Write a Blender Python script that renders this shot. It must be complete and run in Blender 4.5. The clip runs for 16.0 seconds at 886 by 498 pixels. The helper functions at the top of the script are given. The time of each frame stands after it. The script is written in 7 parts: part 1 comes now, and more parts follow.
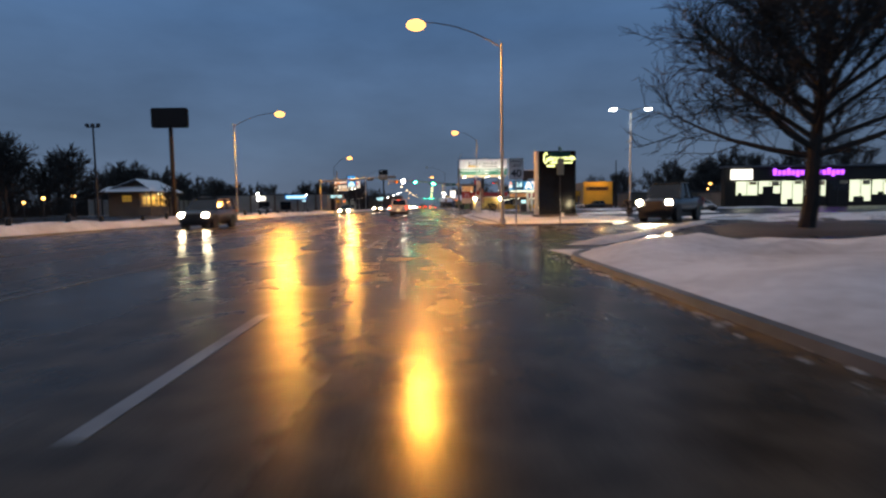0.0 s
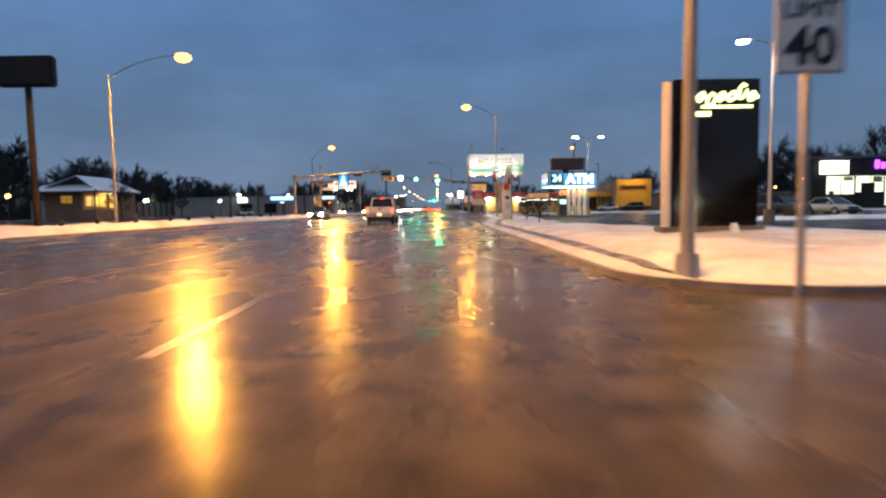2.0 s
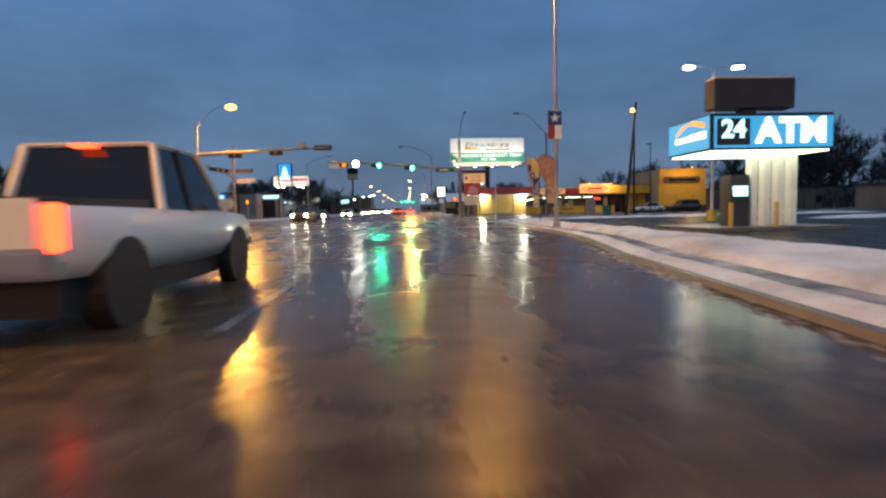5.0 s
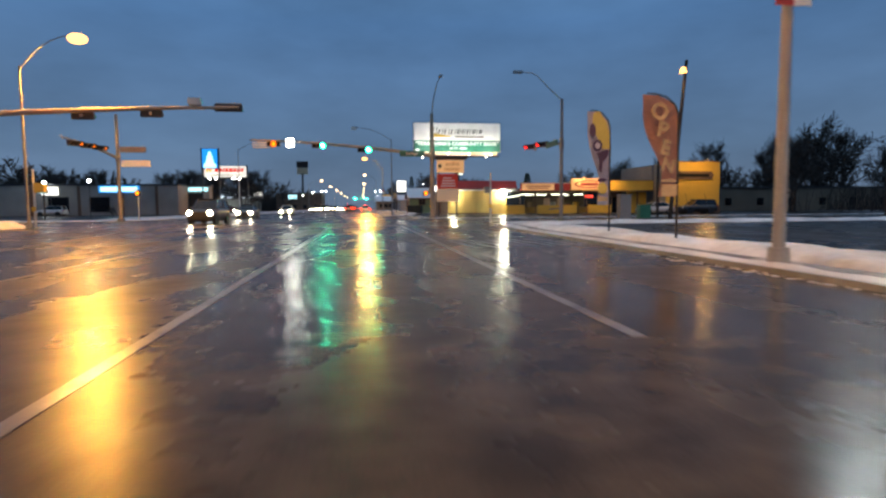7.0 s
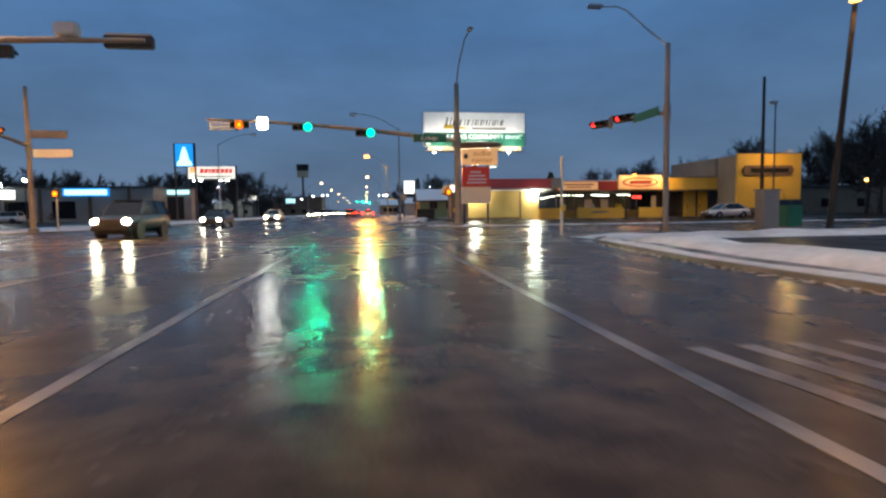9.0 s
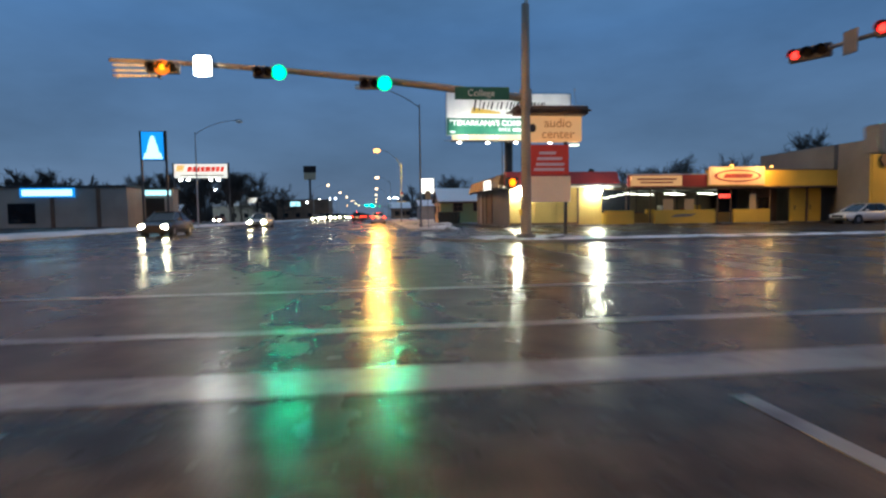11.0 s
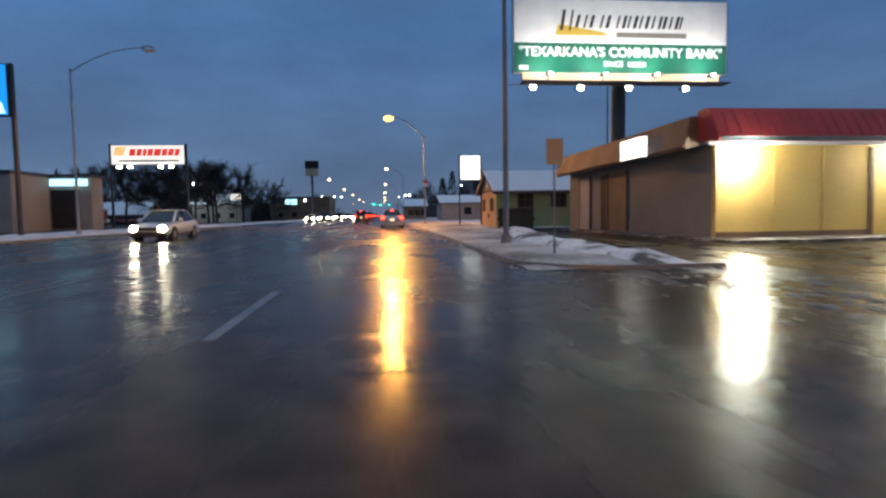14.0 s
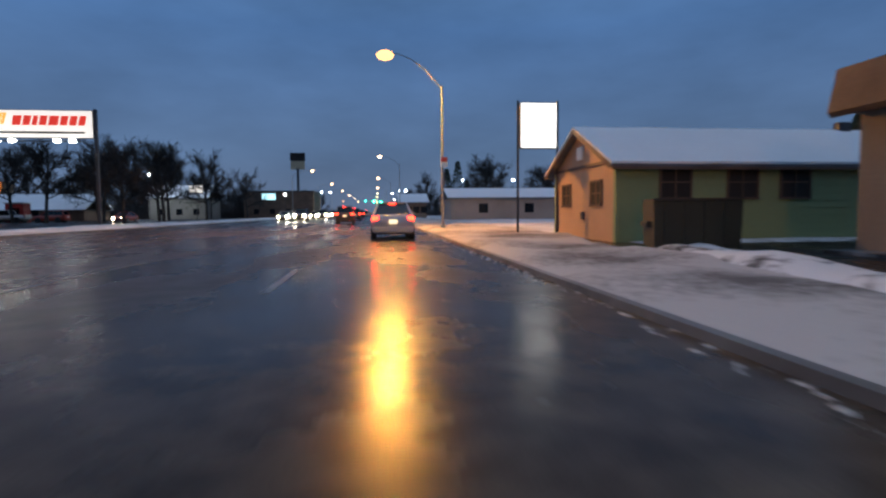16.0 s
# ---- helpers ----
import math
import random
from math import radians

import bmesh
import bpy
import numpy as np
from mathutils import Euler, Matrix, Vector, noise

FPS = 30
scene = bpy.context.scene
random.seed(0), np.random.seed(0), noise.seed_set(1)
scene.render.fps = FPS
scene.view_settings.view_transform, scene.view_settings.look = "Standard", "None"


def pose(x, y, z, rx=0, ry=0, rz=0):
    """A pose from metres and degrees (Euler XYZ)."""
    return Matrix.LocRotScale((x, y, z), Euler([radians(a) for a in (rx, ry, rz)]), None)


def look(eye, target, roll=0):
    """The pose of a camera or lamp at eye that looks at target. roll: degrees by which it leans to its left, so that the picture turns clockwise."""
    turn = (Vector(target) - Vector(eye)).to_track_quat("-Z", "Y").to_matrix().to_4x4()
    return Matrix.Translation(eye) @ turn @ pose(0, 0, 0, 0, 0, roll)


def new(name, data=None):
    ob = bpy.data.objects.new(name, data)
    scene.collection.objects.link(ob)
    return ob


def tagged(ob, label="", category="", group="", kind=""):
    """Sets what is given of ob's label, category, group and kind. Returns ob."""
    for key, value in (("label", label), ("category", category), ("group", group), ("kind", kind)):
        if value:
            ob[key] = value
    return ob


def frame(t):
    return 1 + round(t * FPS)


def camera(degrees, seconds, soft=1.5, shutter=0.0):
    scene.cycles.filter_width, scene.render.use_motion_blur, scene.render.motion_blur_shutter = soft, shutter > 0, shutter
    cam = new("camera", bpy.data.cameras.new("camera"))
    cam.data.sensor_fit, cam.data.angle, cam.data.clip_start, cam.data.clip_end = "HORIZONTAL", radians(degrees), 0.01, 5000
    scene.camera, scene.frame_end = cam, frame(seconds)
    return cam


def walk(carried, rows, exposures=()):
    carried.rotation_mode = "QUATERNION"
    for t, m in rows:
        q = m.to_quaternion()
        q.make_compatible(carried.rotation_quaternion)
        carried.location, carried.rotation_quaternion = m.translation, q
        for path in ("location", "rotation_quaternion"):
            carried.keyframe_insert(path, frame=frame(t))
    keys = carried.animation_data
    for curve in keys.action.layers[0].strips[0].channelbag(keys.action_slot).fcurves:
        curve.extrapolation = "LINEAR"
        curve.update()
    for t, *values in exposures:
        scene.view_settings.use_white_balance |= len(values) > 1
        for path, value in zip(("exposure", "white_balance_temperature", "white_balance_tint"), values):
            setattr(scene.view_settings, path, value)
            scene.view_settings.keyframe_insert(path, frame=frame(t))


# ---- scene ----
cam = camera(76.55, 16.0, soft=2.4, shutter=0.4)
PATH = [
    (0.0, pose(-0.001, -0.000, 1.082, 85.630, 0.887, -1.212)),
    (0.5, pose(0.110, 5.680, 1.087, 86.280, 0.479, -1.047)),
    (1.0, pose(0.233, 11.425, 1.047, 85.768, 0.660, -0.883)),
    (1.5, pose(0.356, 17.195, 1.042, 86.466, 0.723, -0.722)),
    (2.0, pose(0.395, 23.012, 1.036, 85.898, 0.923, -0.605)),
    (2.5, pose(0.355, 29.004, 1.044, 86.095, 0.724, -0.506)),
    (3.0, pose(0.302, 34.990, 1.062, 86.275, 0.837, -0.427)),
    (3.5, pose(0.254, 40.977, 1.062, 86.488, 1.027, -0.420)),
    (6.0, pose(-0.041, 68.138, 1.055, 85.659, 0.752, -6.538)),
    (6.5, pose(-0.026, 72.076, 1.060, 85.644, 0.430, -7.687)),
    (7.0, pose(0.012, 75.791, 1.061, 85.735, 0.433, -8.078)),
    (7.5, pose(0.086, 79.311, 1.065, 86.155, 0.413, -8.382)),
    (8.0, pose(0.167, 82.694, 1.062, 85.953, 0.459, -8.172)),
    (10.5, pose(0.208, 100.311, 1.078, 86.525, 0.866, -7.142)),
    (11.0, pose(0.148, 104.266, 1.062, 86.522, 0.767, -6.798)),
    (11.5, pose(0.177, 108.485, 1.051, 86.661, 0.789, -6.592)),
    (12.0, pose(0.233, 112.799, 1.040, 86.731, 0.941, -6.570)),
    (12.5, pose(0.203, 117.287, 1.060, 86.203, 0.794, -6.644)),
    (13.0, pose(0.064, 121.961, 1.063, 86.490, 1.079, -6.406)),
    (13.5, pose(-0.086, 126.857, 1.058, 86.411, 0.881, -6.265)),
    (14.0, pose(-0.206, 131.888, 1.044, 86.496, 0.899, -6.012)),
    (14.5, pose(-0.293, 137.111, 1.041, 86.551, 0.895, -6.012)),
    (15.0, pose(-0.316, 142.532, 1.070, 86.684, 0.262, -6.312)),
    (15.5, pose(-0.281, 148.003, 1.061, 86.205, 0.456, -6.622)),
    (16.0, pose(-0.226, 153.519, 1.060, 86.297, 0.426, -6.805)),
]
walk(cam, PATH, exposures=[(0.0, -0.25, 7500, 12), (0.8, -0.05, 7500, 12), (1.5, 0.2, 7500, 11), (2.5, 0.25, 7400, 10), (3.5, 0.1, 7200, 8), (6.0, 0.1, 7000, 6), (8.0, 0.05, 6950, 6), (10.5, 0.0, 6600, 3), (12.5, 0.0, 6700, 7), (14.0, -0.05, 6600, 10), (16.0, -0.05, 6650, 12)])

# ---- light ----
world = bpy.data.worlds.new("dusk_sky")
scene.world = world
world.use_nodes = True
wt = world.node_tree
wt.nodes.clear()
w_out = wt.nodes.new("ShaderNodeOutputWorld")
w_bg = wt.nodes.new("ShaderNodeBackground")
w_geo = wt.nodes.new("ShaderNodeTexCoord")
w_sep = wt.nodes.new("ShaderNodeSeparateXYZ")
w_ramp = wt.nodes.new("ShaderNodeValToRGB")
w_map = wt.nodes.new("ShaderNodeMapping")
w_noise = wt.nodes.new("ShaderNodeTexNoise")
w_mix = wt.nodes.new("ShaderNodeMix")
w_mr = wt.nodes.new("ShaderNodeMapRange")
w_mix.data_type = "RGBA"
w_mix.blend_type = "MULTIPLY"
w_mix.inputs["Factor"].default_value = 1.0
w_map.inputs["Scale"].default_value = (1.6, 1.6, 4.5)
w_noise.inputs["Scale"].default_value = 1.7
w_noise.inputs["Detail"].default_value = 5.0
w_noise.inputs["Roughness"].default_value = 0.55
w_mr.inputs["From Min"].default_value = 0.3
w_mr.inputs["From Max"].default_value = 0.7
w_mr.inputs["To Min"].default_value = 0.82
w_mr.inputs["To Max"].default_value = 1.18
e = w_ramp.color_ramp.elements
e[0].position, e[0].color = 0.0, (0.060, 0.086, 0.138, 1)
e[1].position, e[1].color = 0.80, (0.128, 0.185, 0.280, 1)
e.new(0.10).color = (0.050, 0.088, 0.158, 1)
e.new(0.30).color = (0.037, 0.086, 0.188, 1)
e.new(0.45).color = (0.044, 0.097, 0.195, 1)
wt.links.new(w_geo.outputs["Generated"], w_sep.inputs[0])
wt.links.new(w_sep.outputs["Z"], w_ramp.inputs[0])
wt.links.new(w_geo.outputs["Generated"], w_map.inputs[0])
wt.links.new(w_map.outputs[0], w_noise.inputs["Vector"])
wt.links.new(w_noise.outputs[0], w_mr.inputs[0])
wt.links.new(w_ramp.outputs[0], w_mix.inputs[6])
wt.links.new(w_mr.outputs[0], w_mix.inputs[7])
wt.links.new(w_mix.outputs[2], w_bg.inputs["Color"])
wt.links.new(w_bg.outputs[0], w_out.inputs[0])
w_bg.inputs["Strength"].default_value = 2.0


def lamp(name, x, y, z, watts, color, radius=0.15):
    d = bpy.data.lights.new(name, "POINT")
    d.energy, d.color, d.shadow_soft_size = watts, color, radius
    ob = new(name, d)
    ob.location = (x, y, z)
    return ob


def downlight(name, x, y, z, watts, color, radius=0.15, cone=150):
    """A lamp in a shade that lets its light out below only."""
    d = bpy.data.lights.new(name, "SPOT")
    d.energy, d.color, d.shadow_soft_size, d.spot_size, d.spot_blend = watts, color, radius, radians(cone), 0.08
    ob = new(name, d)
    ob.location = (x, y, z)
    return ob


SODIUM = (1.0, 0.42, 0.07)
MERCURY = (0.80, 0.92, 1.0)

# ---- materials ----


def mat(name, color, rough=0.6, var=0.25, scale=3.0, bump=0.15, metal=0.0, fine=14.0, coat=0.0, color2=None, detail=6.0, p0=0.45, p1=0.85):
    """Plain surface with stains at a large scale and grain at a small one."""
    m = bpy.data.materials.new(name)
    m.use_nodes = True
    t = m.node_tree
    b = t.nodes["Principled BSDF"]
    tc = t.nodes.new("ShaderNodeTexCoord")
    n1 = t.nodes.new("ShaderNodeTexNoise")
    n2 = t.nodes.new("ShaderNodeTexNoise")
    n1.inputs["Scale"].default_value, n1.inputs["Detail"].default_value = scale * 0.25, detail
    n2.inputs["Scale"].default_value, n2.inputs["Detail"].default_value = fine, 3.0
    add = t.nodes.new("ShaderNodeMath")
    add.operation = "MULTIPLY_ADD"
    add.inputs[1].default_value = 0.35
    ramp = t.nodes.new("ShaderNodeValToRGB")
    lo = color2 or tuple(c * (1 - var) for c in color)
    hi = color if color2 else tuple(min(1, c * (1 + var)) for c in color)
    ramp.color_ramp.elements[0].position, ramp.color_ramp.elements[0].color = p0, (*lo, 1)
    ramp.color_ramp.elements[1].position, ramp.color_ramp.elements[1].color = p1, (*hi, 1)
    for n in (n1, n2):
        t.links.new(tc.outputs["Object"], n.inputs["Vector"])
    t.links.new(n2.outputs[0], add.inputs[0])
    t.links.new(n1.outputs[0], add.inputs[2])
    t.links.new(add.outputs[0], ramp.inputs[0])
    t.links.new(ramp.outputs[0], b.inputs["Base Color"])
    b.inputs["Roughness"].default_value = rough
    b.inputs["Metallic"].default_value = metal
    b.inputs["Coat Weight"].default_value = coat
    if bump:
        bp = t.nodes.new("ShaderNodeBump")
        bp.inputs["Strength"].default_value = bump
        bp.inputs["Distance"].default_value = 0.02
        t.links.new(n2.outputs[0], bp.inputs["Height"])
        t.links.new(bp.outputs[0], b.inputs["Normal"])
    return m


def glow(name, color, strength):
    m = bpy.data.materials.new(name)
    m.use_nodes = True
    t = m.node_tree
    b = t.nodes["Principled BSDF"]
    b.inputs["Base Color"].default_value = (*(0.5 * c for c in color), 1)
    b.inputs["Emission Color"].default_value = (*color, 1)
    b.inputs["Emission Strength"].default_value = strength
    b.inputs["Roughness"].default_value = 0.4
    return m


def wet(name, dark, light, puddle=0.5, r0=0.07, r1=0.34, bump=0.12, wave=0.12, ior=1.25):
    """Wet asphalt: grain, tar and wear stains, puddles that mirror, damp parts that smear."""
    m = bpy.data.materials.new(name)
    m.use_nodes = True
    t = m.node_tree
    b = t.nodes["Principled BSDF"]
    tc = t.nodes.new("ShaderNodeTexCoord")
    mp = t.nodes.new("ShaderNodeMapping")
    mp.inputs["Scale"].default_value = (1.0, 0.22, 1.0)
    big = t.nodes.new("ShaderNodeTexNoise")
    big.inputs["Scale"].default_value, big.inputs["Detail"].default_value = 0.55, 3.0
    mid = t.nodes.new("ShaderNodeTexNoise")
    mid.inputs["Scale"].default_value, mid.inputs["Detail"].default_value = 2.3, 4.0
    fine = t.nodes.new("ShaderNodeTexNoise")
    fine.inputs["Scale"].default_value, fine.inputs["Detail"].default_value = 38.0, 2.0
    t.links.new(tc.outputs["Object"], mp.inputs[0])
    t.links.new(mp.outputs[0], big.inputs["Vector"])
    t.links.new(tc.outputs["Object"], mid.inputs["Vector"])
    t.links.new(tc.outputs["Object"], fine.inputs["Vector"])
    rc = t.nodes.new("ShaderNodeValToRGB")
    rc.color_ramp.elements[0].position, rc.color_ramp.elements[0].color = 0.35, (*dark, 1)
    rc.color_ramp.elements[1].position, rc.color_ramp.elements[1].color = 0.7, (*light, 1)
    mixn = t.nodes.new("ShaderNodeMath")
    mixn.operation = "MULTIPLY_ADD"
    mixn.inputs[1].default_value = 0.3
    t.links.new(fine.outputs[0], mixn.inputs[0])
    t.links.new(mid.outputs[0], mixn.inputs[2])
    sub = t.nodes.new("ShaderNodeMath")
    sub.operation = "SUBTRACT"
    sub.inputs[1].default_value = 0.15
    t.links.new(mixn.outputs[0], sub.inputs[0])
    t.links.new(sub.outputs[0], rc.inputs[0])
    t.links.new(rc.outputs[0], b.inputs["Base Color"])
    # wet film: long wheel tracks broken by patches
    patch = t.nodes.new("ShaderNodeTexNoise")
    patch.inputs["Scale"].default_value, patch.inputs["Detail"].default_value = 0.8, 4.0
    patch.inputs["Roughness"].default_value = 0.7
    t.links.new(tc.outputs["Object"], patch.inputs["Vector"])
    film = t.nodes.new("ShaderNodeMath")
    film.operation = "MULTIPLY_ADD"
    film.inputs[1].default_value = 0.55
    t.links.new(patch.outputs[0], film.inputs[0])
    off = t.nodes.new("ShaderNodeMath")
    off.operation = "SUBTRACT"
    off.inputs[1].default_value = 0.275
    t.links.new(big.outputs[0], off.inputs[0])
    t.links.new(off.outputs[0], film.inputs[2])
    mr = t.nodes.new("ShaderNodeMapRange")
    mr.inputs["From Min"].default_value, mr.inputs["From Max"].default_value = puddle - 0.34, puddle + 0.34
    mr.inputs["To Min"].default_value, mr.inputs["To Max"].default_value = r0, r1
    mr.interpolation_type = "SMOOTHSTEP"
    t.links.new(film.outputs[0], mr.inputs[0])
    t.links.new(mr.outputs[0], b.inputs["Roughness"])
    ripple = t.nodes.new("ShaderNodeTexNoise")
    ripple.inputs["Scale"].default_value, ripple.inputs["Detail"].default_value = 2.6, 3.0
    t.links.new(tc.outputs["Object"], ripple.inputs["Vector"])
    b0 = t.nodes.new("ShaderNodeBump")
    b0.inputs["Distance"].default_value = 0.012
    b0.inputs["Strength"].default_value = wave
    t.links.new(ripple.outputs[0], b0.inputs["Height"])
    bp = t.nodes.new("ShaderNodeBump")
    bp.inputs["Distance"].default_value = 0.006
    bp.inputs["Strength"].default_value = bump
    t.links.new(fine.outputs[0], bp.inputs["Height"])
    t.links.new(b0.outputs[0], bp.inputs["Normal"])
    t.links.new(bp.outputs[0], b.inputs["Normal"])
    b.inputs["IOR"].default_value = ior
    return m


ASPHALT = wet("wet_asphalt", (0.040, 0.030, 0.021), (0.100, 0.076, 0.053), puddle=0.47, r0=0.13, r1=0.36, bump=0.2, wave=0.12, ior=1.17)
LOT = wet("wet_lot", (0.016, 0.014, 0.012), (0.040, 0.034, 0.029), puddle=0.42, r0=0.12, r1=0.42, bump=0.3, wave=0.2, ior=1.085)
GROUND = mat("winter_ground", (0.32, 0.33, 0.36), 0.85, 0.3, 0.25, 0.3, color2=(0.035, 0.032, 0.026), fine=1.3)
SNOW = mat("snow", (0.80, 0.79, 0.79), 0.75, 0.06, 1.6, 0.6, fine=5.0, color2=(0.42, 0.40, 0.39))
ROOFSNOW = mat("roof_snow", (0.86, 0.86, 0.87), 0.8, 0.04, 1.0, 0.25, fine=5.0)
PATCHY = mat("patchy_snow", (0.76, 0.75, 0.75), 0.7, 0.1, 2.6, 0.7, fine=4.0, color2=(0.07, 0.062, 0.055), p0=0.55, p1=0.67)
VERGE = mat("trodden_verge_slush", (0.52, 0.49, 0.46), 0.6, 0.3, 1.1, 1.0, fine=6.0, color2=(0.085, 0.068, 0.054), p0=0.50, p1=0.74)
SOIL = mat("wet_bare_soil", (0.085, 0.066, 0.048), 0.7, 0.4, 2.0, 0.8, color2=(0.03, 0.024, 0.018), fine=6.0)
DIRTY = mat("slush", (0.34, 0.32, 0.31), 0.45, 0.5, 1.5, 0.5, fine=5.0, color2=(0.06, 0.055, 0.05))
KERB = mat("kerb_concrete", (0.17, 0.16, 0.15), 0.45, 0.3, 3.0, 0.3, color2=(0.07, 0.065, 0.06), fine=5.0)
PAVE = mat("wet_concrete", (0.42, 0.41, 0.40), 0.5, 0.35, 3.0, 0.5, fine=4.0, color2=(0.045, 0.042, 0.04), p0=0.62, p1=0.86)
PAINT_W = mat("road_paint_white", (0.22, 0.205, 0.19), 0.28, 0.35, 4.0, 0.1, color2=(0.05, 0.044, 0.038), fine=7.0, p0=0.52, p1=0.74)
PAINT_Y = mat("road_paint_yellow", (0.15, 0.10, 0.035), 0.35, 0.35, 3.0, 0.1, color2=(0.075, 0.062, 0.05), fine=6.0, p0=0.60, p1=0.80)
SHUTTER = mat("pale_roller_shutter", (0.36, 0.33, 0.29), 0.5, 0.2, 2.0, 0.1)
STEEL = mat("galvanised_steel", (0.42, 0.42, 0.43), 0.42, 0.2, 2.0, 0.05, metal=0.7)
ALU = mat("pale_aluminium_pole", (0.55, 0.54, 0.52), 0.5, 0.15, 2.0, 0.05, metal=0.3)
DARKSTEEL = mat("dark_steel", (0.035, 0.035, 0.04), 0.5, 0.3, 3.0, 0.08)
GLOSSBLACK = mat("gloss_black_sign_face", (0.004, 0.004, 0.004), 0.12, 0.2, 2.0, 0.02)
BLACKSIGN = mat("black_sign_cabinet", (0.004, 0.004, 0.004), 0.95, 0.4, 1.5, 0.04)
BROWNSIGN = mat("brown_sign_cabinet", (0.018, 0.012, 0.011), 0.8, 0.3, 1.0, 0.05)
POSTDARK = mat("wet_black_timber", (0.016, 0.014, 0.013), 0.8, 0.4, 5.0, 0.4)
ORANGE = mat("amber_sign_sheet", (0.46, 0.32, 0.17), 0.5, 0.15, 2.0, 0.03)
TARPOLE = mat("tarred_timber", (0.02, 0.016, 0.013), 0.8, 0.4, 5.0, 0.5)
WOODPOLE = mat("weathered_timber", (0.07, 0.055, 0.042), 0.85, 0.4, 5.0, 0.5)
POLEGREEN = mat("weathered_green_steel", (0.05, 0.055, 0.05), 0.6, 0.3, 2.0, 0.1)
BARK = mat("bark", (0.034, 0.029, 0.026), 0.9, 0.35, 6.0, 0.6)
TWIG = mat("winter_twigs", (0.032, 0.027, 0.025), 0.9, 0.4, 2.0, 0.0)
NEEDLE = mat("evergreen_needles", (0.02, 0.035, 0.022), 0.85, 0.4, 2.0, 0.2)
WHITE = mat("white_enamel", (0.78, 0.78, 0.76), 0.45, 0.08, 3.0, 0.03)
SIGNBLACK = mat("sign_black", (0.015, 0.015, 0.015), 0.5, 0.2, 3.0, 0.0)
SIGNGREEN = mat("sign_green", (0.01, 0.11, 0.07), 0.4, 0.2, 3.0, 0.0)
RED = mat("red_paint", (0.38, 0.035, 0.03), 0.5, 0.2, 2.0, 0.05)
YELLOW = mat("mustard_paint", (0.62, 0.40, 0.06), 0.6, 0.15, 1.2, 0.08)
CREAM = mat("cream_painted_block", (0.50, 0.35, 0.11), 0.65, 0.15, 1.2, 0.12)
GREYWALL = mat("grey_painted_block", (0.19, 0.18, 0.16), 0.7, 0.2, 1.2, 0.15)
PALEBLOCK = mat("pale_grey_block", (0.30, 0.285, 0.26), 0.75, 0.2, 1.0, 0.15)
TANWALL = mat("tan_stucco", (0.19, 0.155, 0.115), 0.75, 0.2, 1.0, 0.15)
# gable of the green house: warm street lamplight put into the base colour
GABLE_LAMPLIT = mat("lamplit_boarded_gable", (0.52, 0.33, 0.20), 0.65, 0.12, 1.0, 0.08)
GREENWALL = mat("pale_green_siding", (0.27, 0.34, 0.17), 0.65, 0.12, 1.0, 0.08)
DARKGLASS = mat("dark_window_glass", (0.012, 0.014, 0.018), 0.08, 0.2, 1.0, 0.0)
DARKROOM = mat("dark_interior", (0.022, 0.02, 0.018), 0.8, 0.3, 1.0, 0.0)
SHINGLE = mat("grey_shingles", (0.10, 0.11, 0.13), 0.75, 0.3, 3.0, 0.4)
WOOD_BROWN = mat("brown_boards", (0.12, 0.075, 0.05), 0.65, 0.3, 3.0, 0.2)
RUBBER = mat("tyre_rubber", (0.018, 0.018, 0.018), 0.75, 0.3, 6.0, 0.1)
CHROME = mat("rim_alloy", (0.45, 0.45, 0.46), 0.3, 0.15, 4.0, 0.0, metal=0.85)
CARGLASS = mat("car_glass", (0.010, 0.012, 0.015), 0.06, 0.2, 1.0, 0.0)
BLACKPLASTIC = mat("black_plastic", (0.02, 0.02, 0.021), 0.55, 0.2, 5.0, 0.05)
SILVER = mat("silver_car_paint", (0.48, 0.47, 0.45), 0.32, 0.08, 1.0, 0.0, metal=0.35, coat=0.5)
WHITECAR = mat("white_car_paint", (0.68, 0.67, 0.65), 0.35, 0.08, 1.0, 0.0, coat=0.5)
DARKCAR = mat("dark_car_paint", (0.03, 0.032, 0.036), 0.3, 0.2, 1.0, 0.0, coat=0.5)
REDCAR = mat("red_car_paint", (0.40, 0.06, 0.04), 0.35, 0.15, 1.0, 0.0, coat=0.5)
BINGREEN = mat("dumpster_green", (0.006, 0.015, 0.011), 0.6, 0.35, 3.0, 0.15)
FABRIC_L = mat("pale_lilac_banner_cloth", (0.50, 0.48, 0.56), 0.8, 0.25, 2.5, 0.1)
FABRIC_P = mat("purple_banner_cloth", (0.085, 0.05, 0.10), 0.8, 0.2, 2.0, 0.1)
FABRIC_T = mat("tan_banner_cloth", (0.47, 0.36, 0.22), 0.8, 0.25, 2.5, 0.1)
FABRIC_R = mat("red_banner_cloth", (0.46, 0.27, 0.225), 0.8, 0.15, 2.0, 0.1)
FABRIC_Y = mat("yellow_banner_cloth", (0.58, 0.48, 0.12), 0.8, 0.15, 2.0, 0.1)
FABRIC_W = mat("cream_banner_cloth", (0.72, 0.69, 0.62), 0.8, 0.25, 2.0, 0.1)
FABRIC_B = mat("blue_banner_cloth", (0.03, 0.05, 0.18), 0.8, 0.15, 2.0, 0.1)
PANEL_PALE = mat("pale_sign_panel", (0.74, 0.63, 0.48), 0.6, 0.1, 1.5, 0.03)
POLEMID = mat("street_lamp_metal", (0.30, 0.295, 0.29), 0.5, 0.2, 2.0, 0.05, metal=0.3)
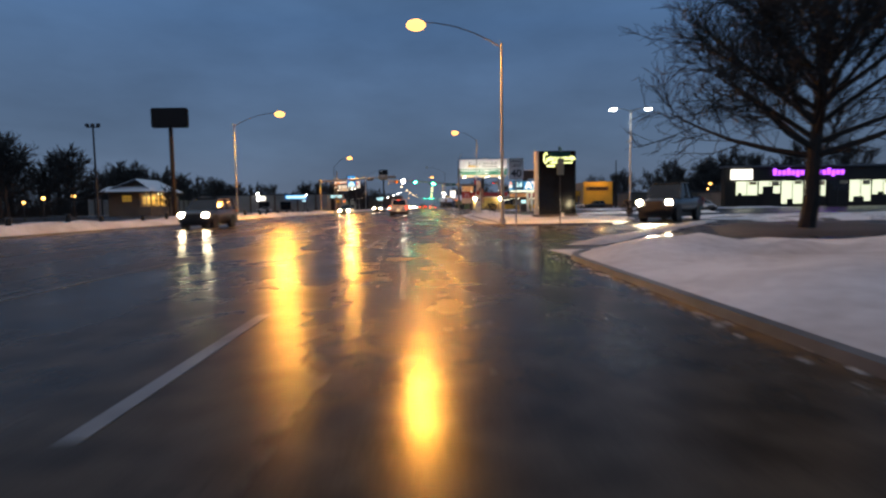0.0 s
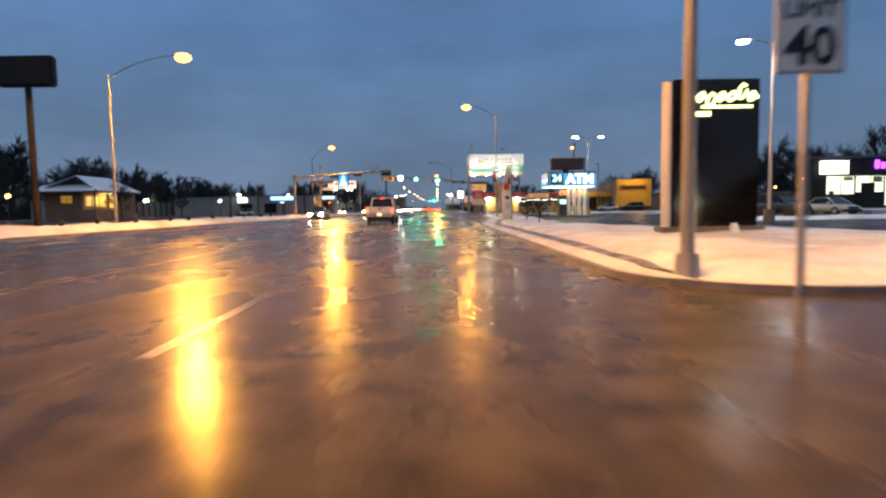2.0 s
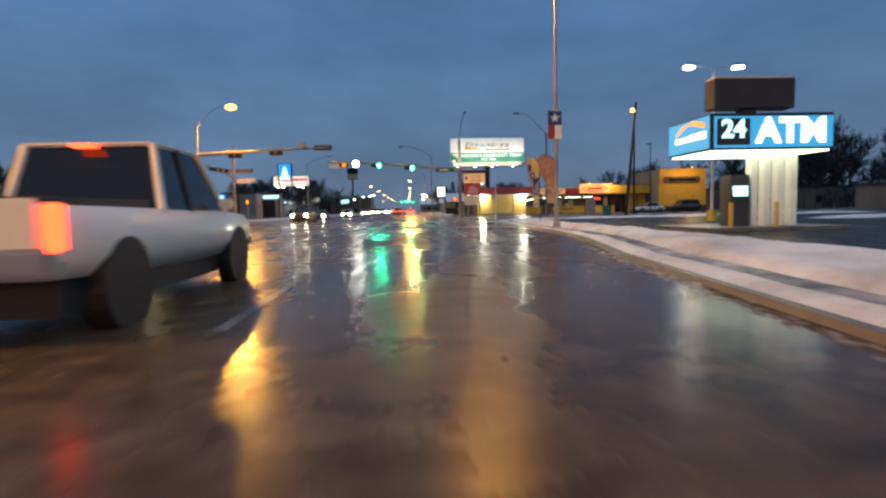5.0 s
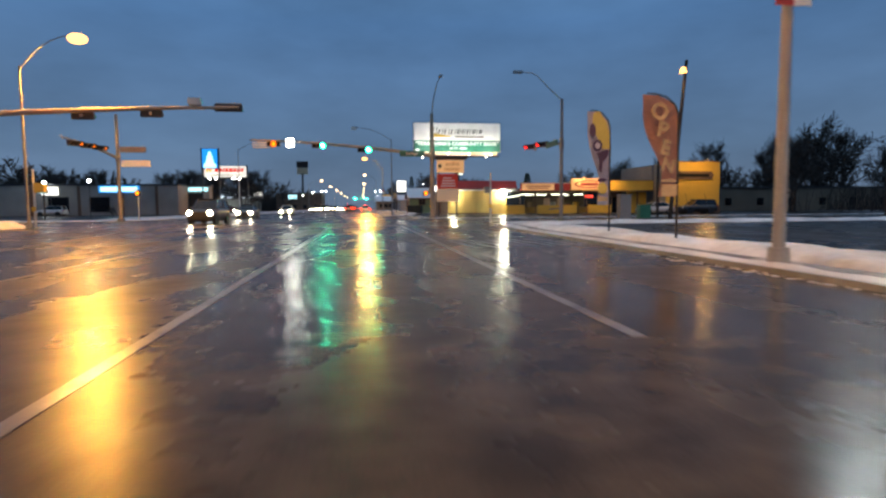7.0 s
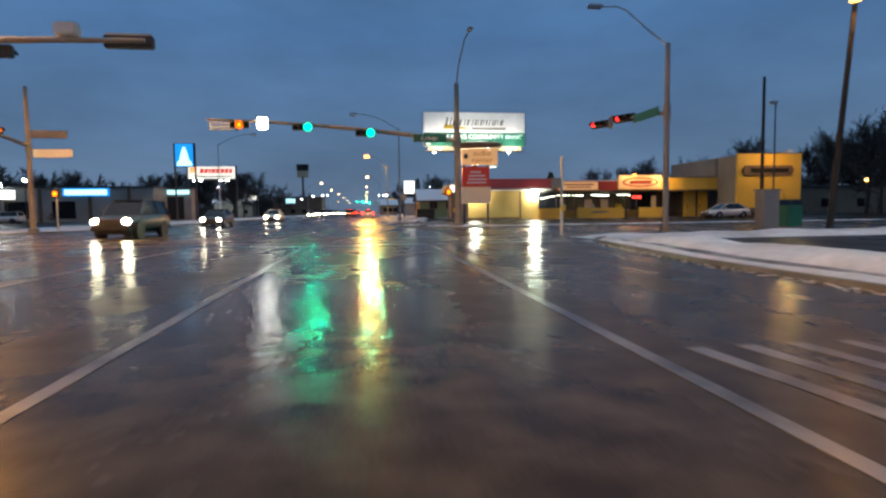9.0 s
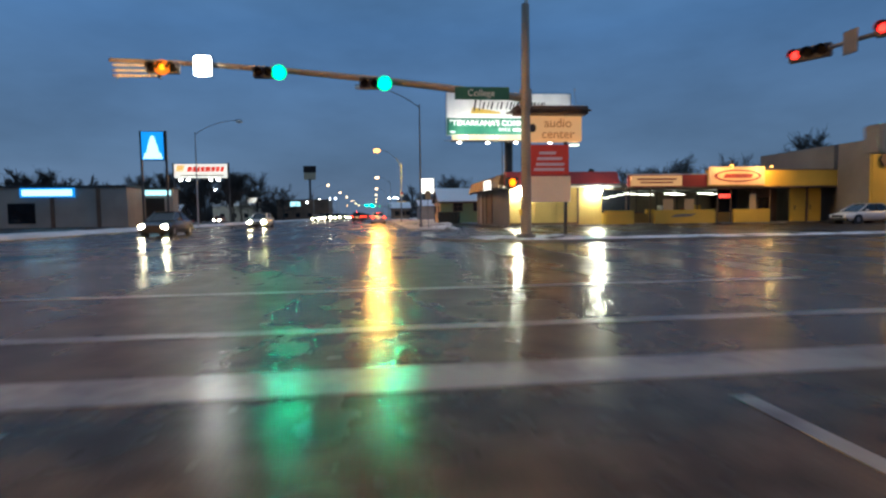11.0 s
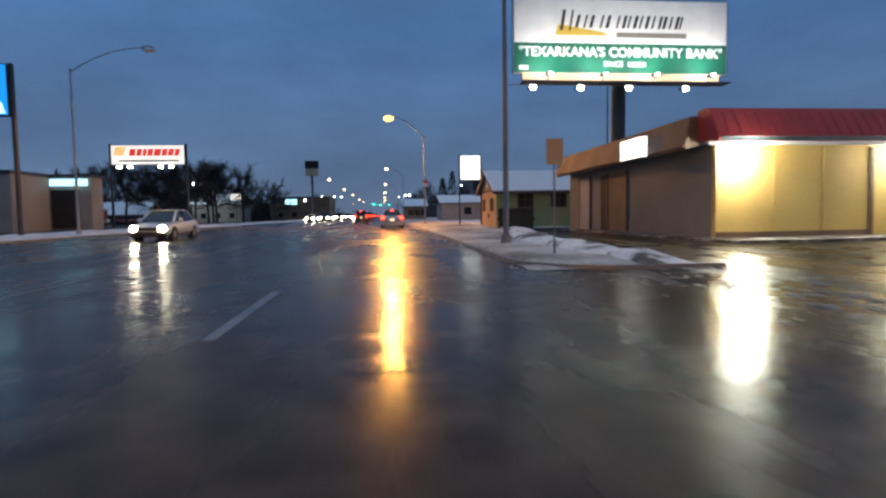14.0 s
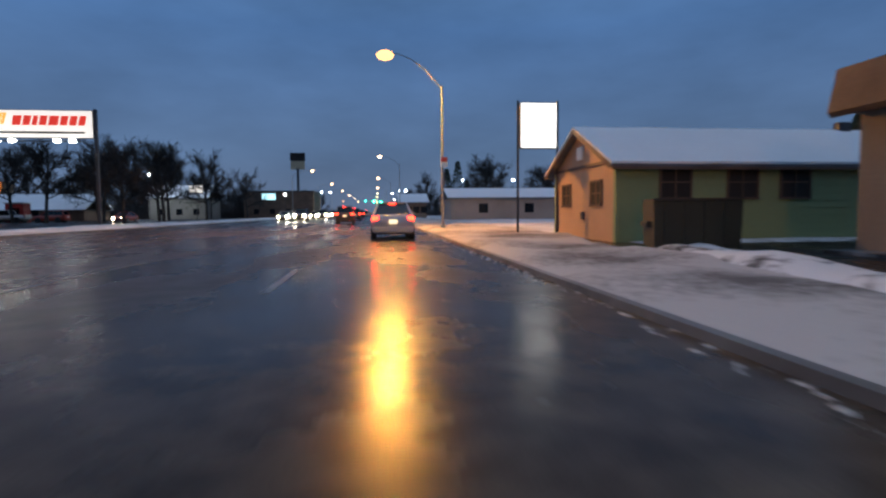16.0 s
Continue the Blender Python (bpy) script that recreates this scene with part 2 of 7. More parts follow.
MASTPAINT = mat("weathered_mast_paint", (0.29, 0.255, 0.21), 0.55, 0.25, 2.0, 0.06, metal=0.2)
POLEGREY = mat("dull_grey_pole", (0.17, 0.17, 0.18), 0.55, 0.25, 2.0, 0.05, metal=0.2)
PANEL_TAN = mat("tan_sign_panel", (0.50, 0.38, 0.24), 0.6, 0.1, 1.5, 0.03)

G_SODIUM = glow("sodium_lens", (1.0, 0.46, 0.11), 4.8)
G_FAR = glow("far_sodium_light", (1.0, 0.50, 0.14), 8)
G_FARWARM = glow("far_warm_light", (1.0, 0.66, 0.34), 12)
G_MERC = glow("mercury_light", (0.85, 0.95, 1.0), 60)
G_FLOOD = glow("flood_light", (0.95, 1.0, 0.85), 200)
G_SMALLFLOOD = glow("small_flood_light", (0.95, 1.0, 0.9), 30)
G_GREENISH = glow("greenish_yard_light", (0.62, 1.0, 0.66), 30)
G_NEONRED = glow("red_window_neon", (1.0, 0.07, 0.05), 3.0)
G_HEAD = glow("headlight", (1.0, 0.90, 0.62), 160)
G_TAIL = glow("tail_light", (1.0, 0.03, 0.012), 16)
G_TAILDIM = glow("tail_light_dim", (1.0, 0.06, 0.02), 6)
G_PLATE = glow("plate_light", (1.0, 0.85, 0.55), 1.4)
G_GREEN = glow("signal_green", (0.0004, 1.0, 0.44), 1700)
G_RED = glow("signal_red", (1.0, 0.02, 0.02), 5)
G_AMBER = glow("signal_amber", (1.0, 0.20, 0.005), 4)
# soft glows for the added glare rings; amber also serves dim lenses
G_GREENGLARE = glow("signal_green_glare", (0.0, 1.0, 0.52), 1.4)
G_AMBERSOFT = glow("signal_amber_glare_dim_lens", (1.0, 0.22, 0.01), 0.8)
G_WHITE = glow("lit_white_panel", (1.0, 1.0, 0.96), 2.2)
G_WHITEHOT = glow("white_led_sign", (1.0, 1.0, 1.0), 60)
G_BLUE = glow("lit_blue_panel", (0.01, 0.33, 1.0), 1.05)
G_CYAN = glow("lit_cyan_strip", (0.46, 0.86, 1.0), 1.9)
G_PURPLE = glow("purple_neon", (0.42, 0.08, 1.0), 3.0)
G_NEON = glow("pale_green_neon", (0.85, 1.0, 0.45), 2.6)
G_WARMWIN = glow("warm_window", (1.0, 0.62, 0.12), 0.22)
G_PORCH = glow("porch_window", (1.0, 0.66, 0.20), 0.55)
G_SHOPWIN = glow("lit_shop_window", (0.86, 1.0, 0.78), 1.3)
G_TEAL = glow("lit_teal_panel", (0.05, 0.42, 0.85), 0.8)
G_UNDER = glow("canopy_tube_light", (0.9, 1.0, 0.78), 3.2)
G_TUBE = glow("fluorescent_tube", (0.95, 1.0, 0.85), 7.0)
G_CREAM = glow("lit_cream_panel", (1.0, 0.54, 0.24), 0.50)
G_REDSIGN = glow("lit_red_panel", (0.70, 0.055, 0.03), 0.12)
G_RUSTLET = glow("lit_rust_letter", (0.60, 0.17, 0.04), 0.34)
G_SIGNW = glow("lit_sign_face", (1.0, 0.95, 0.88), 0.95)
G_REDLET = glow("red_lit_letter", (0.9, 0.05, 0.03), 0.7)
G_ORANGE = glow("orange_sign", (1.0, 0.30, 0.05), 1.6)
G_YELSIGN = glow("lit_yellow_wall_sign", (1.0, 0.55, 0.06), 0.55)

# ---- builders ----


def part(name, bm, material, parent=None, label=""):
    me = bpy.data.meshes.new(name)
    bmesh.ops.recalc_face_normals(bm, faces=bm.faces)
    bm.to_mesh(me)
    bm.free()
    me.materials.append(material)
    ob = new(name, me)
    if parent:
        ob.parent = parent
    if label:
        ob["label"] = label
    return ob


def thing(name, label, category, x=0.0, y=0.0, z=0.0, turn=0.0, group="", kind=""):
    ob = new(name)
    ob.empty_display_size = 0.2
    ob.matrix_basis = pose(x, y, z, 0, 0, turn)
    return tagged(ob, label, category, group, kind)


def box(bm, x0, x1, y0, y1, z0, z1, bevel=0.0):
    vs = [bm.verts.new((x, y, z)) for z in (z0, z1) for y in (y0, y1) for x in (x0, x1)]
    fs = [bm.faces.new([vs[i] for i in q]) for q in ((0, 1, 3, 2), (4, 6, 7, 5), (0, 4, 5, 1), (2, 3, 7, 6), (0, 2, 6, 4), (1, 5, 7, 3))]
    if bevel:
        bmesh.ops.bevel(bm, geom=list({ed for f in fs for ed in f.edges}), offset=bevel, segments=2, affect="EDGES")
    return bm


def boxed(*a, **k):
    return box(bmesh.new(), *a, **k)


def tube(bm, p0, p1, r0, r1=None, n=10, caps=True):
    p0, p1 = Vector(p0), Vector(p1)
    r1 = r0 if r1 is None else r1
    d = (p1 - p0).normalized()
    u = d.orthogonal().normalized()
    v = d.cross(u)
    rings = []
    for p, r in ((p0, r0), (p1, r1)):
        rings.append([bm.verts.new(p + (u * math.cos(2 * math.pi * i / n) + v * math.sin(2 * math.pi * i / n)) * r) for i in range(n)])
    for i in range(n):
        bm.faces.new((rings[0][i], rings[0][(i + 1) % n], rings[1][(i + 1) % n], rings[1][i]))
    if caps:
        bm.faces.new(rings[0][::-1])
        bm.faces.new(rings[1])
    return bm


def tubed(*a, **k):
    return tube(bmesh.new(), *a, **k)


def bent(points, r0, r1, n=8):
    """A smooth round bar through the points."""
    bm = bmesh.new()
    pts = [Vector(p) for p in points]
    rings = []
    for k, p in enumerate(pts):
        d = (pts[min(k + 1, len(pts) - 1)] - pts[max(k - 1, 0)]).normalized()
        u = d.cross(Vector((0, 1, 0.01))).normalized()
        v = d.cross(u)
        r = r0 + (r1 - r0) * k / (len(pts) - 1)
        rings.append([bm.verts.new(p + (u * math.cos(2 * math.pi * i / n) + v * math.sin(2 * math.pi * i / n)) * r) for i in range(n)])
    for a, b in zip(rings, rings[1:]):
        for i in range(n):
            bm.faces.new((a[i], a[(i + 1) % n], b[(i + 1) % n], b[i]))
    bm.faces.new(rings[0][::-1])
    bm.faces.new(rings[-1])
    return bm


def slab(points, z0, z1, bm=None):
    """An upright prism over a flat outline."""
    bm = bm or bmesh.new()
    lo = [bm.verts.new((x, y, z0)) for x, y in points]
    hi = [bm.verts.new((x, y, z1)) for x, y in points]
    bm.faces.new(lo[::-1])
    bm.faces.new(hi)
    for i in range(len(points)):
        j = (i + 1) % len(points)
        bm.faces.new((lo[i], lo[j], hi[j], hi[i]))
    return bm


def plate(points, y0, y1, bm=None):
    """A prism over an outline in the x z plane, between two depths."""
    bm = bm or bmesh.new()
    lo = [bm.verts.new((x, y0, z)) for x, z in points]
    hi = [bm.verts.new((x, y1, z)) for x, z in points]
    bm.faces.new(lo)
    bm.faces.new(hi[::-1])
    for i in range(len(points)):
        j = (i + 1) % len(points)
        bm.faces.new((lo[i], hi[i], hi[j], lo[j]))
    return bm


def ellipse(cx, cz, rx, rz, n=20):
    return [(cx + rx * math.cos(2 * math.pi * i / n), cz + rz * math.sin(2 * math.pi * i / n)) for i in range(n)]


def words(name, body, size, x, y, z, material, parent, turn=0.0, depth=0.01, stretch=1.0, bold=0.0, lean=0.0):
    """Raised lettering, centred, that faces -y before it is turned."""
    c = bpy.data.curves.new(name, "FONT")
    c.body, c.size, c.align_x, c.align_y, c.extrude, c.offset, c.shear = body, size, "CENTER", "CENTER", depth, bold, lean
    c.resolution_u = 3
    tmp = bpy.data.objects.new(name, c)
    scene.collection.objects.link(tmp)
    me = bpy.data.meshes.new_from_object(tmp.evaluated_get(bpy.context.evaluated_depsgraph_get()))
    bpy.data.objects.remove(tmp)
    me.materials.clear()
    me.materials.append(material)
    ob = new(name, me)
    ob.matrix_basis = pose(x, y, z, 90, 0, turn) @ Matrix.Diagonal((stretch, 1, 1, 1))
    ob.parent = parent
    return ob


def smooth01(a, b, v):
    s = max(0.0, min(1.0, (v - a) / (b - a)))
    return s * s * (3 - 2 * s)


def strip(name, xa, xb, y0, y1, material, height, label, cols=7, dy=0.8, rough=0.35, ends=True, z0=0.0, parent=None, low=0.01):
    """A bank of snow between two edges given as functions of y, thin at its rim and uneven on top."""
    verts, faces = [], []
    rows = max(4, int((y1 - y0) / dy))
    for j in range(rows + 1):
        y = y0 + (y1 - y0) * j / rows
        a, b = xa(y), xb(y)
        for i in range(cols + 1):
            s = i / cols
            wob = 0.22 * noise.noise(Vector((y * 0.7, 3.1 * i, 1.7))) if i in (0, cols) else 0
            x = a + (b - a) * s + wob
            rim = min(1.0, min(s, 1 - s) * min(5, abs(b - a)) / 0.45)
            if ends:
                rim = min(rim, (y - y0) / 0.7, (y1 - y) / 0.7)
            rim = max(0.0, rim) ** 0.6
            h = height * rim * (1 + rough * 1.6 * noise.noise(Vector((x * 0.5, y * 0.5, 0.3))) + rough * noise.noise(Vector((x * 1.9, y * 1.9, 4.0))))
            verts.append((x, y, z0 + low + h))
    n = cols + 1
    for j in range(rows):
        for i in range(cols):
            faces.append((j * n + i, j * n + i + 1, (j + 1) * n + i + 1, (j + 1) * n + i))
    me = bpy.data.meshes.new(name)
    me.from_pydata(verts, [], faces)
    me.materials.append(material)
    for p in me.polygons:
        p.use_smooth = True
    ob = new(name, me)
    if parent:
        ob.parent = parent
        return ob
    return tagged(ob, label, "snow", kind="structure")


# ---- ground, road, verges ----


def sheet(name, x0, x1, y0, y1, z, material, label, category, nx=1, ny=1):
    bm = bmesh.new()
    g = [[bm.verts.new((x0 + (x1 - x0) * i / nx, y0 + (y1 - y0) * j / ny, z)) for i in range(nx + 1)] for j in range(ny + 1)]
    for j in range(ny):
        for i in range(nx):
            bm.faces.new((g[j][i], g[j][i + 1], g[j + 1][i + 1], g[j + 1][i]))
    return tagged(part(name, bm, material), label, category, kind="structure")


sheet("ground", -2500, 2500, -1500, 3500, -0.04, GROUND, "dark winter ground with thin patchy snow", "ground")
road = sheet("road", -18.5, 8.5, -80, 900, 0.0, ASPHALT, "wet dark asphalt road with mirroring puddles", "road", 3, 60)
sheet("side_road_east", 8.5, 220, 111.5, 124.2, 0.0, ASPHALT, "wet asphalt cross street at the traffic lights", "road")
sheet("side_road_west", -220, -18.5, 112.2, 125.5, 0.0, ASPHALT, "wet asphalt cross street at the traffic lights", "road")
sheet("parking_lot_south_east", 8.5, 75, -80, 111.5, 0.0, LOT, "wet asphalt car park of the bank and shops", "car park")
sheet("parking_lot_north_east", 8.5, 75, 124.2, 320, 0.0, LOT, "wet asphalt forecourt in front of the shops", "car park")
sheet("parking_lot_south_west", -75, -18.5, -80, 112.2, 0.0, LOT, "dark wet asphalt car park behind the snow bank", "car park")
sheet("parking_lot_north_west", -75, -18.5, 125.5, 330, 0.0, LOT, "dark wet asphalt forecourt of the roadside shops", "car park")

KX = ((-90, 2.7), (13, 2.7), (30, 2.9), (58, 2.95), (70, 4.4), (77, 5.8), (82, 6.15), (90, 6.35), (100, 6.6), (106, 7.4), (124, 2.4), (400, 2.4), (900, 2.4))


def kerb_x(y):
    for (a, xa), (b, xb) in zip(KX, KX[1:]):
        if a <= y <= b:
            return xa + (xb - xa) * (y - a) / (b - a)
    return 2.4


def kerb(name, points, width=0.15, height=0.085):
    bm = bmesh.new()
    prev = None
    for k, (x, y) in enumerate(points):
        a = Vector(points[max(k - 1, 0)])
        b = Vector(points[min(k + 1, len(points) - 1)])
        d = (b - a).normalized()
        nrm = Vector((d.y, -d.x)) * width
        ring = [bm.verts.new((x, y, -0.02)), bm.verts.new((x + nrm.x * 0.15, y + nrm.y * 0.15, height)), bm.verts.new((x + nrm.x, y + nrm.y, height)), bm.verts.new((x + nrm.x, y + nrm.y, -0.02))]
        if prev:
            for i in range(3):
                bm.faces.new((prev[i], prev[i + 1], ring[i + 1], ring[i]))
        prev = ring
    return tagged(part(name, bm, KERB), "worn concrete kerb edged with snow and slush", "kerb", kind="structure")


def arc(cx, cy, r, a0, a1, n=8):
    return [(cx + r * math.cos(radians(a0 + (a1 - a0) * i / n)), cy + r * math.sin(radians(a0 + (a1 - a0) * i / n))) for i in range(n + 1)]


kerb("kerb_south_east", [(2.7, y) for y in range(-70, 12, 4)] + arc(5.7, 10.5, 3.0, 180, 90) + [(9, 13.5), (26, 13.5)])
kerb("kerb_bank_side", [(12.7, 36.0), (11.5, 31.8), (9.5, 29.2), (5.5, 29.2)] + arc(5.3, 31.6, 2.4, 270, 180) + [(kerb_x(y), y) for y in range(34, 107, 3)] + arc(11.4, 106.0, 4.0, 180, 100) + [(14, 110.6), (60, 111.2)])
kerb("kerb_shop_corner", [(60, 124.4), (12, 124.4)] + arc(7.4, 129.4, 5.0, 270, 180) + [(2.4, 131.0)])
kerb("kerb_north_east", [(6.0, 141.5)] + arc(4.4, 143.5, 2.0, 270, 180) + [(2.4, y) for y in range(146, 420, 6)])
kerb("kerb_south_west", [(-60, 112.0), (-20.4, 112.0)] + arc(-20.4, 109.6, 2.4, 90, 0) + [(-18.0, y) for y in range(104, -70, -6)])
kerb("kerb_north_west", [(-18.4, y) for y in range(420, 131, -6)] + arc(-22.4, 130.0, 4.0, 0, -90) + [(-60, 126.0)])

SB = "bank of old snow heaped along the kerb"
LAWN = ((29.0, 9.4), (32, 11.4), (36, 12.6), (39, 14.4), (42, 13.4), (45, 9.6), (50, 7.9), (56, 7.6))


def lawn_out(y):
    for (a, xa), (b, xb) in zip(LAWN, LAWN[1:]):
        if a <= y <= b:
            return xa + (xb - xa) * (y - a) / (b - a)
    return kerb_x(y) + 4.65 - 1.25 * smooth01(70, 82, y)


strip("snow_bank_south_east", lambda y: 2.85, lambda y: 27.0, -60, 13.3, SNOW, 0.30, "broad smooth heap of snow beside the drive", cols=26, rough=0.6)
def bank_edge(y):
    return kerb_x(y) + (2.4 - math.sqrt(max(0.0, 2.4 ** 2 - (31.6 - y) ** 2)) if y < 31.6 else 0.0)


strip("snow_kerb_bank_side", lambda y: bank_edge(y) + 0.12, lambda y: max(kerb_x(y) + 1.0, bank_edge(y) + 0.4), 29.6, 107, SNOW, 0.09, SB, cols=4, dy=0.5)
strip("sidewalk_bank_side", lambda y: kerb_x(y) + 0.9, lambda y: kerb_x(y) + 1.6, 32.0, 106, PAVE, 0.05, "wet trodden pavement between snow banks", cols=4, rough=0.1)
strip("snow_lawn_bank_side", lambda y: max(bank_edge(y) + 0.3, kerb_x(y) + 1.38 - 0.3 * (1 - smooth01(32, 40, y))), lawn_out, 29.4, 107, SNOW, 0.19, "trodden snow on the grass strip before the bank", cols=14)
strip("snow_turn_corner", lambda y: 7.4 + (0.8 if y > 108 else 0), lambda y: 44.0, 107.6, 110.6, SNOW, 0.16, "ridge of ploughed snow along the cross street", cols=50, dy=0.4)
strip("snow_shop_corner", lambda y: max(4.6, 7.9 - 4.6 * math.sqrt(max(0, 1 - ((129.4 - y) / 4.8) ** 2)) if y < 129.4 else 4.6), lambda y: 60.0 if y < 126.4 else 9.2, 124.7, 130.8, PATCHY, 0.08, "thin snow over the corner by the shops", cols=30, dy=0.35)
def ridge_in(y):
    return 4.7 + 0.17 * min(13.0, max(0.0, y - 152.8))


strip("slush_verge_north_east", lambda y: 2.45, lambda y: ridge_in(y) + 0.3, 141.8, 168, VERGE, 0.07, "dirty trodden slush on the verge", cols=6, rough=0.6)
strip("snow_ridge_north_east", ridge_in, lambda y: ridge_in(y) + 1.75 - 0.4 * smooth01(150, 142, y), 142.2, 168, PATCHY, 0.16, "ridge of old snow between the verge and the shop drive", cols=6, rough=0.6)
strip("snow_verge_far_east", lambda y: 2.55, lambda y: 7.0 + 1.6 * smooth01(171, 178, y), 163.5, 400, VERGE, 0.13, "patchy snow on the verge beside the green house", cols=10, rough=0.6)
strip("snow_yard_house", lambda y: 8.4, lambda y: 34.0, 170.6, 181.0, PATCHY, 0.06, "thin snow in the yard of the green house", cols=20)
strip("snow_yard_beyond", lambda y: 8.4, lambda y: 70.0, 181.2, 330, SNOW, 0.10, "snow on the open yards beyond the house", cols=24, dy=2.5)
strip("snow_bank_south_west", lambda y: -23.6 - 1.0 * noise.noise(Vector((y * 0.1, 0, 0))), lambda y: -18.15 - 0.8 * smooth01(107, 111, y), -60, 111.2, SNOW, 0.38, "long ridge of snow along the car park", cols=8)
strip("snow_bank_north_west", lambda y: -25.5 - 1.5 * noise.noise(Vector((y * 0.08, 0, 0))), lambda y: -18.55, 131, 400, SNOW, 0.16, "snow on the verge before the roadside shops", cols=9, dy=1.2)
strip("snow_corner_north_west", lambda y: -46.0, lambda y: -22.3, 126.3, 130.8, SNOW, 0.14, "snow on the corner under the traffic lights", cols=26, dy=0.5)
strip("snow_island_south_east", lambda y: 17.6, lambda y: 62.0, 29.0, 41.0, PATCHY, 0.16, "snow on the long island across the car park", cols=36, dy=0.6)
strip("planting_bed", lambda y: 8.7 + 0.45 * (y - 16.5), lambda y: 18.0 + 0.2 * (y - 16.5), 16.5, 25.5, SOIL, 0.08, "bare wet soil bed round the large tree", cols=8, dy=0.5)
strip("snow_ridge_drive", lambda y: 3.5 + 0.70 * (y - 14.6), lambda y: 4.5 + 0.70 * (y - 14.6), 14.6, 31.0, SNOW, 0.13, "low ridge of ploughed snow along the drive", cols=5, dy=0.4)
strip("snow_strip_lot", lambda y: 26.0, lambda y: 60.0, 92.0, 94.5, SNOW, 0.2, "ridge of ploughed snow across the car park", cols=30, dy=0.4)
strip("snow_patch_lamp", lambda y: 15.0, lambda y: 30.0, 57.0, 59.5, SNOW, 0.2, "snow heaped round the car park lamp", cols=14, dy=0.4)


def lumps(name, spans, seed, label, material, r0=0.05, r1=0.22):
    """Scattered flat lumps of ice and slush, thrown up along the gutters."""
    rg = random.Random(seed)
    verts, faces = [], []
    for x_of, y0, y1, count, width in spans:
        for _ in range(count):
            y = rg.uniform(y0, y1)
            x = x_of(y) + rg.gauss(0, width)
            r = rg.uniform(r0, r1) ** 1.2
            base = len(verts)
            n = 7
            verts.append((x + r * rg.uniform(-0.4, 0.4), y, r * rg.uniform(0.15, 0.4) + 0.004))
            for ring, (k, h) in enumerate(((0.6, 0.2), (1.0, 0.0))):
                for i in range(n):
                    q = r * k * rg.uniform(0.45, 1.5)
                    t = 2 * math.pi * i / n
                    verts.append((x + q * math.cos(t), y + 1.4 * q * math.sin(t), h * r + 0.003))
            for i in range(n):
                k = (i + 1) % n
                faces += [(base, base + 1 + i, base + 1 + k), (base + 1 + i, base + 1 + n + i, base + 1 + n + k, base + 1 + k)]
    me = bpy.data.meshes.new(name)
    me.from_pydata(verts, [], faces)
    me.materials.append(material)
    for p in me.polygons:
        p.use_smooth = True
    return tagged(new(name, me), label, "snow", kind="stuff")


lumps("slush_lumps", ((lambda y: kerb_x(y) - 0.12, 31, 106, 1100, 0.10), (lambda y: 2.3, 142, 250, 1000, 0.10), (lambda y: -17.7, -40, 98, 700, 0.3), (lambda y: -18.0, 131, 330, 500, 0.3), (lambda y: 2.58, -30, 12, 350, 0.10)), 4, "lumps of dirty ice and slush along the gutters", VERGE, 0.02, 0.085)
lumps("drive_slush", ((lambda y: 5.2, 131.5, 141.5, 420, 0.8), (lambda y: 8.6, 14.5, 28.5, 300, 1.6)), 9, "smears of slush across the drives", DIRTY, 0.03, 0.13)

# painted marks on the road

def mark(name, x0, x1, y0, y1, material, skew=0.0):
    bm = bmesh.new()
    box(bm, x0, x1, y0, y1, 0.0, 0.006)
    if skew:
        for v in bm.verts:
            v.co.x += skew * (v.co.y - y0)
    return part(name, bm, material, road)


for n in range(-4, 50):
    y = n * 12.2 + 2.6
    if 75 < y + 3 < 128:
        continue
    mark("lane_dash", -1.78, -1.66, y, y + 3.1, PAINT_W)
    mark("lane_dash", -12.66, -12.54, y + 5, y + 8.1, PAINT_W)
for x in (-5.35, -8.95):
    for a, b in ((-60, 86), (130, 500)):
        mark("centre_line", x - 0.06, x + 0.06, a, b, PAINT_Y)
    for n in range(-4, 40):
        y = n * 12.2 + 5.0
        if not 80 < y < 130:
            mark("centre_dash", x + (0.28 if x < -7 else -0.4), x + (0.4 if x < -7 else -0.28), y, y + 3, PAINT_Y)
mark("turn_lane_line", -5.41, -5.29, 86.3, 107.2, PAINT_W)
mark("turn_lane_line", -1.80, -1.68, 78.0, 107.2, PAINT_W)
mark("turn_lane_line", 2.15, 2.27, 80.0, 107.2, PAINT_W)
mark("stop_line", -5.2, 7.0, 107.6, 108.15, PAINT_W)
mark("crossing_line", -17.6, 6.8, 109.4, 109.62, PAINT_W)
mark("crossing_line", -17.6, 6.8, 112.2, 112.42, PAINT_W)
mark("crossing_line", -17.6, 3.0, 126.2, 126.42, PAINT_W)
for n in range(8):
    mark("hatch_bar", 2.9 + 0.42 * n, 3.05 + 0.42 * n, 90.3, 93.4, PAINT_W, -0.1)

# ---- buildings ----


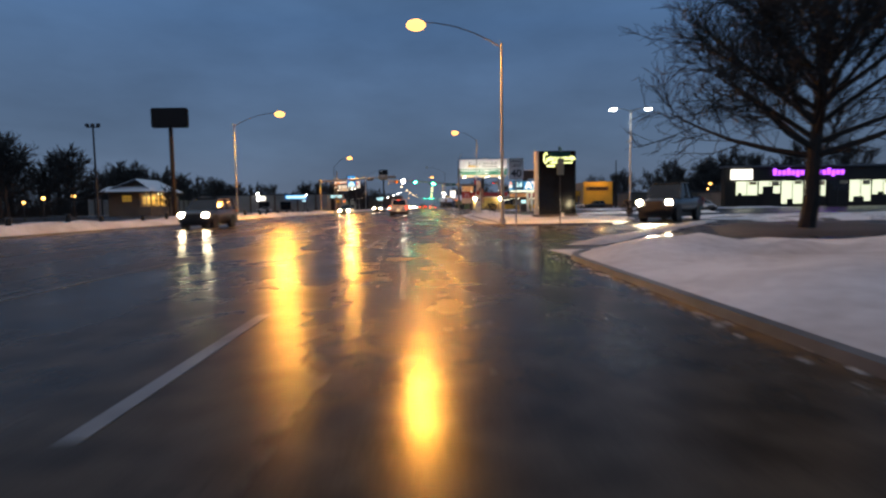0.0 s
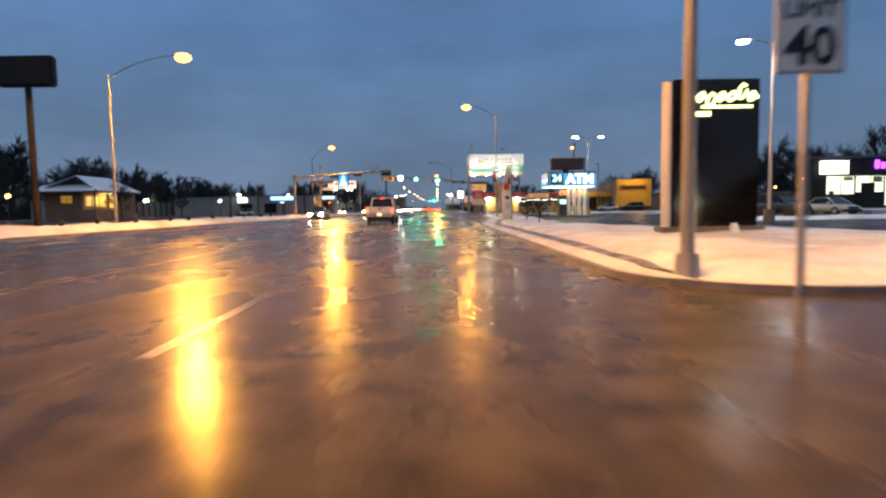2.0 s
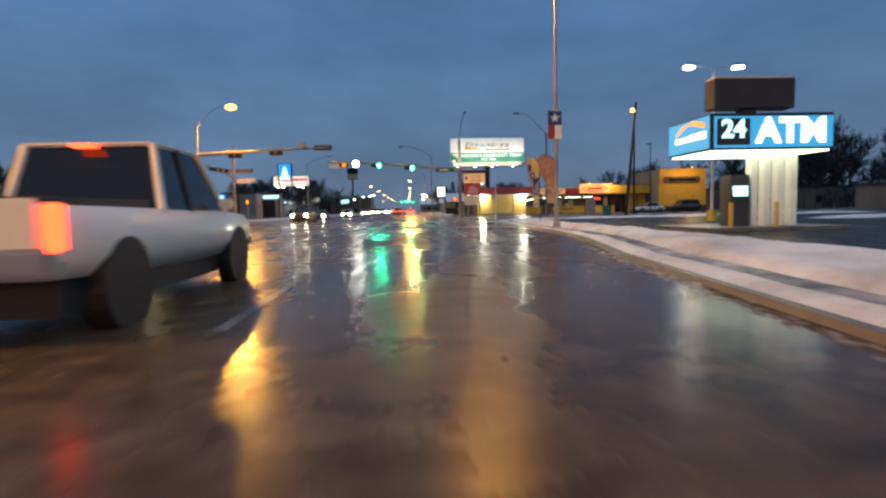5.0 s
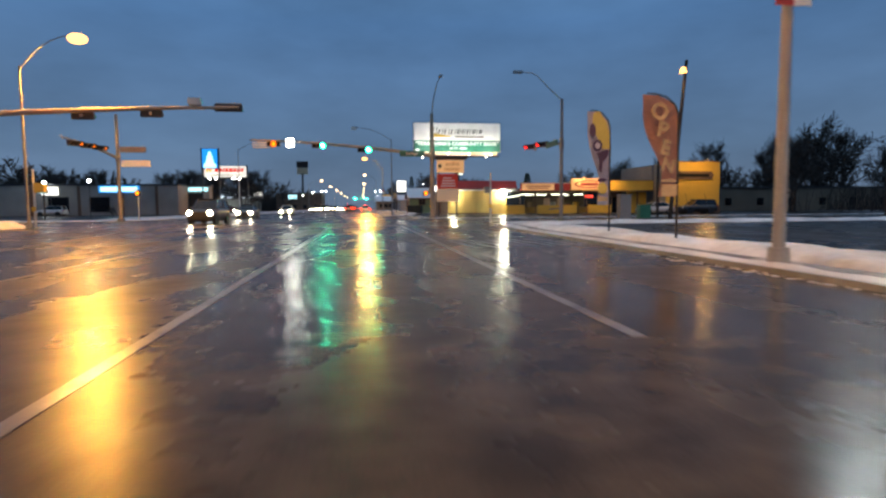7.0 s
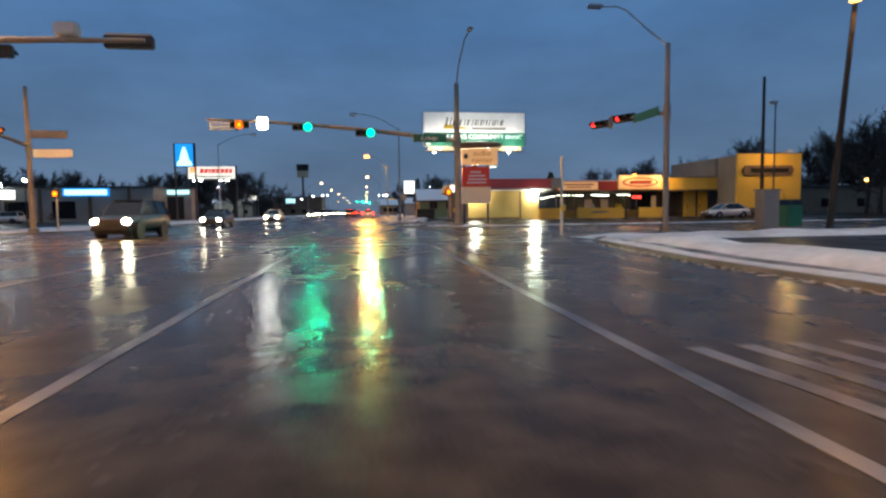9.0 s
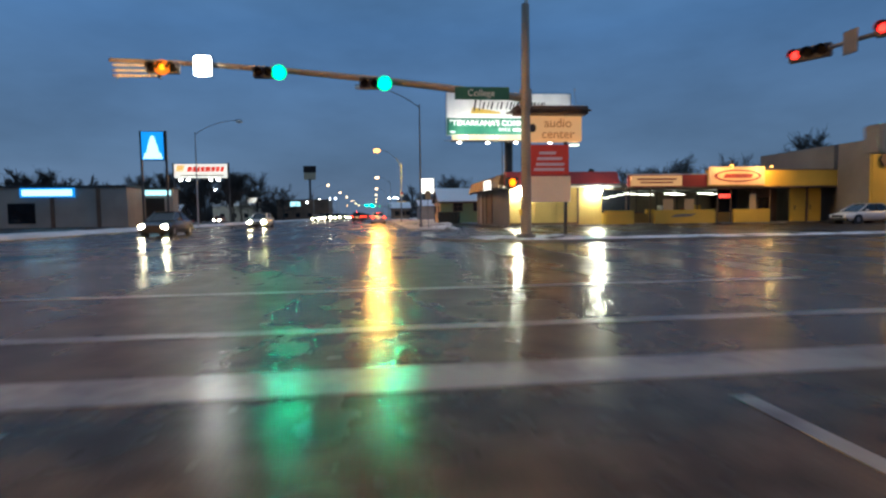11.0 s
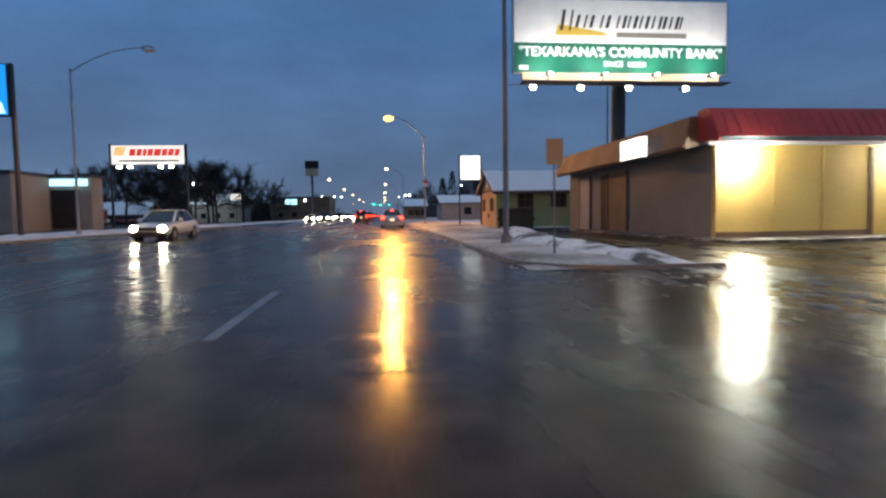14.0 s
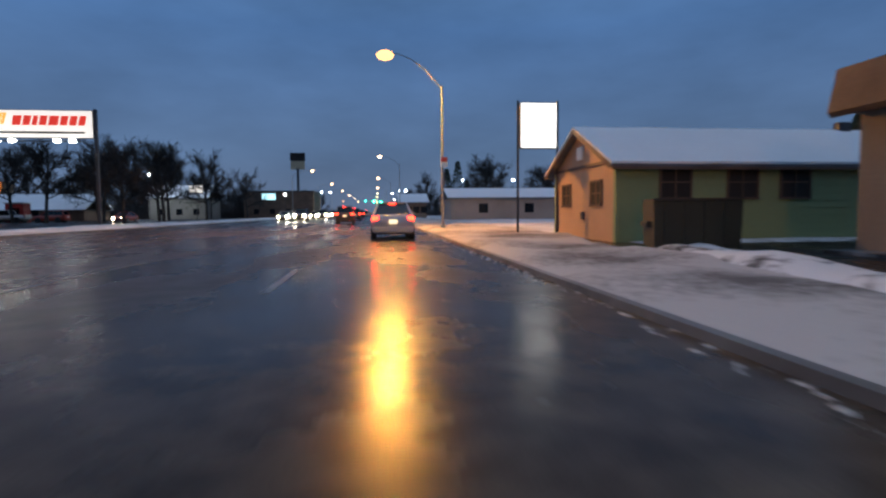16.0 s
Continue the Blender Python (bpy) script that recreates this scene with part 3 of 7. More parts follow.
def window_parts(parent, x0, x1, z0, z1, y, glass=DARKGLASS, frame_mat=WOOD_BROWN, bars=1, facing="y", depth=0.06):
    """A framed window standing a little proud of a wall in an x z (or y z) plane."""
    win = new("window")
    win.parent = parent

    def put(name, a0, a1, b0, b1, d0, d1, m):
        if facing == "y":
            part(name, boxed(a0, a1, y - d1, y - d0, b0, b1), m, win)
        else:
            part(name, boxed(y - d1, y - d0, a0, a1, b0, b1), m, win)
    put("pane", x0, x1, z0, z1, 0.0, 0.02, glass)
    t = 0.07
    put("frame", x0 - t, x1 + t, z1, z1 + t, -0.01, depth, frame_mat)
    put("frame", x0 - t, x1 + t, z0 - t, z0, -0.01, depth + 0.03, frame_mat)
    put("frame", x0 - t, x0, z0, z1, -0.01, depth, frame_mat)
    put("frame", x1, x1 + t, z0, z1, -0.01, depth, frame_mat)
    for k in range(bars):
        c = x0 + (x1 - x0) * (k + 1) / (bars + 1)
        put("glazing_bar", c - 0.02, c + 0.02, z0, z1, 0.0, depth - 0.015, frame_mat)
    put("glazing_bar", x0, x1, (z0 + z1) / 2 - 0.02, (z0 + z1) / 2 + 0.02, 0.0, depth - 0.01, frame_mat)
    return win


# the strip of shops north of the cross street
mall = thing("shop_building", "low row of shops with cream, mustard and red fronts", "building")
bm = boxed(11.3, 19.3, 150.4, 150.65, 0, 3.35)
part("wall", bm, CREAM, mall, "cream painted front wall")
part("wall", boxed(11.3, 11.55, 150.66, 165.6, 0, 3.35), GREYWALL, mall, "grey painted side wall")
part("wall", boxed(11.3, 39.4, 165.61, 165.8, 0, 3.35), GREYWALL, mall)
part("wall", boxed(39.15, 39.4, 150.7, 165.6, 0, 3.35), GREYWALL, mall)
part("wall", boxed(21.95, 35.2, 152.6, 152.8, 0, 0.95), CREAM, mall)
part("roof", boxed(11.0, 39.4, 149.6, 165.9, 3.36, 3.5), SHINGLE, mall)
part("ceiling", boxed(17.3, 35.1, 152.82, 160.0, 3.16, 3.24), WHITE, mall)
part("dado", boxed(19.31, 21.9, 150.4, 150.65, 0, 1.05), YELLOW, mall)
part("shop_pane", boxed(19.31, 21.9, 150.5, 150.52, 1.06, 3.0), DARKGLASS, mall)
for k in range(4):
    part("window_tube", boxed(19.5 + 0.6 * k, 20.0 + 0.6 * k, 150.46, 150.49, 2.3 + 0.12 * k, 2.36 + 0.12 * k), G_TUBE, mall)
part("floor_slab", boxed(10.6, 39.38, 148.2, 166.0, -0.02, 0.09), PAVE, mall)
part("back_wall", boxed(17.3, 35.1, 160.01, 160.2, 0.1, 3.15), TANWALL, mall)
# sloping red mansard over the corner shop
bm = bmesh.new()
prof = ((149.7, 3.3), (149.6, 3.45), (150.3, 4.55), (150.9, 4.55), (150.9, 3.5))
a = [bm.verts.new((10.9, y, z)) for y, z in prof]
b = [bm.verts.new((20.6, y, z)) for y, z in prof]
bm.faces.new(a)
bm.faces.new(b[::-1])
for i in range(5):
    bm.faces.new((a[i], b[i], b[(i + 1) % 5], a[(i + 1) % 5]))
part("mansard", bm, RED, mall, "dull red metal mansard roof")
for k in range(24):
    x = 10.95 + 0.4 * k
    part("standing_seam", plate([(x, 3.46), (x + 0.03, 3.46), (x + 0.03, 4.56), (x, 4.56)], 149.58, 149.62), RED, mall).matrix_basis = Matrix.Translation((0, 149.6, 3.46)) @ Matrix.Rotation(-math.atan2(0.7, 1.1), 4, "X") @ Matrix.Translation((0, -149.6, -3.46))
bm = bmesh.new()
prof = ((10.5, 3.22), (10.4, 3.34), (10.62, 4.36), (11.5, 4.42), (11.5, 3.51))
a = [bm.verts.new((x, 150.92, z)) for x, z in prof]
b = [bm.verts.new((x, 165.8, z)) for x, z in prof]
bm.faces.new(a)
bm.faces.new(b[::-1])
for i in range(5):
    bm.faces.new((a[i], b[i], b[(i + 1) % 5], a[(i + 1) % 5]))
part("eave", bm, WOOD_BROWN, mall, "brown shingled eave with a rim of snow")
part("gutter", boxed(10.5, 20.6, 149.5, 149.58, 3.2, 3.32), WHITE, mall)
part("fascia", boxed(20.7, 27.6, 148.35, 148.5, 3.1, 4.12), RED, mall, "red painted fascia over the shop fronts")
part("fascia_cap", boxed(20.6, 27.6, 148.3, 148.55, 4.13, 4.2), WHITE, mall)
part("fascia_rail", boxed(20.6, 41.4, 148.28, 148.345, 3.0, 3.14), WOOD_BROWN, mall, "dark timber rail under the fascia")
part("parapet", boxed(27.61, 41.4, 148.36, 148.6, 3.15, 4.46), YELLOW, mall, "mustard parapet")
part("parapet_cap", boxed(27.61, 41.45, 148.3, 148.65, 4.47, 4.53), WOOD_BROWN, mall)
part("soffit", boxed(19.4, 41.4, 148.52, 152.6, 3.05, 3.1), WOOD_BROWN, mall)
part("wall", boxed(36.4, 39.2, 149.8, 150.05, 0, 3.0), YELLOW, mall, "mustard painted wall")
part("wall", boxed(33.9, 36.39, 151.6, 151.8, 0, 3.0), WOOD_BROWN, mall, "dark recessed shop front")
part("door", boxed(34.6, 35.6, 151.52, 151.59, 0.1, 2.3), DARKGLASS, mall, "dark glazed door")
for x in (36.55, 38.05):
    d = part("door", boxed(x, x + 1.15, 149.73, 149.79, 0.12, 2.75), YELLOW, mall, "mustard painted door")
    part("handle", boxed(x + 0.1, x + 0.16, 149.68, 149.729, 1.1, 1.5), DARKSTEEL, d)
part("pilaster", boxed(37.76, 37.94, 149.7, 149.79, 0.1, 3.0), WOOD_BROWN, mall)
for x in (20.8, 22.9, 28.9, 30.1, 33.7):
    part("post", tubed((x, 148.9, 0.09), (x, 148.9, 3.1), 0.06), WOOD_BROWN, mall)
for x0, x1 in ((18.9, 21.4), (23.2, 28.6), (30.3, 33.6)):
    part("planter_wall", boxed(x0, x1, 148.7, 148.9, 0.09, 1.22, bevel=0.02), YELLOW, mall, "low mustard wall")
for x0, x1, z1 in ((24.1, 25.0, 2.15), (26.0, 26.85, 2.15), (31.9, 32.5, 2.5)):
    part("board", boxed(x0, x1, 149.0, 149.05, 1.0, z1, bevel=0.01), PANEL_TAN, mall, "bare timber notice board")
part("lettering", plate([(24.6, 0.6), (26.4, 0.66), (26.9, 0.9), (25.0, 0.84)], 148.68, 148.699), GREYWALL, mall)
part("neon_frame", boxed(31.3, 32.6, 152.52, 152.56, 2.2, 2.7), BLACKSIGN, mall)
for k in range(4):
    part("neon_letter", boxed(31.4 + 0.3 * k, 31.6 + 0.3 * k, 152.49, 152.519, 2.28, 2.62), G_NEONRED, mall, "red neon letter")
for k in range(9):
    x = 17.6 + 1.95 * k
    part("mullion", boxed(x, x + 0.06, 152.62, 152.68, 0.95, 3.05), DARKSTEEL, mall)
    if k not in (3, 6):
        p = part("shop_pane", boxed(x + 0.06, x + 1.94, 152.64, 152.65, 0.95, 3.05), DARKGLASS, mall) if k in (1, 7) else None
for k, (x, y) in enumerate(((19.0, 155.5), (21.5, 156.0), (23.6, 154.2), (26.0, 155.8), (27.6, 154.0), (29.6, 156.5), (31.0, 154.2), (33.5, 156.5))):
    part("ceiling_tube", boxed(x - 0.7, x + 0.7, y - 0.06, y + 0.06, 2.72, 2.80), G_TUBE, mall, "bare fluorescent tube")
for k in range(14):
    x = 18.0 + 1.22 * k
    z = 1.0 + 0.35 * ((k * 7) % 3)
    part("stock", boxed(x, x + 0.7, 156.6, 157.2, 0.1, z, bevel=0.02), (WHITE, PANEL_TAN, RED, YELLOW)[k % 4], mall)
for x, lab in ((20.9, "cream sign board with faded lettering"),):
    s = part("sign_board", boxed(20.9, 25.3, 148.2, 148.34, 3.2, 4.05), G_CREAM, mall, lab)
    part("lettering", boxed(21.4, 24.8, 148.185, 148.2, 3.68, 3.82), RED, s)
    part("lettering", boxed(21.7, 24.5, 148.185, 148.2, 3.42, 3.54), RED, s)
s = part("sign_board", boxed(27.7, 32.6, 148.1, 148.33, 3.25, 4.75), G_CREAM, mall, "cream sign board with a red oval")
part("oval", plate(ellipse(30.15, 3.98, 2.1, 0.52), 148.05, 148.09), RED, s)
part("oval_centre", plate(ellipse(30.15, 3.98, 1.86, 0.39), 148.02, 148.049), G_CREAM, s)
part("lettering", plate([(28.8, 3.8), (31.3, 3.8), (31.5, 4.15), (29.0, 4.15)], 147.99, 148.019), RED, s)
for x in (12.0, 18.7):
    f = part("flood_light", boxed(x - 0.2, x + 0.2, 150.0, 150.38, 2.82, 3.1, bevel=0.03), DARKSTEEL, mall)
    # lens disc wider than its housing, its extra size imitating glare
    part("flood_lens", plate(ellipse(x, 2.96, 0.42, 0.40, 20), 149.94, 149.99), G_FLOOD, f, "white flood lens, oversized to stand for glare")
    lamp("flood_lamp", x, 149.1, 2.92, 260, (0.98, 1.0, 0.80), 0.14)
s = part("box_sign", boxed(10.15, 10.38, 153.7, 155.7, 3.2, 4.1), DARKSTEEL, mall)
part("sign_face", boxed(10.12, 10.149, 153.75, 155.65, 3.25, 4.05), G_WHITE, s, "blank white lit sign face")
part("sign_face", boxed(10.16, 10.37, 153.67, 153.699, 3.25, 4.05), G_WHITE, s)
# doors and boards on the road side
for y0, y1, m, lab in ((162.3, 163.8, SHUTTER, "pale slatted roller shutter"), (157.6, 159.7, WOOD_BROWN, "brown boarded door")):
    d = part("side_door", boxed(11.24, 11.299, y0, y1, 0.1, 2.95), m, mall, lab)
    part("door_frame", boxed(11.2, 11.299, y0 - 0.12, y0 - 0.005, 0.1, 3.05), WOOD_BROWN, mall)
    part("door_frame", boxed(11.2, 11.299, y1 + 0.005, y1 + 0.12, 0.1, 3.05), WOOD_BROWN, mall)
    for k in range(19 if m is SHUTTER else 0):
        slat = plate([(y0 + 0.02, 0.12 + 0.147 * k), (y1 - 0.02, 0.12 + 0.147 * k), (y1 - 0.02, 0.25 + 0.147 * k), (y0 + 0.02, 0.25 + 0.147 * k)], -0.012, 0.012)
        part("door_slat", slat, m, d).matrix_basis = Matrix.Translation((11.225, 0, 0)) @ Matrix.Rotation(radians(90), 4, "Z") @ Matrix.Diagonal((1, 1, 1, 1))
# no hole in the wall: the doorway's shade is a near-black plate
part("doorway_shade", boxed(11.26, 11.299, 159.9, 160.75, 0.1, 2.95), DARKROOM, mall, "flat dark plate painted as a shaded doorway")
# dark panel joint lines on the cream front
for x in (13.4, 15.3):
    part("pilaster", boxed(x, x + 0.12, 150.36, 150.399, 0.1, 3.2), CREAM, mall)
part("pilaster", boxed(17.1, 17.25, 150.33, 150.399, 0.1, 3.2), WOOD_BROWN, mall)
part("kick_rail", boxed(11.3, 17.05, 150.34, 150.398, 0.09, 0.28), WOOD_BROWN, mall)

for x, z, w in ((29.0, 5.1, 150), (32.5, 5.0, 300)):
    g = part("gooseneck", bent([(x, 148.3, z - 0.5), (x, 147.9, z), (x, 147.4, z + 0.05), (x, 147.2, z - 0.1)], 0.025, 0.02, 6), DARKSTEEL, mall)
    part("gooseneck_shade", tubed((x, 147.2, z - 0.3), (x, 147.2, z - 0.08), 0.2, 0.06, 12), DARKSTEEL, g)
    part("bulb", tubed((x, 147.2, z - 0.36), (x, 147.2, z - 0.301), 0.12, 0.16, 12), G_SODIUM, g, "glowing orange bulb")
    lamp("gooseneck_lamp", x, 147.1, z - 0.5, w, (1.0, 0.58, 0.2), 0.1)

tower = thing("corner_shop", "mustard shop front with a tall square parapet", "building")
part("wall", boxed(39.4, 46.9, 144.8, 145.1, 0, 6.75, bevel=0.03), YELLOW, tower, "mustard painted front wall")
part("wall", boxed(39.41, 39.7, 145.11, 148.25, 0, 6.62), GREYWALL, tower, "grey painted side wall")
part("wall", boxed(41.46, 41.7, 148.26, 158.0, 0, 6.62), GREYWALL, tower, "grey painted side wall")
part("wall", boxed(39.41, 41.7, 148.66, 158.0, 4.54, 6.62), GREYWALL, tower, "grey painted side wall")
part("wall", boxed(46.6, 46.89, 145.11, 158.0, 0, 6.62), TANWALL, tower)
part("wall", boxed(41.71, 46.59, 157.7, 158.0, 0, 6.62), TANWALL, tower)
part("roof", boxed(41.71, 46.59, 145.11, 157.69, 6.1, 6.25), SHINGLE, tower)
part("coping", boxed(39.3, 47.0, 144.7, 145.2, 6.755, 6.83), WOOD_BROWN, tower)
part("sign_band", plate([(40.2, 4.45), (45.6, 4.45), (45.9, 5.0), (45.6, 5.5), (40.2, 5.5), (39.9, 5.0)], 144.6, 144.79), WOOD_BROWN, tower, "dark brown name board")
part("lettering", boxed(40.8, 45.2, 144.57, 144.599, 4.75, 5.2), BLACKSIGN, tower)
part("base_board", boxed(39.3, 47.0, 144.7, 144.79, 0.0, 1.0), WOOD_BROWN, tower)
part("door", boxed(42.4, 43.6, 144.72, 144.79, 1.01, 2.6), YELLOW, tower)
for x in (41.9, 44.6):
    part("shrub_stem", bent([(x, 144.3, 0), (x + 0.1, 144.3, 1.5), (x - 0.15, 144.35, 2.6)], 0.05, 0.02, 6), BARK, tower)
lamp("shop_front_lamp", 43.1, 141.6, 6.6, 620, (1.0, 0.55, 0.16), 0.2)
part("wall_lamp", boxed(42.9, 43.3, 141.9, 144.79, 6.7, 6.754), DARKSTEEL, tower)

# green house
house = thing("green_house", "pale green boarded house with snow on its roof", "house")
part("wall", boxed(7.9, 30.0, 171.9, 172.1, 0, 2.80), GREENWALL, house)
part("wall", boxed(7.9, 30.0, 178.3, 178.5, 0, 2.80), GREENWALL, house)
for x0, x1 in ((7.9, 8.1), (29.8, 30.0)):
    bm = bmesh.new()
    pts = [(172.11, 0), (178.29, 0), (178.29, 2.8), (175.2, 4.2), (172.11, 2.8)]
    a = [bm.verts.new((x0, y, z)) for y, z in pts]
    b = [bm.verts.new((x1, y, z)) for y, z in pts]
    bm.faces.new(a)
    bm.faces.new(b[::-1])
    for i in range(5):
        bm.faces.new((a[i], b[i], b[(i + 1) % 5], a[(i + 1) % 5]))
    # warmer than the green walls, to carry the lamplight on this side
    part("gable", bm, GABLE_LAMPLIT, house, "boarded gable wall with warm lamplight in its colour")
for sgn, nm in ((-1, "south"), (1, "north")):
    bm = bmesh.new()
    e_y, r_y = 175.2 + sgn * 3.7, 175.2
    for z_off, m_, n_ in ((0.0, SHINGLE, "roof"), (0.09, ROOFSNOW, "roof_snow")):
        bm = bmesh.new()
        grid = []
        for i in range(30):
            x = 7.55 + (30.6 - 7.55) * i / 29
            row = []
            for j in range(6):
                s = j / 5
                wob = (0.02 * noise.noise(Vector((x, j * 0.9, 1)))) if n_ == "roof_snow" else 0
                row.append((x, e_y + (r_y - e_y) * s, 2.64 + 1.68 * s + z_off + wob))
            grid.append(row)
        top = [[bm.verts.new(p) for p in r] for r in grid]
        low = [[bm.verts.new((p[0], p[1], p[2] - 0.08)) for p in r] for r in grid]
        for i in range(29):
            for j in range(5):
                bm.faces.new((top[i][j], top[i + 1][j], top[i + 1][j + 1], top[i][j + 1]))
                bm.faces.new((low[i][j], low[i][j + 1], low[i + 1][j + 1], low[i + 1][j]))
            bm.faces.new((top[i][0], low[i][0], low[i + 1][0], top[i + 1][0]))
        for j in range(5):
            bm.faces.new((top[0][j], top[0][j + 1], low[0][j + 1], low[0][j]))
            bm.faces.new((top[29][j], low[29][j], low[29][j + 1], top[29][j + 1]))
        part(n_, bm, m_, house)
for x0 in (9.5, 11.98, 13.98, 17.5, 21.0):
    window_parts(house, x0, x0 + 1.05, 1.52, 2.58, 171.86, DARKROOM)
for y0 in (173.1, 176.35):
    window_parts(house, y0, y0 + 0.95, 1.32, 2.15, 7.9, DARKROOM, facing="x")
part("gable_vent", boxed(7.82, 7.899, 174.9, 175.5, 3.1, 3.6), WHITE, house)
part("gable_trim", boxed(7.84, 7.899, 172.15, 178.25, 2.74, 2.86), WOOD_BROWN, house)
part("bargeboard", plate([(0.0, 0.0), (4.0, 0.0), (4.0, 0.16), (0.0, 0.16)], -0.03, 0.03), WOOD_BROWN, house).matrix_basis = Matrix.Translation((7.56, 171.6, 2.5)) @ Matrix.Rotation(radians(90), 4, "Z") @ Matrix.Rotation(-math.atan2(1.68, 3.7), 4, "Y")
part("bargeboard", plate([(0.0, 0.0), (4.0, 0.0), (4.0, 0.16), (0.0, 0.16)], -0.03, 0.03), WOOD_BROWN, house).matrix_basis = Matrix.Translation((7.56, 178.8, 2.5)) @ Matrix.Rotation(radians(-90), 4, "Z") @ Matrix.Rotation(-math.atan2(1.68, 3.7), 4, "Y")
part("eave_board", boxed(7.6, 30.5, 171.5, 171.54, 2.46, 2.56), WOOD_BROWN, house)
part("plug_box", boxed(7.84, 7.899, 174.75, 175.1, 0.75, 1.05), DARKSTEEL, house)
for k in range(10):
    part("siding_board", boxed(8.0, 29.9, 171.87, 171.899, 0.1 + 0.262 * k, 0.33 + 0.262 * k), GREENWALL, house)
part("chimney", boxed(19.0, 19.5, 175.0, 175.4, 4.2, 4.7, bevel=0.02), DARKSTEEL, house)

# the diner in the west car park
diner = thing("diner", "low diner with a snowy roof and lit porch windows", "building")


def roof_faces(name, faces, material, thick=0.12):
    """A roof out of sloping faces, with a soffit a hand below."""
    bm = bmesh.new()
    for f in faces:
        top = [bm.verts.new(p) for p in f]
        low = [bm.verts.new((p[0], p[1], p[2] - thick)) for p in f]
        bm.faces.new(top)
        bm.faces.new(low[::-1])
        for i in range(len(f)):
            j = (i + 1) % len(f)
            bm.faces.new((top[i], low[i], low[j], top[j]))
    return part(name, bm, material, diner)


part("wall", boxed(-73.0, -66.2, 129.2, 129.5, 0, 5.3), TANWALL, diner, "brown rendered south wall")
part("wall", boxed(-73.0, -72.7, 129.51, 142.7, 0, 5.3), TANWALL, diner)
part("wall", boxed(-72.69, -63.3, 142.4, 142.7, 0, 5.3), TANWALL, diner)
part("wall", boxed(-63.6, -63.3, 136.6, 142.39, 0, 5.3), TANWALL, diner)
part("porch_wall", boxed(-66.2, -65.9, 129.51, 136.6, 0, 5.3), PANEL_TAN, diner, "pale porch wall under the roof")
part("porch_wall", boxed(-65.89, -63.3, 136.6, 136.9, 0, 5.3), PANEL_TAN, diner)
part("gable_wall", plate([(-73.2, 5.45), (-62.9, 5.45), (-66.3, 7.95)], 129.2, 129.45), WOOD_BROWN, diner, "dark boarded gable")
E, P0, P1 = 5.4, (-66.3, 128.2, 8.15), (-66.3, 138.6, 8.15)
for nm, m_, dz in (("roof", SHINGLE, 0.0), ("roof_snow", ROOFSNOW, 0.14)):
    up = lambda p: (p[0], p[1], p[2] + dz)
    roof_faces(nm, [[up(q) for q in f] for f in (
        (P0, (-62.5, 128.2, E), (-62.5, 143.6, E), P1),
        (P0, P1, (-74.0, 143.6, E), (-74.0, 128.2, E)),
        (P1, (-62.5, 143.6, E), (-74.0, 143.6, E)),
        ((-74.0, 127.4, E - 0.05), (-62.5, 127.4, E - 0.05), (-63.6, 129.15, E + 1.05), (-72.9, 129.15, E + 1.05)))], m_)
part("fascia", boxed(-74.0, -62.5, 127.34, 127.39, E - 0.32, E - 0.06), WOOD_BROWN, diner)
part("fascia", boxed(-62.49, -62.44, 127.4, 143.6, E - 0.32, E - 0.06), WOOD_BROWN, diner)
window_parts(diner, -69.9, -67.8, 3.2, 4.6, 129.2, G_WARMWIN, WOOD_BROWN)
for y0 in (130.2, 132.4, 134.6):
    part("porch_window", boxed(-65.89, -65.84, y0, y0 + 1.5, 2.6, 4.4), G_PORCH, diner, "lit porch window")
part("porch_window", boxed(-65.4, -64.2, 136.54, 136.59, 2.4, 4.6), G_PORCH, diner, "lit porch window")
for x, y in ((-62.9, 128.0), (-62.9, 132.3), (-62.9, 136.5)):
    part("porch_post", boxed(x - 0.1, x + 0.1, y - 0.1, y + 0.1, 0, E - 0.06), WOOD_BROWN, diner)
part("porch_rail", boxed(-62.95, -62.85, 128.11, 136.39, 2.0, 2.15), WOOD_BROWN, diner)
part("porch_base", boxed(-66.0, -62.7, 127.6, 136.6, 0.0, 1.9), TANWALL, diner)
part("porch_lamp", boxed(-64.5, -63.7, 134.4, 135.2, 4.85, 5.2, bevel=0.1), G_SHOPWIN, diner, "bright porch lamp")
lamp("porch_light", -64.1, 134.8, 4.6, 260, (1.0, 0.78, 0.36), 0.2)

# blue-sign garage building
garage = thing("garage_building", "flat brown building with lit blue sign strips", "building")
part("wall", boxed(-76.0, -34.5, 188.0, 203.0, 0, 5.5), PALEBLOCK, garage)
part("roof_edge", boxed(-76.2, -34.3, 187.8, 203.2, 5.51, 5.8), DARKSTEEL, garage)
part("wall", boxed(-34.49, -30.4, 194.0, 196.4, 0, 5.5), PALEBLOCK, garage)
part("roof_edge", boxed(-34.29, -30.2, 193.8, 196.6, 5.51, 5.8), DARKSTEEL, garage)
part("sign_box", boxed(-48.2, -41.2, 187.7, 187.84, 4.2, 5.48), G_BLUE, garage, "blue lit sign box")
part("sign_strip", boxed(-47.9, -41.5, 187.65, 187.699, 4.4, 5.25), G_CYAN, garage, "pale blue lit sign strip")
part("sign_strip", boxed(-34.2, -30.6, 193.6, 193.79, 4.6, 5.3), G_CYAN, garage, "pale blue lit sign strip")
# near-black plate on the wall, painting the shade of an open bay
part("bay_shade", boxed(-34.3, -31.6, 193.9, 193.99, 0.2, 4.2), DARKROOM, garage, "flat dark plate painted as a shaded bay")
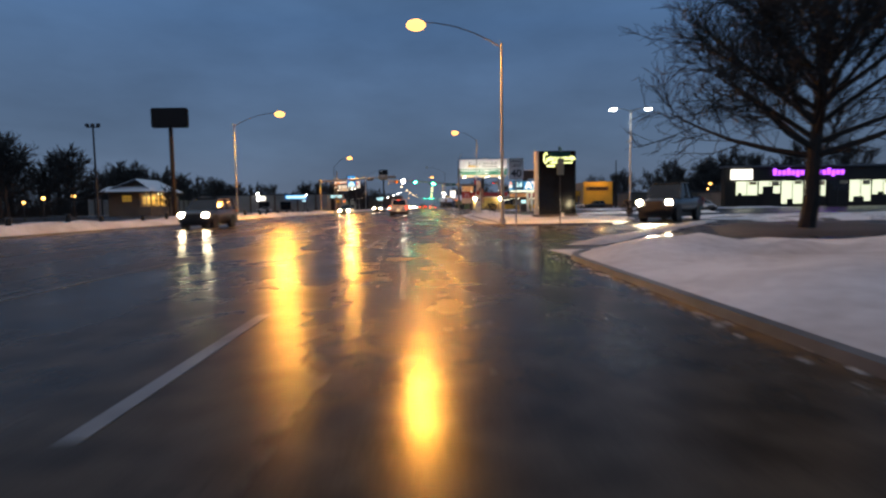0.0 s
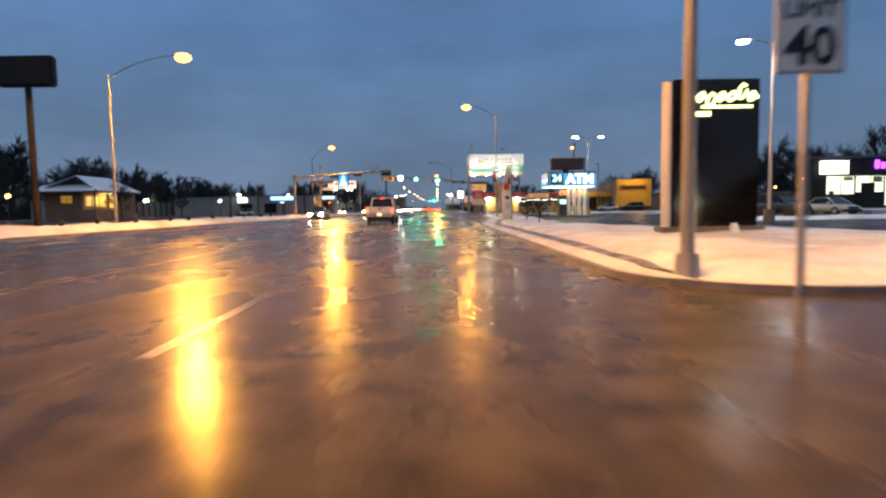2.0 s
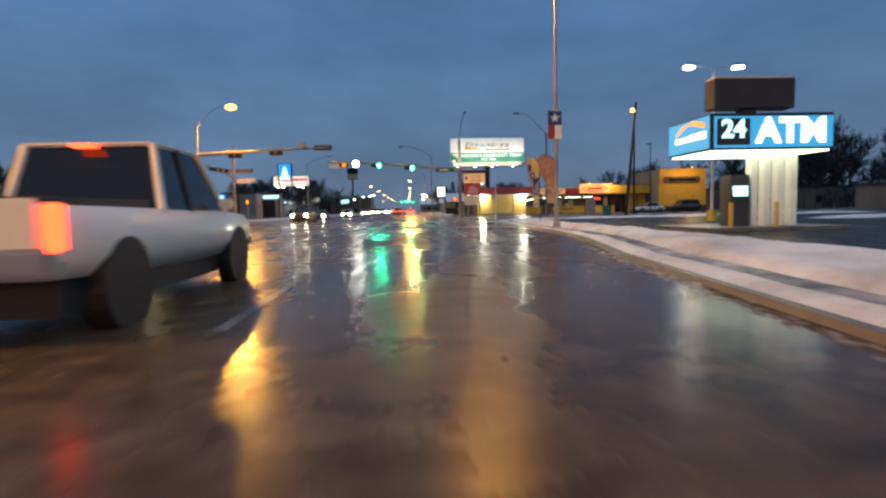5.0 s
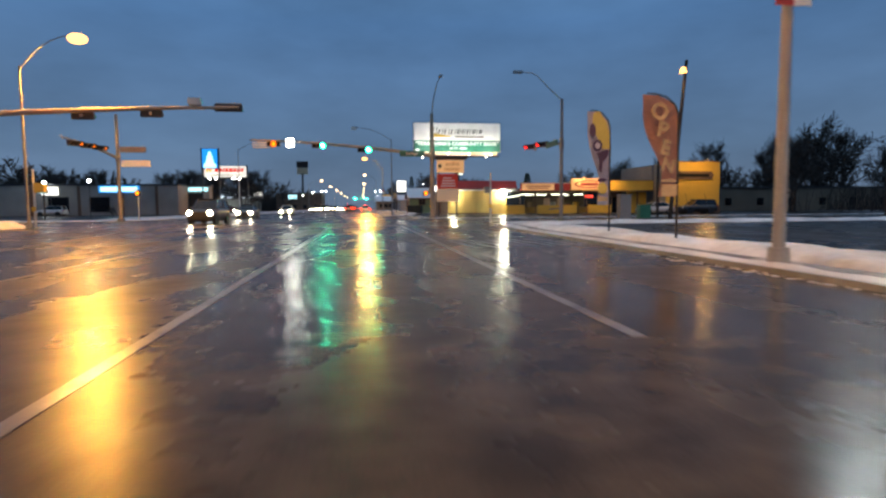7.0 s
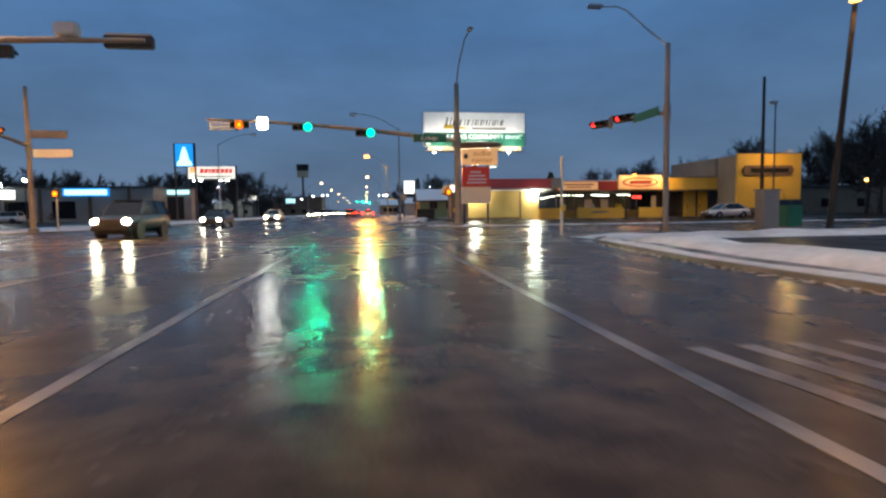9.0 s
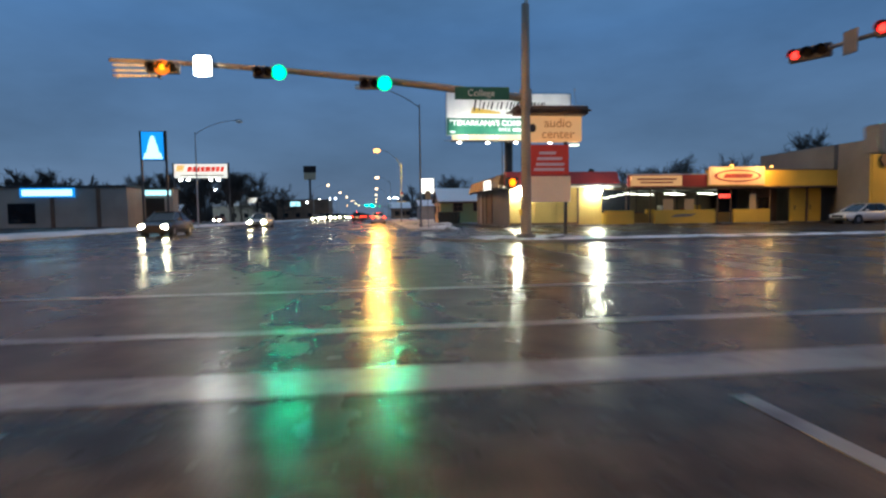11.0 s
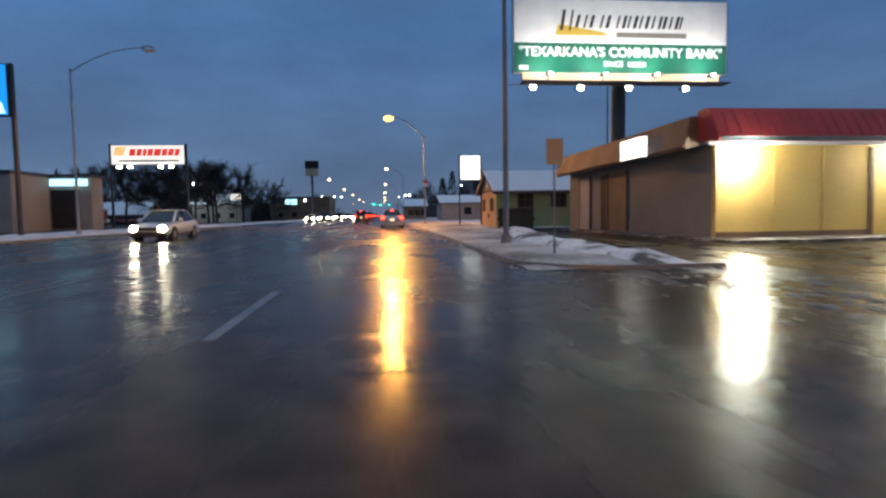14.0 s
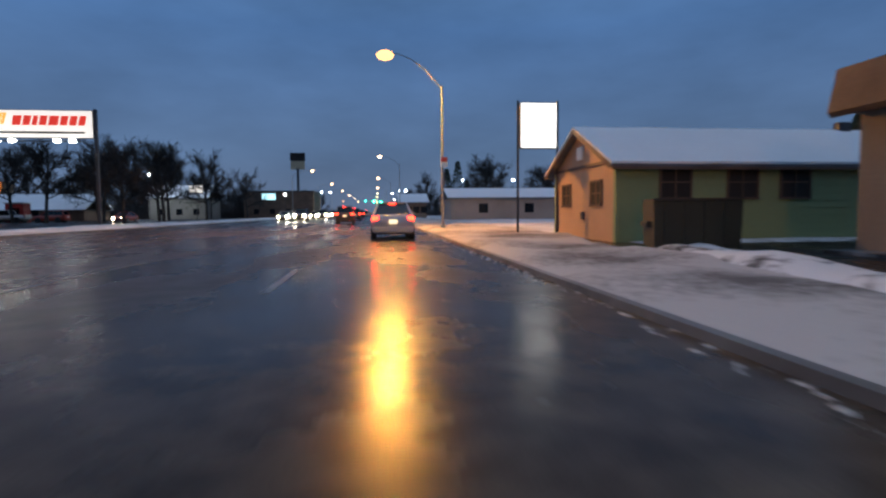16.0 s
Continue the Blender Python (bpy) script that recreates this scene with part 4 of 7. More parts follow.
for x in (-60.0, -52.0, -44.5, -38.5):
    part("pilaster", boxed(x, x + 0.5, 187.85, 187.99, 0, 5.4), WOOD_BROWN, garage)
for x in (-57.0, -50.0):
    part("shop_pane", boxed(x, x + 3.5, 187.93, 187.99, 0.6, 3.4), DARKGLASS, garage)

# purple-lit shop on the east side
salon = thing("neon_shop", "lit shop with purple neon letters on its front", "building", 0, 0, -0.43)
salon.scale = (1.4, 1.4, 1.4)
part("wall", boxed(39.5, 66.0, 75.0, 76.0, 0.2, 5.6), DARKROOM, salon)
part("roof_edge", boxed(39.3, 66.2, 74.7, 76.2, 5.61, 5.85), SHINGLE, salon)
for k in range(8):
    x = 41.0 + 3.1 * k
    low = (1.9, 2.1, 0.7, 1.7, 2.4, 0.9, 1.8, 2.0)[k]
    part("shop_pane", boxed(x, x + 2.85, 74.93, 74.99, low, 3.75), G_SHOPWIN if k != 4 else DARKGLASS, salon)
    # dark fill in place of cars and shrubs that hide the lower panes
    part("dado", boxed(x, x + 2.85, 74.9, 74.99, 0.3, low - 0.02), DARKROOM, salon)
    part("mullion", boxed(x + 1.4, x + 1.46, 74.88, 74.929, 0.5, 3.75), DARKSTEEL, salon)
    # made-up dark block standing for a parked car before the window
    part("car_blob", boxed(x + 0.2 + 0.25 * (k % 4), x + 0.7 + 0.4 * ((k * 3) % 4), 74.85, 74.895, 0.5, low + 0.35 + 0.3 * ((k * 5) % 3)), DARKROOM, salon)
    part("blind", boxed(x + 1.7, x + 2.7, 74.89, 74.925, 3.3 - 0.2 * (k % 2), 3.7), PANEL_TAN, salon)
for k in range(15):
    x0 = 45.9 + 0.62 * k + (0.5 if k > 6 else 0.0)
    tall = 0.55 if k in (0, 3, 7, 11) else 0.3
    part("neon_letter", boxed(x0, x0 + 0.5, 74.75, 74.9, 4.5 - (0.22 if k in (5, 12) else 0.0), 4.85 + tall, bevel=0.06), G_PURPLE, salon)
part("box_sign", boxed(40.2, 43.0, 74.6, 74.95, 4.0, 5.35), G_WHITE, salon, "white lit box sign")

# low buildings farther off


def plain_building(x0, x1, y0, y1, h, wall, label, roof_h=0.0, snowy=True, windows=3, glass=DARKGLASS):
    ob = thing("far_building", label, "building")
    part("wall", boxed(x0, x1, y0, y1, 0, h), wall, ob)
    if roof_h:
        for nm, m_, dz in (("roof", SHINGLE, 0.01), ("roof_snow", ROOFSNOW, 0.1))[: 2 if snowy else 1]:
            my = (y0 + y1) / 2
            bm = bmesh.new()
            a = [bm.verts.new((x0 - 0.5, y, z + dz)) for y, z in ((y0 - 0.6, h), (my, h + roof_h), (y1 + 0.6, h))]
            b = [bm.verts.new((x1 + 0.5, y, z + dz)) for y, z in ((y0 - 0.6, h), (my, h + roof_h), (y1 + 0.6, h))]
            for i in range(3):
                bm.faces.new((a[i], b[i], b[(i + 1) % 3], a[(i + 1) % 3]))
            bm.faces.new(a)
            bm.faces.new(b[::-1])
            part(nm, bm, m_, ob)
    else:
        part("roof_edge", boxed(x0 - 0.2, x1 + 0.2, y0 - 0.2, y1 + 0.2, h + 0.01, h + 0.3), SNOW if snowy else DARKSTEEL, ob)
    for k in range(windows):
        x = x0 + (x1 - x0) * (k + 0.6) / (windows + 0.4)
        part("window", boxed(x, x + 1.3, y0 - 0.05, y0 - 0.005, 1.0, 2.3), glass, ob)
    return ob


plain_building(10.0, 32.0, 230, 240, 3.0, PALEBLOCK, "long low pale building with snow on its roof", 1.5)
plain_building(4.5, 9.5, 262, 272, 3.0, TANWALL, "small house with a snowy roof", 1.8)
plain_building(-70.0, -53.0, 263, 273, 2.0, WOOD_BROWN, "low dark house under a heavy snowy roof", 3.0)
plain_building(-49.0, -37.0, 282, 293, 4.6, GREYWALL, "grey house with a snowy roof behind the trees", 3.0)
plain_building(-84.0, -60.0, 236, 248, 2.4, GREYWALL, "low shed with a heavy snowy roof", 1.8)
plain_building(-33.1, -15.9, 300, 318, 6.6, WOOD_BROWN, "tall dark brown building", 0, False, 4)
plain_building(-118.0, -78.0, 86, 98, 3.4, WOOD_BROWN, "flat brown shop in the dusk", 0, False, 5)
plain_building(60.0, 100.0, 168, 180, 4.0, TANWALL, "long dark store behind the car park", 0, False, 6)
plain_building(66.0, 104.0, 127, 138, 3.2, GREYWALL, "dim low shed across the car park", 0, False, 4)
plain_building(-100.0, -72.0, 60, 70, 3.4, TANWALL, "low dark houses at the car park edge", 1.5, True, 4)
plain_building(24.0, 44.0, 300, 315, 4.0, GREYWALL, "far low building with a snowy roof", 1.6)

fence = thing("fence", "long pale board fence behind the dark car park", "fence")
for k in range(44):
    y = 146.5 + 2.5 * k
    x = -88.0 + 0.18 * (y - 146.5)
    part("fence_panel", boxed(x - 0.05, x + 0.05, y, y + 2.42, 0.0, 4.2 + 0.05 * math.sin(k * 2.1)), GREYWALL, fence)
    part("fence_post", boxed(x - 0.1, x + 0.1, y + 2.421, y + 2.499, 0.0, 4.35), WOODPOLE, fence)

# ---- street lamps ----


def street_lamp(x, y, height, arm, rise, lit, label, watts=0, material=POLEMID, turn=0.0, r=0.10):
    """A tapered pole with a curved arm that reaches along local x, and a flat lamp head at its tip."""
    ob = thing("street_lamp", label, "street lamp", x, y, 0.0, turn, "street lamps")
    part("base", tubed((0, 0, 0), (0, 0, 0.35), r * 1.9, r * 1.6, 12), material, ob)
    part("pole", tubed((0, 0, 0.3), (0, 0, height), r, r * 0.55, 12), material, ob)
    pts = [(arm * s, 0, height - 0.25 + (rise + 0.25) * (1 - (1 - s) ** 2)) for s in (0, 0.15, 0.35, 0.6, 0.85, 1.0)]
    part("arm", bent(pts, r * 0.38, r * 0.26), POLEGREY, ob)
    s = 1 if arm > 0 else -1
    hx, hz = arm + s * 0.3, height + rise
    head = bmesh.new()
    for k, (dx, w, h0, h1) in enumerate(((-0.38, 0.09, -0.04, 0.05), (-0.1, 0.17, -0.07, 0.10), (0.25, 0.17, -0.07, 0.09), (0.4, 0.08, -0.05, 0.03))):
        ring = [head.verts.new((hx + s * dx, w * a, hz + (h1 if b else h0))) for a, b in ((-1, 0), (1, 0), (0.7, 1), (-0.7, 1))]
        if k:
            for i in range(4):
                head.faces.new((prev[i], prev[(i + 1) % 4], ring[(i + 1) % 4], ring[i]))
        else:
            head.faces.new(ring)
        prev = ring
    head.faces.new(prev)
    hd = part("lamp_head", head, POLEGREY, ob)
    bm = bmesh.new()
    # lit lens enlarged so that its size imitates the lamp's glare
    size = (0.40 if watts else 0.30) if lit else 0.3
    bmesh.ops.create_uvsphere(bm, u_segments=16, v_segments=10, radius=size, matrix=Matrix.Translation((hx + s * 0.08, 0, hz - 0.14)) @ Matrix.Diagonal((1.3, 1, 0.72 if lit else 0.5, 1)))
    for f in bm.faces:
        f.smooth = True
    part("lens", bm, (G_SODIUM if watts else G_FARWARM) if lit else WHITE, hd, "glowing orange lens, oversized to stand for glare" if lit else "unlit lens")
    if watts:
        p = ob.matrix_basis @ Vector((hx + s * 0.08, 0, hz - 0.60))
        downlight("street_lamp_light", p.x, p.y, p.z, watts * 2.3, SODIUM, 0.24, 176)
    return ob


SL = "tall pale metal street lamp glowing orange over the road"
SU = "tall metal street lamp with its lamp unlit"
street_lamp(3.93, 30.9, 9.8, -4.2, 1.1, True, SL, 4200)
street_lamp(-20.35, 59.6, 9.9, 4.4, 1.1, True, SL, 5200)
street_lamp(-18.8, 110.7, 9.1, 2.7, 1.7, True, SL, 5200, material=POLEGREY)
end_lamp = street_lamp(3.95, 188.6, 8.9, -3.1, 1.9, True, SL, 5600)
street_lamp(3.8, 150.1, 10.0, -4.4, 1.4, False, SU, material=POLEGREY)
street_lamp(-19.6, 170.0, 10.6, 4.4, 1.3, False, SU, material=STEEL)
banner_lamp = street_lamp(6.9, 84.3, 10.9, -2.8, 1.1, True, "street lamp with a red, white and blue banner on its pole", 1000)
part("banner", boxed(-0.44, 0.18, -0.30, -0.28, 4.80, 5.42), FABRIC_B, banner_lamp, "navy cloth with a white star")
part("banner", boxed(-0.44, -0.13, -0.30, -0.28, 4.18, 4.799), RED, banner_lamp)
part("banner", boxed(-0.129, 0.18, -0.30, -0.28, 4.18, 4.799), WHITE, banner_lamp)
star = [(0.24 * (1 if k % 2 == 0 else 0.4) * math.sin(math.pi * k / 5) - 0.13, 5.12 + 0.24 * (1 if k % 2 == 0 else 0.4) * math.cos(math.pi * k / 5)) for k in range(10)]
part("star", plate(star, -0.315, -0.301), WHITE, banner_lamp)
part("bracket", boxed(-0.46, 0.2, -0.31, 0.0, 5.43, 5.46), STEEL, banner_lamp)
part("pole_sign", boxed(-0.1, 0.3, -0.13, -0.1, 3.9, 4.5), WHITE, end_lamp)
part("pole_sign", boxed(-0.1, 0.3, -0.135, -0.131, 4.2, 4.5), RED, end_lamp)
for k, y in enumerate((257.7, 322, 386, 450, 520, 600, 690)):
    street_lamp(4.2, y, 10.0, -3.2, 1.5, True, "far street lamp glowing orange")
for k, y in enumerate((232, 292, 352, 415, 485, 560, 650)):
    street_lamp(-20.0, y, 10.2, 4.4, 1.2, True, "far street lamp glowing orange") if k else None


def lot_lamp(x, y, h, label, spread=1.7, watts=0, turn=0.0):
    ob = thing("parking_lamp", label, "street lamp", x, y, 0, turn, "car park lamps")
    part("footing", tubed((0, 0, 0), (0, 0, 0.7), 0.32, 0.30, 14), YELLOW if x > 18 and y > 80 else KERB, ob)
    part("pole", tubed((0, 0, 0.7), (0, 0, h), 0.10, 0.07, 10), ALU, ob)
    for s in (-1, 1):
        arm = part("arm", bent([(0, 0, h - 0.1), (s * spread * 0.4, 0, h + 0.12), (s * spread * 0.8, 0, h + 0.2)], 0.04, 0.035), ALU, ob)
        part("lamp_head", boxed(s * spread - 0.32, s * spread + 0.32, -0.2, 0.2, h + 0.13, h + 0.3, bevel=0.04), ALU, ob)
        part("lens", boxed(s * spread - 0.26, s * spread + 0.26, -0.17, 0.17, h + 0.02, h + 0.129), G_MERC, ob, "cold white glowing lens")
        if watts:
            p = ob.matrix_basis @ Vector((s * spread, 0, h - 0.2))
            downlight("parking_lamp_light", p.x, p.y, p.z, watts, MERCURY, 0.2)
    return ob


lot_lamp(19.8, 55.7, 10.2, "twin-headed car park lamp with cold white light", 1.75, 900)
lot_lamp(19.3, 93.2, 9.5, "twin-headed car park lamp on a yellow footing", 1.6, 900)

wood = thing("utility_pole", "leaning timber pole with a small orange lamp", "utility pole", 21.4, 112.8, 0)
part("pole", tubed((0, 0, 0), (1.0, 0.0, 11.1), 0.15, 0.10, 10), TARPOLE, wood)
part("lamp_arm", bent([(0.92, 0.0, 10.1), (0.75, -0.2, 10.45), (0.5, -0.45, 10.45)], 0.03, 0.03), STEEL, wood)
part("lamp", tubed((0.46, -0.5, 10.12), (0.46, -0.5, 10.46), 0.24, 0.14, 12), G_SODIUM, wood, "glowing orange lamp")
downlight("utility_lamp_light", 21.86, 112.0, 10.0, 260, SODIUM, 0.2)
for x, y, h in ((27.2, 125.0, 9.9), (36.5, 110.6, 9.5)):
    p = thing("utility_pole", "plain dark timber utility pole", "utility pole", x, y, 0)
    part("pole", tubed((0, 0, 0), (0, 0, h), 0.14, 0.09, 9), TARPOLE, p)
thin = thing("lamp_post", "thin dark lamp post with a small unlit head", "lamp post", 30.6, 128.2, 0)
part("pole", tubed((0, 0, 0), (0, 0, 8.8), 0.07, 0.05, 8), DARKSTEEL, thin)
part("lamp_head", boxed(-0.42, 0.12, -0.14, 0.14, 8.7, 8.95, bevel=0.04), STEEL, thin)
mast = thing("flood_mast", "tall dark floodlight mast, unlit", "lamp mast", -52.0, 89.0, 0)
part("pole", tubed((0, 0, 0), (0, 0, 14.0), 0.2, 0.12, 10), DARKSTEEL, mast)
part("crossbar", boxed(-1.0, 1.0, -0.06, 0.06, 14.0, 14.12), DARKSTEEL, mast)
for k in (-0.85, 0.0, 0.85):
    part("flood_head", boxed(k - 0.25, k + 0.25, -0.25, 0.15, 14.13, 14.6, bevel=0.04), DARKSTEEL, mast)

# small lights of far windows, lamps and yards
for x, y, z, m_, r in ((-45.9, 274.4, 9.3, G_MERC, 0.45), (28.6, 339.0, 11.8, G_MERC, 0.3), (36.0, 300.0, 9.5, G_MERC, 0.25), (14.5, 262.0, 5.0, G_MERC, 0.2), (-42.0, 62.0, 2.6, G_FAR, 0.2), (-85.9, 137.4, 4.9, G_FAR, 0.5), (-93.0, 205.0, 5.1, G_GREENISH, 0.75), (-57.0, 187.0, 6.0, G_MERC, 0.3), (-47.0, 66.0, 2.2, G_FAR, 0.16),
                       (60.0, 150.0, 4.2, G_FAR, 0.2), (62.0, 125.0, 4.0, G_FAR, 0.2), (48.0, 96.0, 4.2, G_FAR, 0.2), (-36.0, 118.0, 3.0, G_MERC, 0.16), (-33.0, 150.0, 4.6, G_MERC, 0.16), (88.0, 140.0, 4.0, G_MERC, 0.16), (8.5, 318.0, 7.5, G_MERC, 0.22), (-22.0, 335.0, 8.0, G_MERC, 0.22), (9.0, 372.0, 9.5, G_MERC, 0.25), (-22.5, 392.0, 10.0, G_MERC, 0.25), (10.5, 410.0, 7.0, G_FAR, 0.25), (-24.0, 455.0, 12.0, G_MERC, 0.3), (9.0, 470.0, 12.0, G_MERC, 0.3), (12.0, 520.0, 10.0, G_MERC, 0.3), (-21.0, 530.0, 9.0, G_FAR, 0.3), (-26.0, 370.0, 6.0, G_FAR, 0.22), (14.0, 345.0, 6.5, G_MERC, 0.22), (-23.0, 300.0, 6.0, G_MERC, 0.2)):
    p = thing("yard_lamp", "small glowing yard lamp on a thin post", "lamp", x, y, 0, 0, "yard lamps")
    part("post", tubed((0, 0, 0), (0, 0, z - r), 0.05, 0.04, 8), DARKSTEEL, p)
    bm = bmesh.new()
    bmesh.ops.create_icosphere(bm, subdivisions=2, radius=r, matrix=Matrix.Translation((0, 0, z)))
    part("globe", bm, m_, p, "glowing globe")
    part("cap", tubed((0, 0, z + r * 0.8), (0, 0, z + r * 1.3), r * 0.9, r * 0.3, 10), DARKSTEEL, p)

lamp("yard_lamp_light", -45.9, 273.6, 8.6, 2500, MERCURY, 0.3)

# ---- traffic signals ----


# ring glow that stands in for each lit lens's glare
GLARES = {"signal_green": G_GREENGLARE, "signal_amber": G_AMBERSOFT}


def signal_head(parent, x, y, z, turn, lit, lens_mat, halo=True):
    """A level three-lens head; local -y is its face."""
    hd = new("signal_head")
    hd.parent = parent
    hd.matrix_basis = pose(x, y, z, 0, 0, turn)
    part("housing", boxed(-0.58, 0.58, -0.12, 0.12, -0.2, 0.2, bevel=0.03), DARKSTEEL, hd)
    for k in range(3):
        cx = -0.38 + 0.38 * k
        on = k == lit
        part("lens", tubed((cx, -0.125, 0), (cx, -0.17, 0), 0.12 if on else 0.145, 0.11, 14), lens_mat if on else BLACKSIGN, hd, "lit signal lens" if on else "dark signal lens")
        if on and halo:
            # added emissive ring: the lens's glare built as a shape
            part("glare_ring", tubed((cx, -0.124, 0), (cx, -0.15, 0), 0.29, 0.27, 20), GLARES[lens_mat.name], hd, "added glowing ring standing in for lens glare")
        bm = bmesh.new()
        rim = []
        for a in range(8):
            t = math.pi * (a / 7 * 1.2 - 0.1)
            rim.append([bm.verts.new((cx + 0.165 * math.cos(t), yy, 0.165 * math.sin(t))) for yy in (-0.12, -0.36)])
        for p, q in zip(rim, rim[1:]):
            bm.faces.new((p[0], q[0], q[1], p[1]))
        bmesh.ops.solidify(bm, geom=bm.faces[:], thickness=0.012)
        part("visor", bm, DARKSTEEL, hd)
    part("bracket", boxed(-0.05, 0.05, 0.121, 0.3, -0.08, 0.08), STEEL, hd)
    return hd


def mast_signal(label, x, y, pole_h, tip, arm_z0, r=0.2, material=MASTPAINT):
    ob = thing("traffic_signal", label, "traffic light", x, y, 0)
    part("footing", tubed((0, 0, 0), (0, 0, 0.25), r * 1.9, r * 1.8, 14), KERB, ob)
    part("pole", tubed((0, 0, 0.2), (0, 0, pole_h), r, r * 0.7, 14), material, ob)
    t = Vector(tip) - Vector((x, y, 0))
    part("mast_arm", bent([(t.x * s, t.y * s, arm_z0 + (t.z - arm_z0) * (1 - (1 - s) ** 1.6)) for s in (0, 0.2, 0.4, 0.6, 0.8, 1.0)], r * 0.75, r * 0.35, 12), material, ob)
    part("collar", tubed((0, 0, arm_z0 - 0.35), (0, 0, arm_z0 + 0.35), r * 1.15, r * 1.15, 14), material, ob)
    return ob


main = mast_signal("signal mast with green lights over the lanes", 6.3, 126.9, 9.5, (-9.6, 126.9, 7.0), 5.75, 0.22)
for wx, z, lit, m_ in ((-7.55, 6.62, 1, G_AMBER), (-3.75, 6.5, 2, G_GREEN), (0.2, 6.15, 2, G_GREEN)):
    signal_head(main, wx - 6.3 + (0.0 if lit == 1 else 0.0), -0.42, z, 0, lit, m_)
for k in range(3):
    part("louvre", boxed(-15.66, -14.05, -0.40, -0.34, 6.30 + 0.19 * k, 6.38 + 0.19 * k, bevel=0.01), ALU, main, "pale steel louvre")
part("louvre_end", boxed(-14.05, -13.98, -0.45, -0.25, 6.26, 6.80), DARKSTEEL, main)
led = part("led_sign", boxed(-12.80, -12.14, -0.35, -0.22, 6.35, 7.12, bevel=0.02), DARKSTEEL, main)
part("led_face", boxed(-12.77, -12.17, -0.37, -0.351, 6.38, 7.09, bevel=0.05), G_WHITEHOT, led, "glaring white lit sign face")
nm = part("street_sign", boxed(-2.95, -0.75, -0.32, -0.26, 5.62, 6.12, bevel=0.01), SIGNGREEN, main, "green street-name board")
words("street_lettering", "College", 0.36, -1.9, -0.33, 5.87, WHITE, nm)
part("luminaire_arm", bent([(0, 0, 9.4), (0.1, -0.3, 10.6), (0.35, -1.2, 12.0), (0.5, -2.0, 12.3)], 0.06, 0.04), ALU, main)
part("lamp_head", boxed(0.35, 0.65, -2.7, -2.0, 12.22, 12.38, bevel=0.04), ALU, main)
ped = part("pedestrian_signal", boxed(-0.87, -0.4, -0.3, 0.0, 2.10, 2.55, bevel=0.02), DARKSTEEL, main)
part("ped_lens", plate(ellipse(-0.635, 2.33, 0.13, 0.16, 12), -0.32, -0.301), G_AMBER, ped, "glowing orange hand symbol")
part("push_button", boxed(-0.3, -0.2, -0.12, 0.0, 1.0, 1.25), YELLOW, main)

back = mast_signal("signal mast seen from behind, its heads dark", -21.3, 109.5, 6.6, (-6.9, 109.5, 6.78), 6.12, 0.23)
for wx, z in ((-11.7, 6.44), (-15.3, 6.26)):
    signal_head(back, wx + 21.3, 0.42, z, 180, -1, G_GREEN)
part("camera_box", boxed(11.7, 12.4, -0.2, 0.2, 6.86, 7.28, bevel=0.05), ALU, back)
part("end_head", boxed(13.0, 14.55, 0.25, 0.55, 6.62, 7.02, bevel=0.04), DARKSTEEL, back)
part("end_head_snow", boxed(13.05, 14.5, 0.27, 0.53, 7.025, 7.09, bevel=0.02), SNOW, back)
sp_w = thing("pedestrian_signal", "pedestrian signal post with a yellow housing", "traffic light", -18.6, 111.0, 0)
part("post", tubed((0, 0, 0), (0, 0, 3.4), 0.07, 0.06, 10), ALU, sp_w)
part("signal_box", boxed(0.08, 0.62, -0.2, 0.2, 2.05, 2.6, bevel=0.03), YELLOW, sp_w)
part("push_button", boxed(-0.1, 0.1, -0.15, -0.071, 1.0, 1.25), YELLOW, sp_w)

east = mast_signal("signal mast over the cross street showing red", 13.65, 113.4, 8.4, (13.8, 121.4, 5.95), 5.35, 0.14, POLEGREY)
for yy, z in ((7.1, 5.9), (4.0, 5.75)):
    signal_head(east, -0.05, yy, z, -60, 0, G_RED, False)
part("street_sign", boxed(-0.16, -0.1, 0.5, 2.9, 5.32, 5.72, bevel=0.01), SIGNGREEN, east, "green street-name board")
part("sign_plate", boxed(-0.16, -0.1, 5.3, 5.75, 5.45, 6.1), GREYWALL, east)
part("luminaire_arm", bent([(0, 0, 8.3), (-0.7, 0.6, 9.2), (-1.4, 1.2, 10.2), (-1.7, 1.5, 10.45), (-2.2, 2.0, 10.6)], 0.05, 0.035), STEEL, east)
part("lamp_head", boxed(-2.9, -2.2, 1.85, 2.2, 10.52, 10.7, bevel=0.04), STEEL, east)

west = mast_signal("signal mast over the west arm showing red", -21.4, 129.5, 9.4, (-21.8, 121.0, 6.4), 5.6, 0.17)
for yy in (-8.2, -6.2, -4.2):
    signal_head(west, 0.35, yy, 6.15 + 0.02 * yy, 60, 2, G_AMBERSOFT, False)
part("street_sign", boxed(0.2, 2.4, -0.1, -0.04, 6.1, 6.6, bevel=0.01), POLEGREY, west)
part("sign_plate", boxed(0.3, 2.7, -0.1, -0.05, 4.85, 5.4, bevel=0.01), WHITE, west, "pale sign plate")
pl = thing("pedestrian_signal", "pedestrian signal post with an orange light", "traffic light", -19.8, 129.3, 0)
part("post", tubed((0, 0, 0), (0, 0, 2.9), 0.06, 0.06, 10), ALU, pl)
part("signal_box", boxed(-0.22, 0.22, -0.2, 0.12, 2.25, 2.75, bevel=0.02), DARKSTEEL, pl)
part("ped_lens", plate(ellipse(0, 2.5, 0.14, 0.17, 12), -0.22, -0.201), G_AMBER, pl, "glowing orange hand symbol")
